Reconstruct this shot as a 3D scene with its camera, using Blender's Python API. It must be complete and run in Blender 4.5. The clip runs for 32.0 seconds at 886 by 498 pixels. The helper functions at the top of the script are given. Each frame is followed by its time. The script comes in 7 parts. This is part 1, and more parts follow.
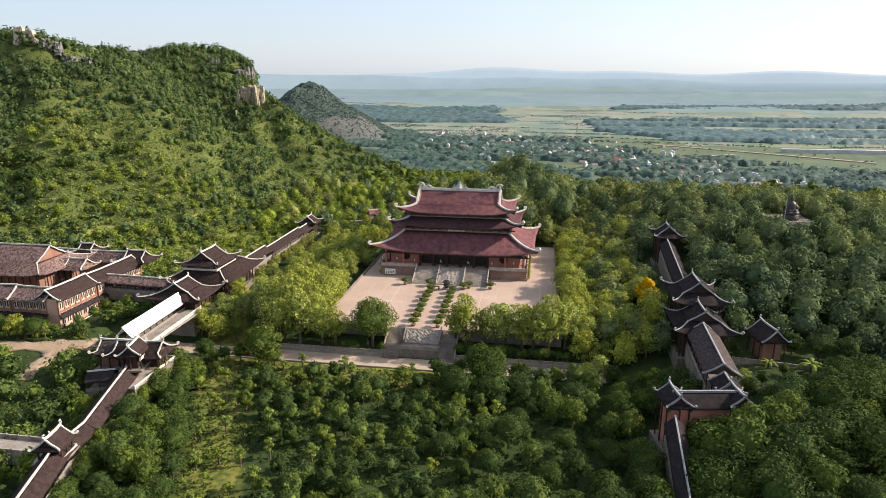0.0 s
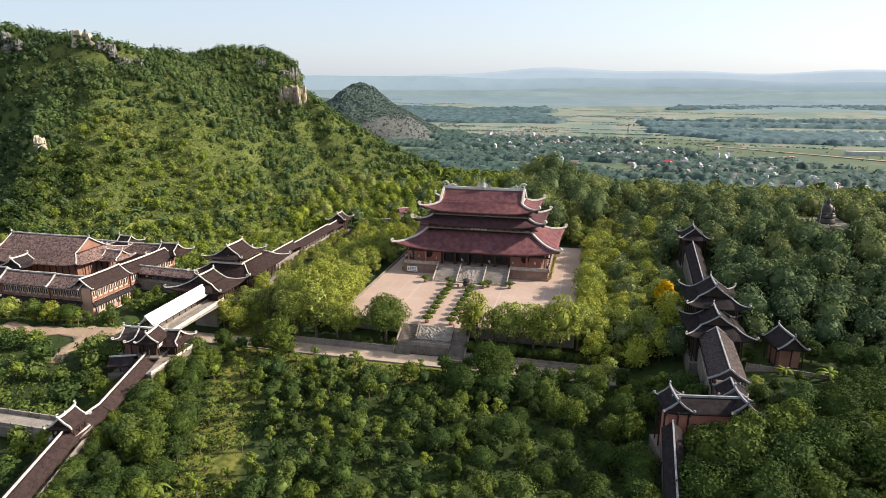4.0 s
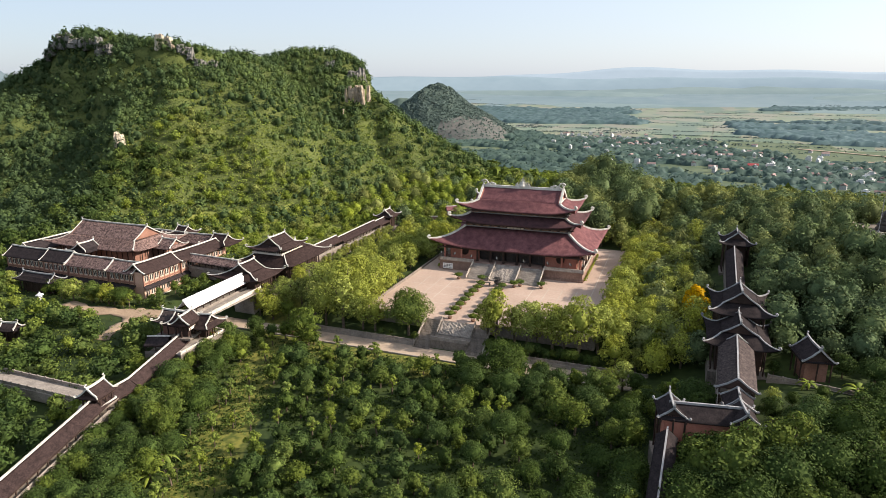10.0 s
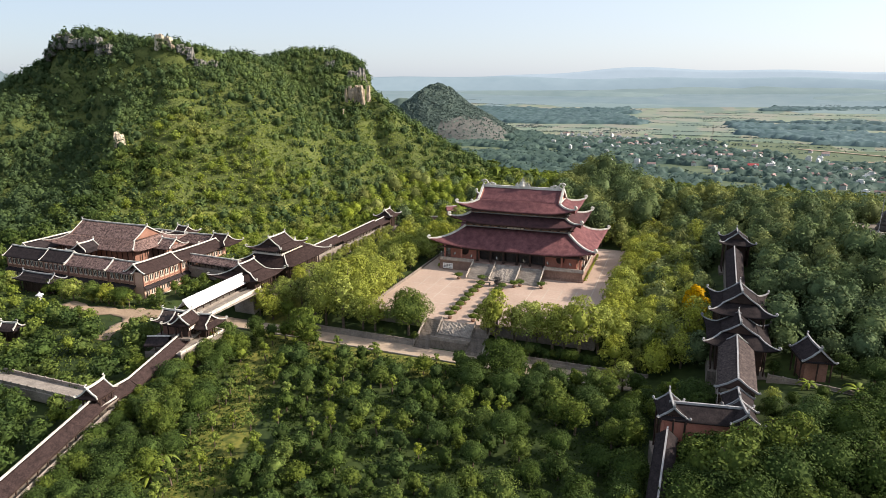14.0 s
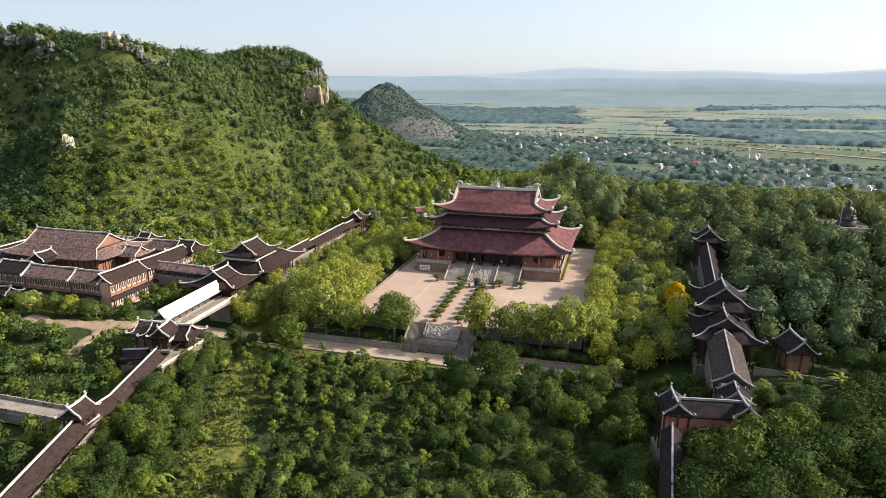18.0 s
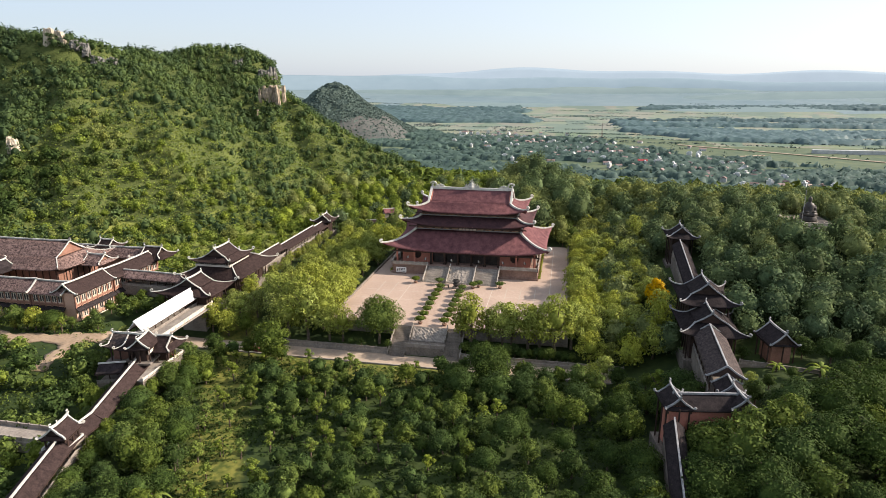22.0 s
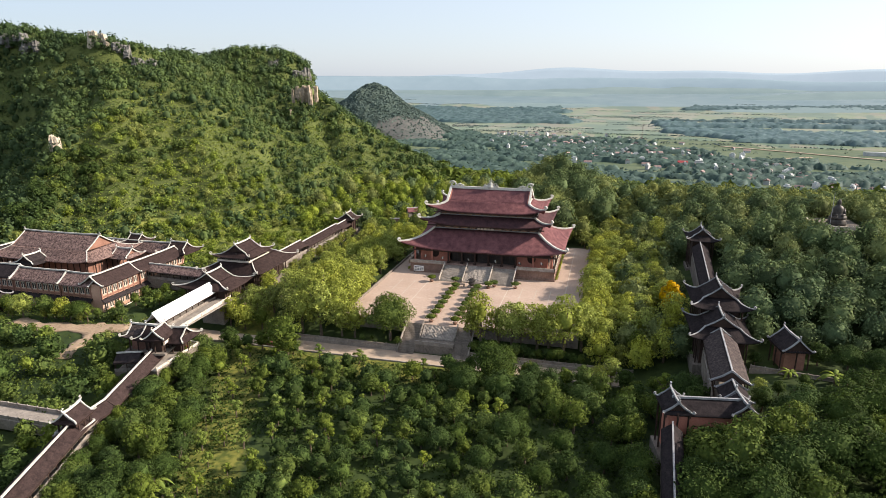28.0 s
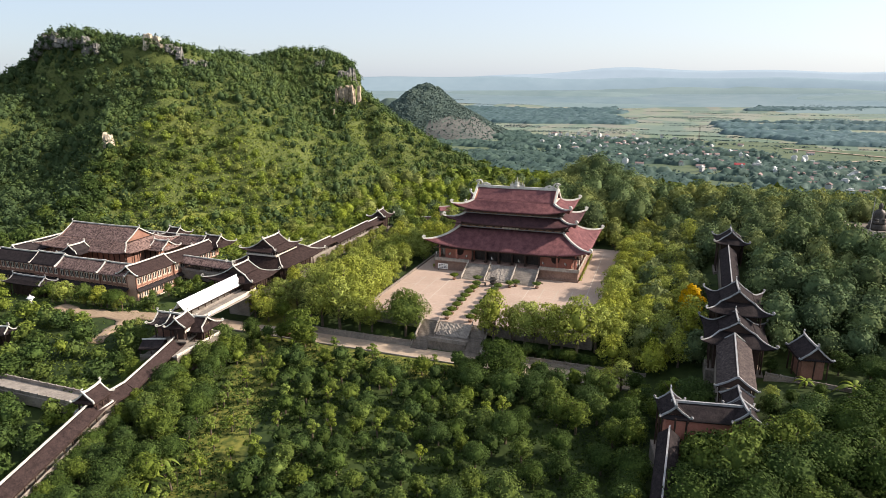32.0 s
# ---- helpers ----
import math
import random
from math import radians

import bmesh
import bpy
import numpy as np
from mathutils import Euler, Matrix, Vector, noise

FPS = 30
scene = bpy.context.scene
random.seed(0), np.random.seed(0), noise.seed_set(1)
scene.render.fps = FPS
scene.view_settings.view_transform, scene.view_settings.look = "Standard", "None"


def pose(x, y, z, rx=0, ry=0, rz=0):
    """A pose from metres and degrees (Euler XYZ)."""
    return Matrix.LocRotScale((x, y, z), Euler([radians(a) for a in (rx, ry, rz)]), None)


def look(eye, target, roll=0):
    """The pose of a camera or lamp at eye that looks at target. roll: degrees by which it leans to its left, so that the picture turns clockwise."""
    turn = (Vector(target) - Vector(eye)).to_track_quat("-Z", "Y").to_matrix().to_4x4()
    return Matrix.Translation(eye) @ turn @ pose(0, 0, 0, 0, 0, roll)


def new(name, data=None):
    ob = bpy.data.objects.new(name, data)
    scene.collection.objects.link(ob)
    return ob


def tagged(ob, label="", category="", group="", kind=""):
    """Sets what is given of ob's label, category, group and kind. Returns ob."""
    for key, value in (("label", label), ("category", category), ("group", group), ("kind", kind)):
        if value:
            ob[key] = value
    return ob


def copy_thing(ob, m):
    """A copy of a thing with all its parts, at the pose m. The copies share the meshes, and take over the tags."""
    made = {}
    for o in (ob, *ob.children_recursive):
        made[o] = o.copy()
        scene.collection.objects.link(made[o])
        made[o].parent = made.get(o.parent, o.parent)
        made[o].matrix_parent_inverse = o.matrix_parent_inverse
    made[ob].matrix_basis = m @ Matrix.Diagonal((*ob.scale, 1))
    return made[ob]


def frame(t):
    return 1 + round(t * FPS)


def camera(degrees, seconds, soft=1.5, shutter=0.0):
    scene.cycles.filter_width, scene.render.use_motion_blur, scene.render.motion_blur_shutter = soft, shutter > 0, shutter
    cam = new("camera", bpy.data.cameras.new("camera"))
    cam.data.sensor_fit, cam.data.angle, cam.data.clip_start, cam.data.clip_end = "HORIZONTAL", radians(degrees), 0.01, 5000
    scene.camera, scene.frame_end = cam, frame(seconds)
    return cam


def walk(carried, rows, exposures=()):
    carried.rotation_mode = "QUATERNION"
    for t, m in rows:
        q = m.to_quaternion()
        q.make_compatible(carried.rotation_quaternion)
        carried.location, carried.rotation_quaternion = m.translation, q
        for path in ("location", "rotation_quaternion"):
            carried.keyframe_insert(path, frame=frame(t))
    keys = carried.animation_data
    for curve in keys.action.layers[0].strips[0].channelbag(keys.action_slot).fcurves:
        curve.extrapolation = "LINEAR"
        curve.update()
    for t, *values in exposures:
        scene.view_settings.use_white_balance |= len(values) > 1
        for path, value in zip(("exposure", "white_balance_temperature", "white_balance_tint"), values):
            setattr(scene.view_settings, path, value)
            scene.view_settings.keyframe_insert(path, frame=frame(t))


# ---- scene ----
cam = camera(70.7, 32.0, soft=0.55)
PATH = [  # seconds, eye, yaw, pitch, roll
    (0, 33.576, -267.141, 80.437, 8.717, -15.343, 0.161),
    (1, 36.521, -266.916, 80.17, 9.949, -15.337, 0.103),
    (2, 39.531, -266.573, 79.987, 11.108, -15.326, 0.049),
    (3, 42.547, -266.19, 79.85, 12.287, -15.311, 0),
    (3.5, 44.048, -265.995, 79.789, 12.894, -15.303, -0.023),
    (4, 45.543, -265.799, 79.73, 13.511, -15.294, -0.045),
    (4.5, 47.031, -265.602, 79.67, 14.137, -15.286, -0.067),
    (5, 48.513, -265.401, 79.607, 14.769, -15.277, -0.088),
    (5.5, 49.992, -265.194, 79.541, 15.403, -15.269, -0.109),
    (6, 51.47, -264.975, 79.47, 16.038, -15.261, -0.129),
    (7, 54.432, -264.49, 79.315, 17.3, -15.245, -0.169),
    (8, 57.417, -263.915, 79.148, 18.545, -15.232, -0.207),
    (9, 60.434, -263.233, 78.983, 19.771, -15.221, -0.246),
    (10, 63.478, -262.448, 78.842, 20.968, -15.211, -0.285),
    (11, 66.516, -261.601, 78.757, 22.103, -15.202, -0.326),
    (11.5, 68.014, -261.178, 78.747, 22.622, -15.199, -0.347),
    (12, 69.485, -260.776, 78.767, 23.086, -15.195, -0.369),
    (12.5, 68.014, -261.178, 78.747, 22.622, -15.199, -0.347),
    (13, 66.516, -261.601, 78.757, 22.103, -15.202, -0.326),
    (14, 63.478, -262.448, 78.842, 20.968, -15.211, -0.285),
    (15, 60.434, -263.233, 78.983, 19.771, -15.221, -0.246),
    (16, 57.417, -263.915, 79.148, 18.545, -15.232, -0.207),
    (17, 54.432, -264.49, 79.315, 17.3, -15.245, -0.169),
    (18, 51.47, -264.975, 79.47, 16.038, -15.261, -0.129),
    (19, 48.513, -265.401, 79.607, 14.769, -15.277, -0.088),
    (20, 45.543, -265.799, 79.73, 13.511, -15.294, -0.045),
    (21, 42.547, -266.19, 79.85, 12.287, -15.311, 0),
    (22, 39.531, -266.573, 79.987, 11.108, -15.326, 0.049),
    (22.6, 37.721, -266.788, 80.089, 10.414, -15.333, 0.081),
    (22.9, 36.82, -266.885, 80.149, 10.066, -15.336, 0.097),
    (23, 33.576, -267.141, 80.437, 8.717, -15.343, 0.161),
    (23.4, 34.8, -267.068, 80.312, 9.254, -15.341, 0.136),
    (24, 36.67, -266.901, 80.16, 10.008, -15.337, 0.1),
    (25, 39.682, -266.555, 79.979, 11.166, -15.325, 0.047),
    (26, 42.698, -266.171, 79.844, 12.347, -15.31, -0.002),
    (27, 45.692, -265.78, 79.724, 13.573, -15.294, -0.048),
    (28, 48.661, -265.381, 79.601, 14.832, -15.276, -0.09),
    (29, 51.618, -264.953, 79.463, 16.101, -15.26, -0.131),
    (30, 54.58, -264.464, 79.307, 17.363, -15.245, -0.171),
    (31, 57.567, -263.884, 79.14, 18.607, -15.231, -0.209),
    (32, 60.586, -263.196, 78.975, 19.831, -15.22, -0.248),
]
walk(cam, [(t, pose(x, y, z, 90 + pitch, 0, yaw) @ pose(0, 0, 0, 0, 0, roll)) for t, x, y, z, yaw, pitch, roll in PATH])

# ---- sky, sun ----
SUN_TO = Vector((0.83, 0.25, 0.51)).normalized()
world = bpy.data.worlds.new("sky")
scene.world = world
world.use_nodes = True
wn = world.node_tree
sky = wn.nodes.new("ShaderNodeTexSky")
sky.sky_type = "NISHITA"
sky.sun_disc = False
sky.sun_elevation = math.asin(SUN_TO.z)
sky.sun_rotation = math.atan2(SUN_TO.x, SUN_TO.y)
sky.air_density, sky.dust_density, sky.ozone_density = 1.0, 1.0, 2.0
veil = wn.nodes.new("ShaderNodeMix")
veil.data_type = "RGBA"
veil.inputs["Factor"].default_value = 0.62
# the haze is brighter towards the sun
way, toward, haze = wn.nodes.new("ShaderNodeTexCoord"), wn.nodes.new("ShaderNodeVectorMath"), wn.nodes.new("ShaderNodeValToRGB")
toward.operation = "DOT_PRODUCT"
toward.inputs[1].default_value = SUN_TO / 2
wn.links.new(way.outputs["Generated"], toward.inputs[0])
lift = wn.nodes.new("ShaderNodeMath")
lift.inputs[1].default_value = 0.5
wn.links.new(toward.outputs["Value"], lift.inputs[0])
wn.links.new(lift.outputs[0], haze.inputs[0])
haze.color_ramp.elements[0].position, haze.color_ramp.elements[0].color = 0.25, (0.355, 0.40, 0.495, 1)
haze.color_ramp.elements[1].position, haze.color_ramp.elements[1].color = 0.80, (0.60, 0.64, 0.71, 1)
tenfold = wn.nodes.new("ShaderNodeVectorMath")
tenfold.operation = "SCALE"
tenfold.inputs["Scale"].default_value = 10
wn.links.new(haze.outputs[0], tenfold.inputs[0])
wn.links.new(tenfold.outputs[0], veil.inputs["B"])
wn.links.new(sky.outputs[0], veil.inputs["A"])
wn.links.new(veil.outputs["Result"], wn.nodes["Background"].inputs[0])
wn.nodes["Background"].inputs[1].default_value = 0.092
sun_data = bpy.data.lights.new("sun", "SUN")
sun_data.energy, sun_data.angle, sun_data.color = 4.9, radians(0.6), (1.0, 0.88, 0.76)
sun = new("sun", sun_data)
sun.matrix_world = look(SUN_TO * 500, (0, 0, 0))
scene.view_settings.exposure = 0.92

# ---- materials ----
def mat(name, dark, light, scale=0.3, rough=0.8, bump=0.15, fine=3.0, vary=0.12, island=False, metal=0.0, through_leaf=0.0, glow=None, gloss=0.2, hard=0.16):
    m = bpy.data.materials.new(name)
    m.use_nodes = True
    t = m.node_tree
    n, l = t.nodes, t.links
    b = n["Principled BSDF"]
    co = n.new("ShaderNodeTexCoord")
    big, small = n.new("ShaderNodeTexNoise"), n.new("ShaderNodeTexNoise")
    for tex, s, d in ((big, scale, 4), (small, fine, 5)):
        tex.inputs["Scale"].default_value, tex.inputs["Detail"].default_value = s, d
        l.new(co.outputs["Object"], tex.inputs["Vector"])
    add = n.new("ShaderNodeMath")
    add.operation = "MULTIPLY_ADD"
    l.new(small.outputs["Fac"], add.inputs[0])
    add.inputs[1].default_value = 0.5
    half = n.new("ShaderNodeMath")
    half.operation = "MULTIPLY"
    l.new(big.outputs["Fac"], half.inputs[0])
    half.inputs[1].default_value = 0.5
    l.new(half.outputs[0], add.inputs[2])
    ramp = n.new("ShaderNodeValToRGB")
    ramp.color_ramp.elements[0].position, ramp.color_ramp.elements[1].position = 0.5 - hard, 0.5 + hard
    ramp.color_ramp.elements[0].color, ramp.color_ramp.elements[1].color = (*dark, 1), (*light, 1)
    l.new(add.outputs[0], ramp.inputs[0])
    hsv = n.new("ShaderNodeHueSaturation")
    l.new(ramp.outputs[0], hsv.inputs["Color"])
    if vary:
        src = n.new("ShaderNodeNewGeometry").outputs["Random Per Island"] if island else n.new("ShaderNodeObjectInfo").outputs["Random"]
        mr = n.new("ShaderNodeMapRange")
        mr.inputs["To Min"].default_value, mr.inputs["To Max"].default_value = 1 - vary, 1 + vary
        l.new(src, mr.inputs["Value"])
        l.new(mr.outputs[0], hsv.inputs["Value"])
    if through_leaf:
        # whole plants differ in hue and depth of colour, and so do patches of a wood
        who, patch = n.new("ShaderNodeObjectInfo"), n.new("ShaderNodeTexNoise")
        patch.inputs["Scale"].default_value, patch.inputs["Detail"].default_value = 0.11, 2
        l.new(co.outputs["Object"], patch.inputs["Vector"])
        both = n.new("ShaderNodeMath")
        both.operation = "MULTIPLY_ADD"
        l.new(who.outputs["Random"], both.inputs[0])
        both.inputs[1].default_value = 0.5
        l.new(patch.outputs["Fac"], both.inputs[2])
        for out, lo, hi in (("Hue", 0.488, 0.514), ("Saturation", 1.16, 0.94)):
            r2 = n.new("ShaderNodeMapRange")
            r2.inputs["From Min"].default_value, r2.inputs["From Max"].default_value = 0.35, 1.15
            r2.inputs["To Min"].default_value, r2.inputs["To Max"].default_value = lo, hi
            l.new(both.outputs[0], r2.inputs["Value"])
            l.new(r2.outputs[0], hsv.inputs[out])
    l.new(hsv.outputs[0], b.inputs["Base Color"])
    b.inputs["Roughness"].default_value, b.inputs["Metallic"].default_value = rough, metal
    b.inputs["Specular IOR Level"].default_value = 0.08 if through_leaf or glow else gloss
    if bump:
        bp = n.new("ShaderNodeBump")
        bp.inputs["Strength"].default_value, bp.inputs["Distance"].default_value = bump, 0.3
        l.new(small.outputs["Fac"], bp.inputs["Height"])
        l.new(bp.outputs[0], b.inputs["Normal"])
    if glow:
        b.inputs["Emission Color"].default_value, b.inputs["Emission Strength"].default_value = (*glow[:3], 1), glow[3]
    if through_leaf:
        tr, mix = n.new("ShaderNodeBsdfTranslucent"), n.new("ShaderNodeMixShader")
        l.new(hsv.outputs[0], tr.inputs[0])
        mix.inputs[0].default_value = through_leaf
        l.new(b.outputs[0], mix.inputs[1])
        l.new(tr.outputs[0], mix.inputs[2])
        l.new(mix.outputs[0], n["Material Output"].inputs[0])
    return m


RED_TILE = mat("red_roof_tile", (0.070, 0.030, 0.034), (0.200, 0.088, 0.090), 0.5, 0.75, 0.3, 3.2, gloss=0.1)
# Middle tier: grime and the upper eaves' shade, both put into the tile colour.
WORN_SHADED_TILE = mat("worn_shaded_red_tile", (0.042, 0.024, 0.027), (0.110, 0.056, 0.058), 0.5, 0.8, 0.3, 3.0, gloss=0.08)
BROWN_TILE = mat("brown_roof_tile", (0.018, 0.012, 0.0115), (0.053, 0.035, 0.032), 0.9, 0.8, 0.3, 3.6, gloss=0.08)
MIXED_TILE = mat("mottled_roof_tile", (0.046, 0.029, 0.028), (0.255, 0.172, 0.150), 1.1, 0.85, 0.35, 2.4, gloss=0.08, hard=0.10)
DARK_TILE = mat("dark_roof_tile", (0.014, 0.012, 0.013), (0.043, 0.034, 0.034), 0.9, 0.85, 0.3, 3.6, gloss=0.06)
SPECKLED_TILE = mat("speckled_roof_tile", (0.013, 0.011, 0.012), (0.095, 0.074, 0.068), 1.3, 0.85, 0.35, 4.0, gloss=0.08, hard=0.15)
PLASTER = mat("pale_ridge_plaster", (0.360, 0.345, 0.305), (0.620, 0.595, 0.540), 0.6, 0.8, 0.1, 3.0, 0.06)
GREY_PLASTER = mat("grey_ridge_plaster", (0.17, 0.17, 0.175), (0.36, 0.355, 0.35), 0.6, 0.8, 0.1, 3.0, 0.06)
WHITE_SHEET = mat("white_roof_sheet", (0.72, 0.72, 0.72), (0.88, 0.88, 0.87), 0.2, 0.45, 0.05, 1.0, 0.02)
RED_WALL = mat("red_ochre_wall", (0.340, 0.125, 0.090), (0.480, 0.210, 0.150), 0.3, 0.85, 0.1)
DARK_WOOD = mat("dark_timber", (0.022, 0.014, 0.011), (0.06, 0.036, 0.028), 0.6, 0.7, 0.1)
DOOR_DARK = mat("dark_door_panels", (0.028, 0.024, 0.023), (0.062, 0.050, 0.045), 0.5, 0.6, 0.1)
SILL_WALL = mat("brown_ochre_wall", (0.17, 0.085, 0.06), (0.30, 0.16, 0.115), 0.3, 0.85, 0.1)
PINK_WALL = mat("pinkish_plaster_wall", (0.400, 0.235, 0.165), (0.550, 0.350, 0.260), 0.3, 0.9, 0.08)
PALE_WALL = mat("pale_plaster_wall", (0.46, 0.40, 0.33), (0.64, 0.57, 0.48), 0.3, 0.9, 0.08)
STONE = mat("grey_stone", (0.165, 0.142, 0.122), (0.33, 0.288, 0.245), 0.4, 0.85, 0.25, 2.0)
DARK_STONE = mat("weathered_stone", (0.10, 0.085, 0.07), (0.24, 0.20, 0.165), 0.3, 0.9, 0.3, 1.8)
TERRACE = mat("reddish_terrace_stone", (0.15, 0.095, 0.075), (0.30, 0.20, 0.155), 0.35, 0.88, 0.25, 1.8)
PALE_STONE = mat("pale_carved_stone", (0.27, 0.235, 0.20), (0.46, 0.41, 0.35), 0.5, 0.85, 0.2, 2.0)
PAVING = mat("pinkish_paving", (0.285, 0.208, 0.162), (0.395, 0.298, 0.238), 0.06, 0.85, 0.08, 1.2, 0.1)
JOINT = mat("pale_paving_joint", (0.36, 0.30, 0.24), (0.46, 0.39, 0.32), 0.2, 0.85, 0.05)
ROAD_M = mat("pale_concrete_road", (0.330, 0.250, 0.185), (0.460, 0.360, 0.270), 0.1, 0.9, 0.08, 1.0)
EARTH = mat("bare_trodden_earth", (0.190, 0.135, 0.088), (0.330, 0.245, 0.170), 0.12, 0.95, 0.2, 1.2)
GRASS = mat("grass_ground", (0.012, 0.024, 0.007), (0.046, 0.066, 0.015), 0.04, 0.95, 0.4, 0.4, 0, hard=0.15)


def dry_meadow(m):
    """The long meadow and the road verge are dry and yellow: a strip of bleached grass with a ragged edge."""
    t = m.node_tree
    n, l = t.nodes, t.links
    co, sep, edge, ramp = n.new("ShaderNodeTexCoord"), n.new("ShaderNodeSeparateXYZ"), n.new("ShaderNodeTexNoise"), n.new("ShaderNodeValToRGB")
    l.new(co.outputs["Object"], sep.inputs[0])
    l.new(co.outputs["Object"], edge.inputs["Vector"])
    edge.inputs["Scale"].default_value, edge.inputs["Detail"].default_value = 0.16, 4

    def op(kind, a, b, c=None):
        k = n.new("ShaderNodeMath")
        k.operation = kind
        for i, v in enumerate((a, b, c)):
            if isinstance(v, (int, float)):
                k.inputs[i].default_value = v
            elif v is not None:
                l.new(v, k.inputs[i])
        return k.outputs[0]

    off = op("ABSOLUTE", op("ADD", op("MULTIPLY_ADD", sep.outputs[1], 0.44, 28 + 0.44 * 174), sep.outputs[0]), 0)
    verge = op("MAXIMUM", op("ABSOLUTE", op("ADD", sep.outputs[1], 100.5), 0), op("MULTIPLY_ADD", op("ABSOLUTE", op("ADD", sep.outputs[0], 20), 0), 0.3, -2.5))
    near = op("MINIMUM", off, verge)
    rag = op("MULTIPLY_ADD", edge.outputs["Fac"], -9.0, 13.0)
    mask = op("MULTIPLY", op("SUBTRACT", rag, near), 0.3)
    mask = op("MINIMUM", op("MAXIMUM", mask, 0.0), 1.0)
    ramp.color_ramp.elements[0].color, ramp.color_ramp.elements[1].color = (0.058, 0.074, 0.014, 1), (0.165, 0.158, 0.033, 1)
    ramp.color_ramp.elements[0].position, ramp.color_ramp.elements[1].position = 0.36, 0.62
    fine = n.new("ShaderNodeTexNoise")
    fine.inputs["Scale"].default_value, fine.inputs["Detail"].default_value = 0.5, 6
    l.new(co.outputs["Object"], fine.inputs["Vector"])
    l.new(fine.outputs["Fac"], ramp.inputs[0])
    mix, b = n.new("ShaderNodeMix"), n["Principled BSDF"]
    mix.data_type = "RGBA"
    l.new(mask, mix.inputs["Factor"])
    l.new(b.inputs["Base Color"].links[0].from_socket, mix.inputs["A"])
    l.new(ramp.outputs[0], mix.inputs["B"])
    l.new(mix.outputs["Result"], b.inputs["Base Color"])


dry_meadow(GRASS)
LAWN = mat("sunny_lawn", (0.085, 0.110, 0.022), (0.215, 0.225, 0.055), 0.05, 0.95, 0.3, 0.5, 0)
HILL_GROUND = mat("hill_scrub_ground", (0.040, 0.058, 0.016), (0.118, 0.134, 0.036), 0.03, 0.95, 0.9, 1.1, 0, hard=0.2)
LIMESTONE = mat("weathered_limestone", (0.060, 0.060, 0.058), (0.235, 0.220, 0.200), 0.16, 0.9, 0.7, 0.7, 0.2)
WARM_ROCK = mat("warm_limestone", (0.150, 0.125, 0.095), (0.500, 0.400, 0.300), 0.16, 0.9, 0.7, 0.7, 0.2)
PALE_ROCK = mat("bleached_limestone", (0.26, 0.215, 0.155), (0.62, 0.53, 0.42), 0.2, 0.9, 0.7, 0.8, 0.2)
BARK = mat("bark", (0.06, 0.045, 0.032), (0.17, 0.13, 0.095), 0.8, 0.95, 0.3)
LEAF_DARK = mat("dark_green_leaves", (0.020, 0.037, 0.011), (0.078, 0.112, 0.030), 0.25, 0.8, 0, 2.0, 0.4, True, 0, 0.2)
# Bluish haze is mixed into the next two leaf colours.
WOOD_MID = mat("hazed_wood_green_leaves", (0.050, 0.078, 0.036), (0.160, 0.198, 0.080), 0.25, 0.8, 0, 2.0, 0.4, True, 0, 0.24)
WOOD_DARK = mat("hazed_shaded_wood_leaves", (0.036, 0.058, 0.032), (0.112, 0.152, 0.072), 0.25, 0.8, 0, 2.0, 0.4, True, 0, 0.22)
LEAF_MID = mat("green_leaves", (0.040, 0.064, 0.017), (0.140, 0.174, 0.040), 0.25, 0.8, 0, 2.0, 0.4, True, 0, 0.24)
LEAF_LIGHT = mat("yellow_green_leaves", (0.168, 0.198, 0.046), (0.362, 0.390, 0.098), 0.25, 0.8, 0, 2.0, 0.45, True, 0, 0.34)
LEAF_OLIVE = mat("golden_olive_leaves", (0.120, 0.142, 0.036), (0.285, 0.298, 0.078), 0.25, 0.8, 0, 2.0, 0.45, True, 0, 0.3)
REAR_OLIVE = mat("rear_wood_olive_leaves", (0.106, 0.130, 0.048), (0.250, 0.270, 0.096), 0.25, 0.8, 0, 2.0, 0.4, True, 0, 0.28)
LEAF_GOLD = mat("golden_leaves", (0.33, 0.20, 0.012), (0.52, 0.34, 0.02), 0.4, 0.6, 0, 2.0, 0.35, True, 0, 0.3)
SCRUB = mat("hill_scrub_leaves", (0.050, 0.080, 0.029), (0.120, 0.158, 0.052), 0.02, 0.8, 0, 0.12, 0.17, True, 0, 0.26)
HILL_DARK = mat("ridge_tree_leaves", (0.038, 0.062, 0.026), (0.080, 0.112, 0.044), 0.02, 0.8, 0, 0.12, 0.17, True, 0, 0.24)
# Vine green, lightened to carry the sunlight on the flank.
SCRUB_BRIGHT = mat("sunlit_hill_vines", (0.126, 0.168, 0.032), (0.248, 0.278, 0.058), 0.03, 0.8, 0, 0.25, 0.3, True, 0, 0.3)
LEAF_FRESH = mat("fresh_green_leaves", (0.115, 0.162, 0.036), (0.240, 0.280, 0.066), 0.25, 0.8, 0, 2.0, 0.45, True, 0, 0.36)
GILT = mat("faded_gilt_carving", (0.20, 0.10, 0.06), (0.42, 0.30, 0.20), 0.8, 0.7, 0.2, 2.0)
TIMBER = mat("reddish_sawn_timber", (0.085, 0.028, 0.020), (0.17, 0.065, 0.045), 0.8, 0.8, 0.1)
LANTERN_RED = mat("red_cloth", (0.42, 0.03, 0.03), (0.55, 0.06, 0.05), 2, 0.7, 0, 3, 0.05)
BRONZE = mat("dark_bronze", (0.035, 0.032, 0.03), (0.09, 0.08, 0.07), 0.5, 0.5, 0.1, 3, 0.05, False, 0.4)
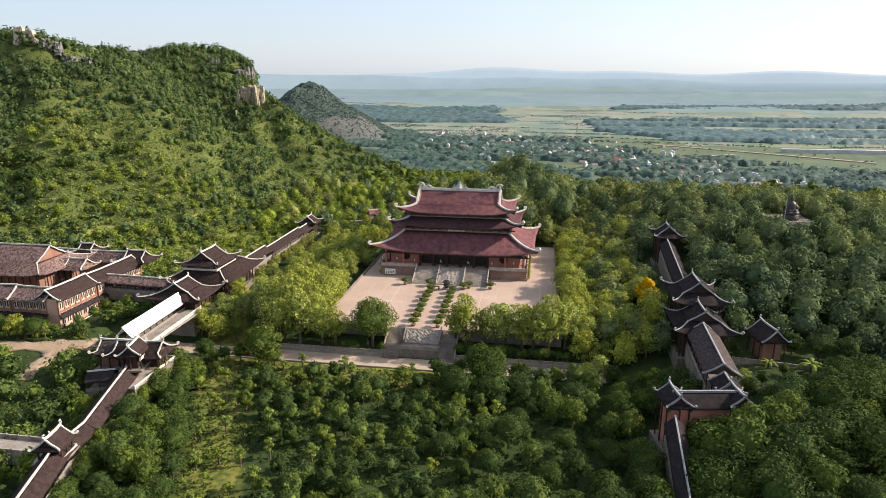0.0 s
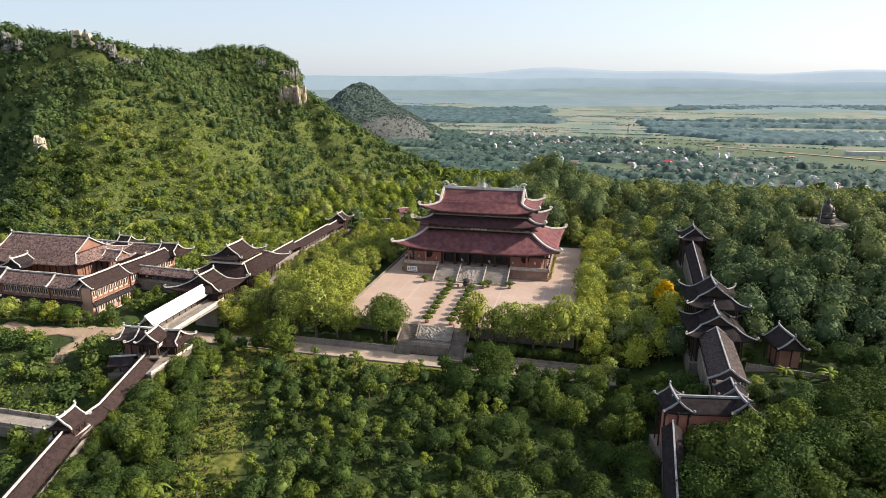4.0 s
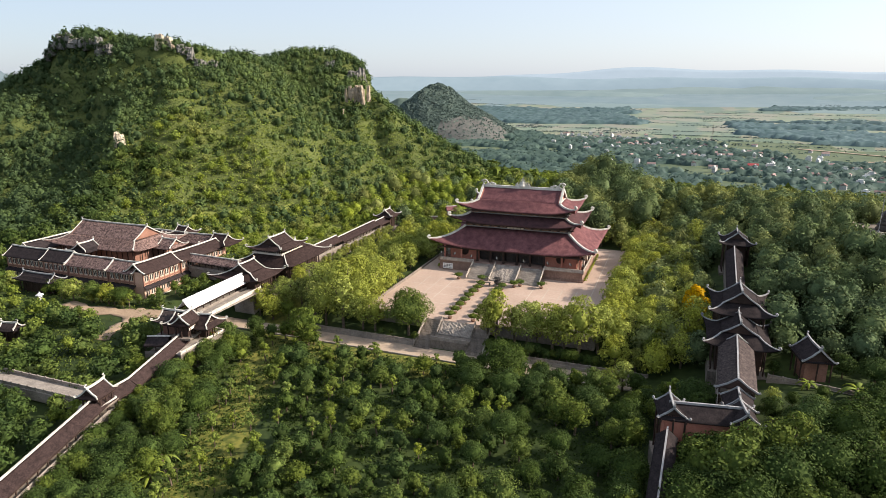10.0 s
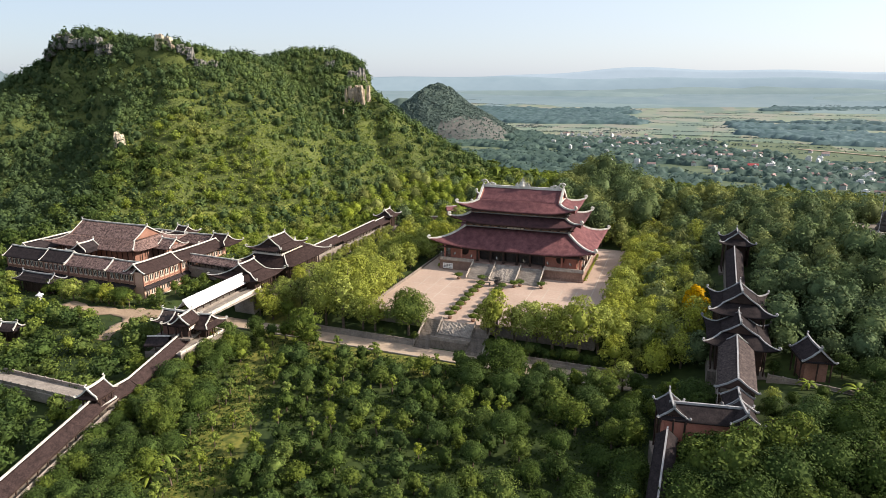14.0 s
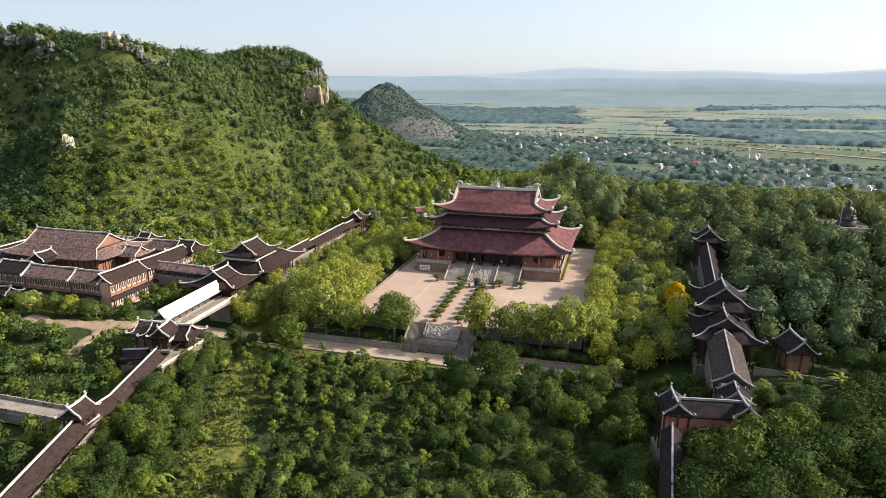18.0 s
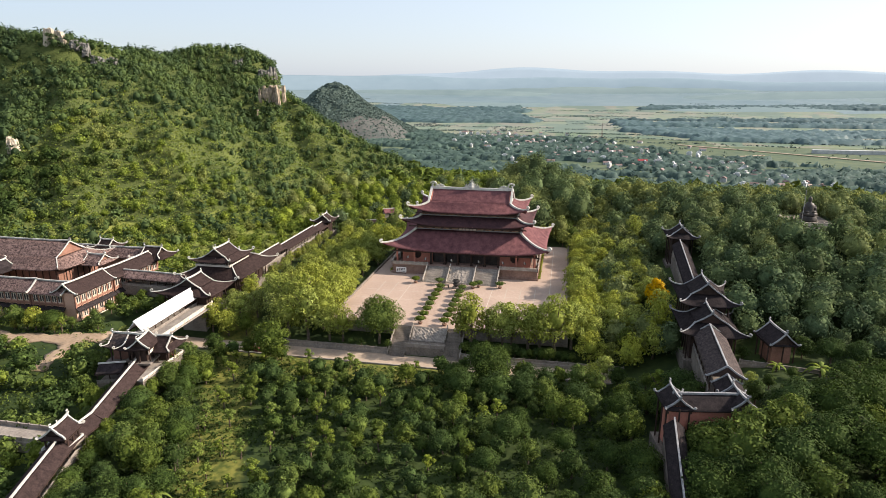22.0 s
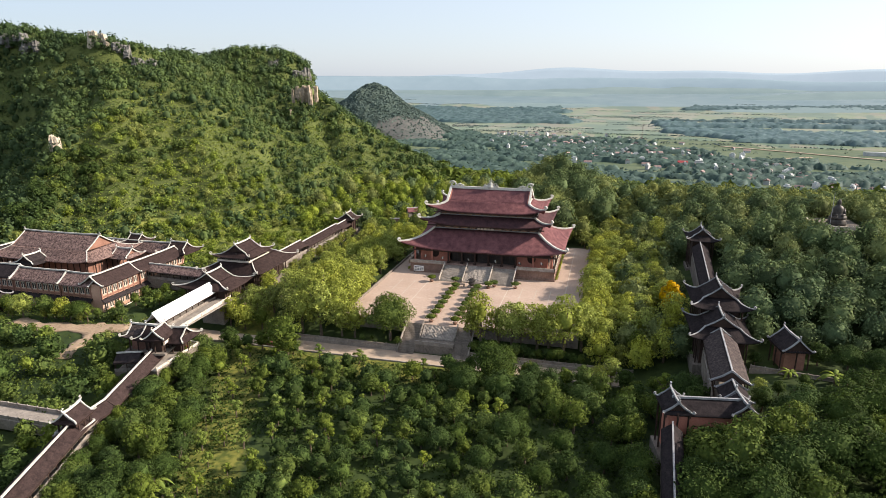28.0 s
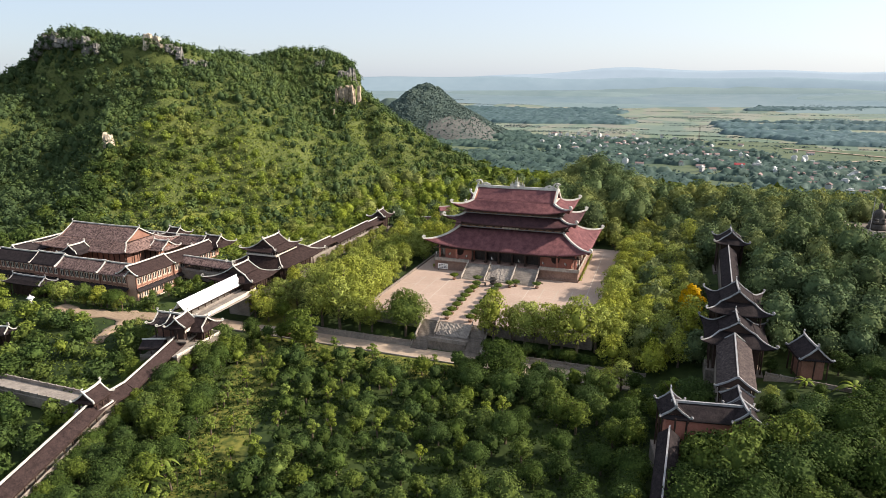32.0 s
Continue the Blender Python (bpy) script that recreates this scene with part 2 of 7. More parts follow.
CLAY_POT = mat("clay_pot", (0.14, 0.08, 0.055), (0.25, 0.15, 0.11), 1, 0.8, 0.1)
WHITE_PAINT = mat("white_paint", (0.62, 0.61, 0.58), (0.80, 0.79, 0.76), 0.5, 0.7, 0.05)
INK = mat("dark_ink", (0.03, 0.03, 0.035), (0.06, 0.06, 0.065), 1, 0.7, 0)
# Bluish haze is mixed into the plain's base colours, most at the far end.
FAR_LAND = mat("hazed_far_plain", (0.072, 0.108, 0.078), (0.172, 0.206, 0.128), 0.0016, 0.6, 0, 0.02, 0, gloss=0.1)
FAR_LAND_MID = mat("hazed_middle_plain", (0.086, 0.122, 0.092), (0.190, 0.214, 0.142), 0.0012, 0.5, 0, 0.02, 0, gloss=0.2)
FAR_LAND_END = mat("hazed_distant_plain", (0.110, 0.165, 0.178), (0.170, 0.218, 0.222), 0.0009, 0.5, 0, 0.01, 0, gloss=0.2)
# Tree colours of the plain are paled and blued by painted haze.
FAR_TREES = mat("hazed_tree_leaves", (0.030, 0.060, 0.054), (0.080, 0.124, 0.096), 0.02, 0.7, 0.6, 0.12, 0.25, True, gloss=0.15)
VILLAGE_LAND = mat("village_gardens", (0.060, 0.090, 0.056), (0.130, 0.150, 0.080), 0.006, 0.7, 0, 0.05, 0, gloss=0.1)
BELT_TREES = mat("hazed_belt_leaves", (0.034, 0.066, 0.070), (0.058, 0.096, 0.095), 0.01, 0.6, 0, 0.1, 0.2, True, gloss=0.25)
# The haze over the far hills is put in as bluish emission.
FAR_HILL = mat("hazed_far_hills", (0.07, 0.10, 0.12), (0.10, 0.13, 0.15), 0.001, 1.0, 0, 0.01, 0, glow=(0.50, 0.57, 0.65, 0.42))
FAR_WALL = mat("far_house_wall", (0.38, 0.39, 0.39), (0.62, 0.62, 0.61), 0.1, 0.9, 0, 0.5, 0.2)
FAR_ROOF = mat("far_house_roof", (0.20, 0.14, 0.13), (0.34, 0.25, 0.23), 0.1, 0.9, 0, 0.5, 0.3)


def patchwork(m, scale, colours):
    """Gives a far-land material its fields: cells of different crops."""
    t = m.node_tree
    n, l = t.nodes, t.links
    co, mp, vo, ramp = n.new("ShaderNodeTexCoord"), n.new("ShaderNodeMapping"), n.new("ShaderNodeTexVoronoi"), n.new("ShaderNodeValToRGB")
    mp.inputs["Scale"].default_value = (scale, scale * 0.55, 0)
    mp.inputs["Rotation"].default_value = (0, 0, 0.35)
    l.new(co.outputs["Object"], mp.inputs["Vector"])
    l.new(mp.outputs[0], vo.inputs["Vector"])
    vo.inputs["Scale"].default_value = 1.0
    sep = n.new("ShaderNodeSeparateColor")
    l.new(vo.outputs["Color"], sep.inputs[0])
    l.new(sep.outputs[0], ramp.inputs[0])
    ramp.color_ramp.interpolation = "CONSTANT"
    while len(ramp.color_ramp.elements) < len(colours):
        ramp.color_ramp.elements.new(0.5)
    for k, c in enumerate(colours):
        ramp.color_ramp.elements[k].position, ramp.color_ramp.elements[k].color = k / len(colours), (*c, 1)
    mix = n.new("ShaderNodeMix")
    mix.data_type = "RGBA"
    b = n["Principled BSDF"]
    old = b.inputs["Base Color"].links[0].from_socket
    mix.inputs["Factor"].default_value = 0.45
    l.new(ramp.outputs[0], mix.inputs["A"])
    l.new(old, mix.inputs["B"])
    l.new(mix.outputs["Result"], b.inputs["Base Color"])


CROPS = ((0.092, 0.135, 0.095), (0.185, 0.208, 0.115), (0.13, 0.175, 0.10), (0.25, 0.225, 0.16), (0.108, 0.155, 0.105), (0.20, 0.21, 0.13), (0.225, 0.19, 0.14))
for far_mat in (FAR_LAND, FAR_LAND_MID):
    patchwork(far_mat, 0.015, CROPS)


# ---- mesh helpers ----
def np_mesh(name, verts, quads):
    """A mesh from arrays of vertices (n, 3) and quads (m, 4)."""
    me = bpy.data.meshes.new(name)
    verts, quads = np.asarray(verts, np.float32), np.asarray(quads, np.int32)
    me.vertices.add(len(verts))
    me.vertices.foreach_set("co", verts.ravel())
    me.loops.add(quads.size)
    me.loops.foreach_set("vertex_index", quads.ravel())
    me.polygons.add(len(quads))
    me.polygons.foreach_set("loop_start", np.arange(0, quads.size, 4, dtype=np.int32))
    me.update(calc_edges=True)
    return me


def thing(name, label, category, group="", kind="", at=(0, 0, 0), rz=0):
    ob = new(name)
    ob.matrix_world = pose(*at, 0, 0, rz)
    ob.empty_display_size = 0.5
    return tagged(ob, label, category, group, kind)


def part(name, shape, material, parent=None, label="", smooth=False):
    """Links a bmesh or a mesh as one object under a thing or a part."""
    if isinstance(shape, bmesh.types.BMesh):
        me = bpy.data.meshes.new(name)
        shape.to_mesh(me)
        shape.free()
    else:
        me = shape
    if not me.materials:
        me.materials.append(material)
    if smooth:
        me.polygons.foreach_set("use_smooth", [True] * len(me.polygons))
    ob = new(name, me)
    if parent is not None:
        ob.parent = parent
    if label:
        ob["label"] = label
    return ob


def box(x0, x1, y0, y1, z0, z1, bm=None, bevel=0.0):
    bm = bm or bmesh.new()
    r = bmesh.ops.create_cube(bm, size=1.0)
    for v in r["verts"]:
        v.co = ((x0 + x1) / 2 + v.co.x * (x1 - x0), (y0 + y1) / 2 + v.co.y * (y1 - y0), (z0 + z1) / 2 + v.co.z * (z1 - z0))
    if bevel:
        bmesh.ops.bevel(bm, geom=list({e for v in r["verts"] for e in v.link_edges}), offset=bevel, segments=1, affect="EDGES")
    return bm


def rod(p, q, r0, r1=None, n=8, bm=None):
    """A tapered round bar from p to q."""
    bm = bm or bmesh.new()
    p, q = Vector(p), Vector(q)
    d = q - p
    m = Matrix.Translation((p + q) / 2) @ d.to_track_quat("Z", "Y").to_matrix().to_4x4()
    bmesh.ops.create_cone(bm, cap_ends=True, segments=n, radius1=r0, radius2=r0 if r1 is None else r1, depth=d.length, matrix=m)
    return bm


def lathe(profile, n=14, bm=None, centre=(0, 0)):
    """A round body from (radius, height) pairs."""
    bm = bm or bmesh.new()
    rings = [[bm.verts.new((centre[0] + r * math.cos(6.2832 * i / n), centre[1] + r * math.sin(6.2832 * i / n), z)) for i in range(n)] for r, z in profile]
    for a, b in zip(rings, rings[1:]):
        for i in range(n):
            bm.faces.new((a[i], a[(i + 1) % n], b[(i + 1) % n], b[i]))
    bm.faces.new(rings[0][::-1])
    bm.faces.new(rings[-1])
    return bm


def sweep(points, w, h, bm=None, taper=1.0):
    """A bar of rectangular section (w wide, h high above the line) along points."""
    bm = bm or bmesh.new()
    pts = [Vector(p) for p in points]
    rings = []
    for i, p in enumerate(pts):
        d = (pts[min(i + 1, len(pts) - 1)] - pts[max(i - 1, 0)]).normalized()
        side = d.cross(Vector((0, 0, 1)))
        side = side.normalized() if side.length > 0.05 else (rings[-1][1] if rings else Vector((1, 0, 0)))
        up = side.cross(d).normalized()
        k = 1 - (1 - taper) * i / max(1, len(pts) - 1)
        rings.append(([bm.verts.new(p + side * a * w / 2 * k + up * b * h * k) for a, b in ((-1, -0.25), (1, -0.25), (1, 0.75), (-1, 0.75))], side))
    for (a, _), (b, _) in zip(rings, rings[1:]):
        for i in range(4):
            bm.faces.new((a[i], a[(i + 1) % 4], b[(i + 1) % 4], b[i]))
    bm.faces.new(rings[0][0][::-1])
    bm.faces.new(rings[-1][0])
    return bm


def slab(rows, thick):
    """A solid sheet from rows of points (rows, columns, 3), thick downwards."""
    g = np.asarray(rows, float)
    nv, nu = g.shape[:2]
    low = g.copy()
    low[..., 2] -= thick
    verts = np.concatenate([g.reshape(-1, 3), low.reshape(-1, 3)])
    i = (np.arange(nv - 1)[:, None] * nu + np.arange(nu - 1)[None, :]).ravel()
    top = np.stack([i, i + 1, i + nu + 1, i + nu], 1)
    under = top[:, ::-1] + nv * nu
    e = np.arange(nu - 1)
    rim = np.stack([e + 1, e, e + nv * nu, e + 1 + nv * nu], 1)
    back = np.stack([e, e + 1, e + 1 + nv * nu, e + nv * nu], 1) + (nv - 1) * nu
    f = np.arange(nv - 1) * nu
    left = np.stack([f, f + nu, f + nu + nv * nu, f + nv * nu], 1)
    right = np.stack([f + nu, f, f + nv * nu, f + nu + nv * nu], 1) + nu - 1
    return verts, np.concatenate([top, under, rim, back, left, right])


def joined(name, pieces):
    vs, qs, k = [], [], 0
    for v, q in pieces:
        vs.append(v)
        qs.append(np.asarray(q) + k)
        k += len(v)
    return np_mesh(name, np.concatenate(vs), np.concatenate(qs))


def hip_point(u, v, hx, hy, tx, ty, z0, z1, lift, flare, power):
    c = np.abs(u) ** 5 * (1 - v) ** 2
    x = u * (hx + (tx - hx) * v) + np.sign(u) * flare * c
    y = -(hy + (ty - hy) * v) - flare * c
    return x, y, z0 + (z1 - z0) * v ** power + lift * c


def hip_roof(hx, hy, z0, tx, ty, z1, lift=2.0, flare=1.0, power=1.35, rib=0.5, thick=0.35):
    """Four curved tiled slopes with upturned corners, from the eaves (half sizes hx, hy) to the top rectangle (tx, ty)."""
    pieces = []
    v = np.linspace(0, 1, 9)[:, None]
    for turn, (ax, ay, bx, by) in enumerate(((hx, hy, tx, ty), (hy, hx, ty, tx)) * 2):
        n = max(8, int(2 * ax / rib)) * 2
        u = np.linspace(-1, 1, n + 1)[None, :]
        x, y, z = hip_point(u, v, ax, ay, bx, by, z0, z1, lift, flare, power)
        z = z + 0.23 * (np.arange(n + 1) % 2)[None, :] * min(1.4, rib / 0.4)
        a = turn * math.pi / 2
        g = np.stack([x * math.cos(a) - y * math.sin(a), x * math.sin(a) + y * math.cos(a), z], -1)
        pieces.append(slab(g, thick))
    return joined("roof_tiles", pieces)


def hip_line(sx, sy, hx, hy, z0, tx, ty, z1, lift=2.0, flare=1.0, power=1.35, curl=1.0):
    """The line of one hip, from the top rectangle down to the upturned tip, ending in a curl."""
    v = np.linspace(1, 0, 13)
    x, y, z = hip_point(np.ones(13), v, hx, hy, tx, ty, z0, z1, lift, flare, power)
    pts = [Vector((sx * a, -sy * b, c + 0.1)) for a, b, c in zip(x, y, z)]
    d = (pts[-1] - pts[-3])
    d.z = 0
    d.normalize()
    base = pts[-1].copy()
    for k in range(1, 11):
        a = -0.5 * math.pi + k * 0.52
        r = curl * (1 - 0.06 * k)
        pts.append(base + d * (r * math.cos(a)) + Vector((0, 0, curl + r * math.sin(a))))
    return pts


def gable_roof(x0, x1, half, z_eave, z_ridge, rib=0.4, thick=0.25, sag=1.2, end_lift=0.0):
    """Two tiled slopes either side of a ridge along x."""
    n = max(6, int((x1 - x0) / rib)) * 2
    u = np.linspace(0, 1, n + 1)[None, :]
    v = np.linspace(0, 1, 6)[:, None]
    pieces = []
    for s in (1, -1):
        x = x0 + (x1 - x0) * (u if s > 0 else 1 - u) + 0 * v
        y = -s * half * (1 - v) + 0 * u
        z = z_eave + (z_ridge - z_eave) * v ** sag + 0.33 * rib * (np.arange(n + 1) % 2)[None, :] + end_lift * np.abs(2 * u - 1) ** 8
        pieces.append(slab(np.stack([x, y, z], -1), thick))
    return joined("roof_tiles", pieces)

# ---- the land ----
def ramp01(a, b, v):
    k = np.clip((v - a) / (b - a), 0, 1)
    return k * k * (3 - 2 * k)


RNG = np.random.default_rng(7)
WAVES = [(RNG.normal(0, 1, 2), RNG.uniform(0, 6.28)) for _ in range(36)]


def lumps(x, y, size):
    """Smooth uneven relief between about -1 and 1, size metres from lump to lump."""
    z = 0.0
    for k, (d, a) in enumerate(WAVES):
        f = 6.28 / size * (0.6 + 0.05 * k)
        z = z + np.sin((d[0] * x + d[1] * y) / np.hypot(*d) * f + a) / (1 + 0.12 * k)
    return z / 6.0


CREST = [(-640, 190, 88), (-530, 165, 94), (-470, 152, 104), (-447, 149, 114.4), (-410, 145, 116), (-372, 142, 113), (-335, 140, 108), (-312, 140, 106), (-305, 195, 100.5), (-322, 250, 95),
         (-305, 262, 101), (-296, 272, 105.5), (-258, 290, 104), (-238, 297, 95), (-222, 300, 61.5), (-190, 302, 38), (-155, 304, 18), (-115, 308, -6), (-60, 315, -45)]


def cliffs(x, y):
    """Where the ridge breaks off in a rock step, 0 to 1."""
    west = np.exp(-((x + 405) / 46) ** 4 - ((y - 118) / 40) ** 4)
    mid = np.exp(-((x + 306) / 30) ** 4 - ((y - 128) / 40) ** 4)
    return np.maximum(west, mid)


def mountain_z(x, y):
    x, y = np.asarray(x, float), np.asarray(y, float)
    best, near = np.full(np.shape(x), -80.0), np.full(np.shape(x), 900.0)

    for (ax, ay, ah), (bx, by, bh) in zip(CREST, CREST[1:]):
        dx, dy = bx - ax, by - ay
        k = np.clip(((x - ax) * dx + (y - ay) * dy) / (dx * dx + dy * dy), 0, 1)
        d = np.hypot(x - ax - k * dx, y - ay - k * dy)
        h = ah + (bh - ah) * k
        slope = np.where(d < 14, 0.18 * d, 2.5 + 0.62 * (d - 14) - 0.00045 * np.clip(d - 14, 0, 300) ** 2)
        near = np.where(h - slope > best, d, near)
        best = np.maximum(best, h - slope)
    # rock steps under the crest
    best = best - 8.0 * cliffs(x, y) * ramp01(20, 24, near) * (1 - ramp01(40, 110, near))
    # gullies and spurs down the slope
    across = 0.78 * x + 0.62 * y
    wave = np.sin(across / 8.5 + 1.5 * np.sin(across / 27) + 1.2 * lumps(x, y, 120)) + 0.6 * np.sin(across / 4.4 + 2.0 * lumps(x, y, 80))
    best = best + 2.6 * wave * ramp01(12, 60, near) * (1 - ramp01(150, 230, near))
    # west of the spur the lower slope turns away from the sun
    spur = x + 0.25 * (y - 30) + 252 + 6 * lumps(x, y, 60)
    best = best - 0.36 * np.clip(-spur, 0, 90) * ramp01(24, 70, near) * ramp01(-430, -370, x)
    # the western shoulder falls away
    bearing = x + 1.2336 * (y - 149)
    best = best - 17 * ramp01(-440, -469, bearing) * ramp01(40, 90, best)
    # the steep eastern flank below the crag
    u = x + 0.444 * (y - 300)
    flank = np.interp(u, [-262, -250, -238, -231, -227.5, -216, -190, -155, -121, -90], [118, 110, 99, 84, 67, 58, 40, 21, 1, -16])
    best = np.minimum(best, np.where(u > -262, 79 + (flank - 79) * (y + 263) / 563, 999))
    rough = ramp01(-5, 25, best)
    return best + rough * (3.4 * lumps(x, y, 58) + 1.7 * lumps(x + 77, y, 22)) - 1.5 * rough


def ground_z(x, y):
    x, y = np.asarray(x, float), np.asarray(y, float)
    z = -6.2 + 5.0 * ramp01(-90, -66, y)
    z = z + 11.0 * ramp01(50, 98, x) * ramp01(-250, -120, y)
    z = z + 15 * np.exp(-((x - 138) / 46) ** 2 - ((y - 10) / 62) ** 2)
    z = z + 15 * np.exp(-((x - 10) / 95) ** 2 - ((y - 120) / 40) ** 2)
    z = z + 6 * np.exp(-((x - 100) / 60) ** 2 - ((y - 95) / 40) ** 2)
    # the rise behind falls away evenly towards the plain
    top = 20.0 - 0.145 * (y - 45) - 1.5 * ramp01(100, 140, x)
    z = z - ramp01(46, 60, x) * ramp01(10, 40, y) * np.maximum(0, z - top)
    z = z + 0.5 * lumps(x, y, 40)
    z = z + 4.2 * ramp01(-86, -112, x) * ramp01(-165, -112, y) * (1 - ramp01(-92, -68, y))
    down = np.maximum.reduce([ramp01(150, 520, y), ramp01(230, 560, x), ramp01(-330, -700, y)])
    z = z + (-75 - z) * down
    m = mountain_z(x, y)
    z = np.where(m > z - 6, np.maximum(z, m) + 2.0 * np.exp(-((m - z) / 5.0) ** 2), z)
    flat = (np.abs(x) < 46) & (y > -84) & (y < 30)
    z = np.where(flat, np.minimum(z, -1.2), z)
    road = (y > -97) & (y < -84) & (np.abs(x) < 110)
    z = np.where(road & (x < 60), np.minimum(z, -6.0), z)
    r = np.hypot(x, y + 265)
    return z + np.clip((r - 2900) / 1950, 0, 0.94) ** 1.2 * 122


def lines(lo, hi, step, end):
    inner = list(np.arange(lo, hi + 0.1, step))
    out, s = [], step
    v = hi
    while v < end:
        s *= 1.16
        v += s
        out.append(min(v, end))
    low, s, v = [], step, lo
    while v > -end:
        s *= 1.16
        v -= s
        low.append(max(v, -end))
    return np.array(low[::-1] + inner + out)


gx, gy = lines(-520, 260, 5, 4700), lines(-290, 400, 5, 4650)
GX, GY = np.meshgrid(gx, gy)
GZ = ground_z(GX, GY)
nu = len(gx)
gi = (np.arange(len(gy) - 1)[:, None] * nu + np.arange(nu - 1)[None, :]).ravel()
ground_me = np_mesh("ground", np.stack([GX, GY, GZ], -1).reshape(-1, 3), np.stack([gi, gi + 1, gi + nu + 1, gi + nu], 1))
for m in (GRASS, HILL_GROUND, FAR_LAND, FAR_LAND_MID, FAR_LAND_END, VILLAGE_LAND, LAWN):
    ground_me.materials.append(m)
cx, cy = (GX[:-1, :-1] + 2.5).ravel(), (GY[:-1, :-1] + 2.5).ravel()
hilly = mountain_z(cx, cy) > -4
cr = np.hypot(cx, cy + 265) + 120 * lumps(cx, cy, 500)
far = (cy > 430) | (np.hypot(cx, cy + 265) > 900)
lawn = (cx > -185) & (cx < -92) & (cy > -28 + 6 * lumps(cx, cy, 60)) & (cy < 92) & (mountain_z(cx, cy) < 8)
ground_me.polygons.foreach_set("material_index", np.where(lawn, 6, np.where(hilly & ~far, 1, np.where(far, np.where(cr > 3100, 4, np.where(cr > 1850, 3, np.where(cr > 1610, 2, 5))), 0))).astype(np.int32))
ground = tagged(part("ground", ground_me, GRASS, smooth=True), "grassy hillside, limestone ridge and wide hazy plain", "ground", kind="structure")


def gz(x, y):
    return float(ground_z(x, y))



# ---- trees ----
def leaf_quads(rng, centres, normals, size, loose=0.36):
    n = len(centres)
    nr = normals + rng.normal(0, loose, (n, 3))
    nr /= np.linalg.norm(nr, axis=1, keepdims=True)
    t = np.cross(nr, rng.normal(0, 1, (n, 3)))
    t /= np.linalg.norm(t, axis=1, keepdims=True)
    b = np.cross(nr, t)
    s = (size * rng.uniform(0.6, 1.35, n))[:, None]
    q = np.stack([centres - t * s, centres - b * s * 0.62 + nr * s * 0.12, centres + t * s, centres + b * s * 0.62 + nr * s * 0.12], 1)
    return q.reshape(-1, 3), np.arange(4 * n).reshape(-1, 4)


def ball(c, r, nu=7, nv=4):
    u, v = np.meshgrid(np.arange(nu) / nu * 6.2832, np.linspace(0.15, math.pi - 0.15, nv))
    p = np.stack([np.cos(u) * np.sin(v), np.sin(u) * np.sin(v), np.cos(v)], -1) * r + c
    i = np.arange(nu)
    q = np.concatenate([np.stack([k * nu + i, k * nu + (i + 1) % nu, (k + 1) * nu + (i + 1) % nu, (k + 1) * nu + i], 1) for k in range(nv - 1)])
    return p.reshape(-1, 3), q


def crown(seed, r, h, base, lobes, n, leaf, core=0.6):
    """A crown of leaf sprays round many lobes: radius r, from base to h."""
    rng = np.random.default_rng(seed)
    lobes = int(lobes * 1.7)
    pieces = []
    half = (h - base) / 2
    for k in range(lobes):
        a = 2.39996 * k + rng.uniform(-0.4, 0.4)
        f = 1 - 2 * (k + 0.5) / lobes
        rr = r * rng.uniform(0.26, 0.42)
        ring = math.sqrt(max(0.0, 1 - f * f)) * rng.uniform(0.7, 1.08) * (0.85 + 0.25 * (f < 0.2))
        c = np.array([(r - rr * 0.8) * ring * math.cos(a), (r - rr * 0.8) * ring * math.sin(a), base + half + f * (half - rr * 0.6) * rng.uniform(0.85, 1.1)])
        d = rng.normal(0, 1, (n // lobes, 3))
        d[:, 2] = np.where(d[:, 2] < -0.5, -d[:, 2], d[:, 2])
        d /= np.linalg.norm(d, axis=1, keepdims=True)
        pieces.append(leaf_quads(rng, c + d * rr * rng.uniform(0.72, 1.16, (len(d), 1)) * np.array([1, 1, 0.85]), d + np.array([0, 0, 0.25]), leaf))
    if core:
        v, q = ball(np.array([0, 0, 0]), 1.0, 8, 5)
        pieces.append((v * np.array([r * core, r * core, half * core * 1.05]) + np.array([0, 0, base + half]), q))
    vs, qs, k = [], [], 0
    for v, q in pieces:
        vs.append(v)
        qs.append(q + k)
        k += len(v)
    return np.concatenate(vs), np.concatenate(qs)


def trunk_mesh(seed, h, r, limbs=3):
    rng = random.Random(seed)
    bm = bmesh.new()
    top = Vector((rng.uniform(-0.3, 0.3), rng.uniform(-0.3, 0.3), h * 0.62))
    rod((0, 0, -0.6), top, r, r * 0.55, 7, bm)
    for k in range(limbs):
        a = 6.28 * k / limbs + rng.uniform(-0.4, 0.4)
        rod(top * rng.uniform(0.6, 0.95), top + Vector((math.cos(a) * h * 0.22, math.sin(a) * h * 0.22, h * 0.2)), r * 0.45, r * 0.16, 5, bm)
    me = bpy.data.meshes.new("trunk")
    bm.to_mesh(me)
    bm.free()
    return me


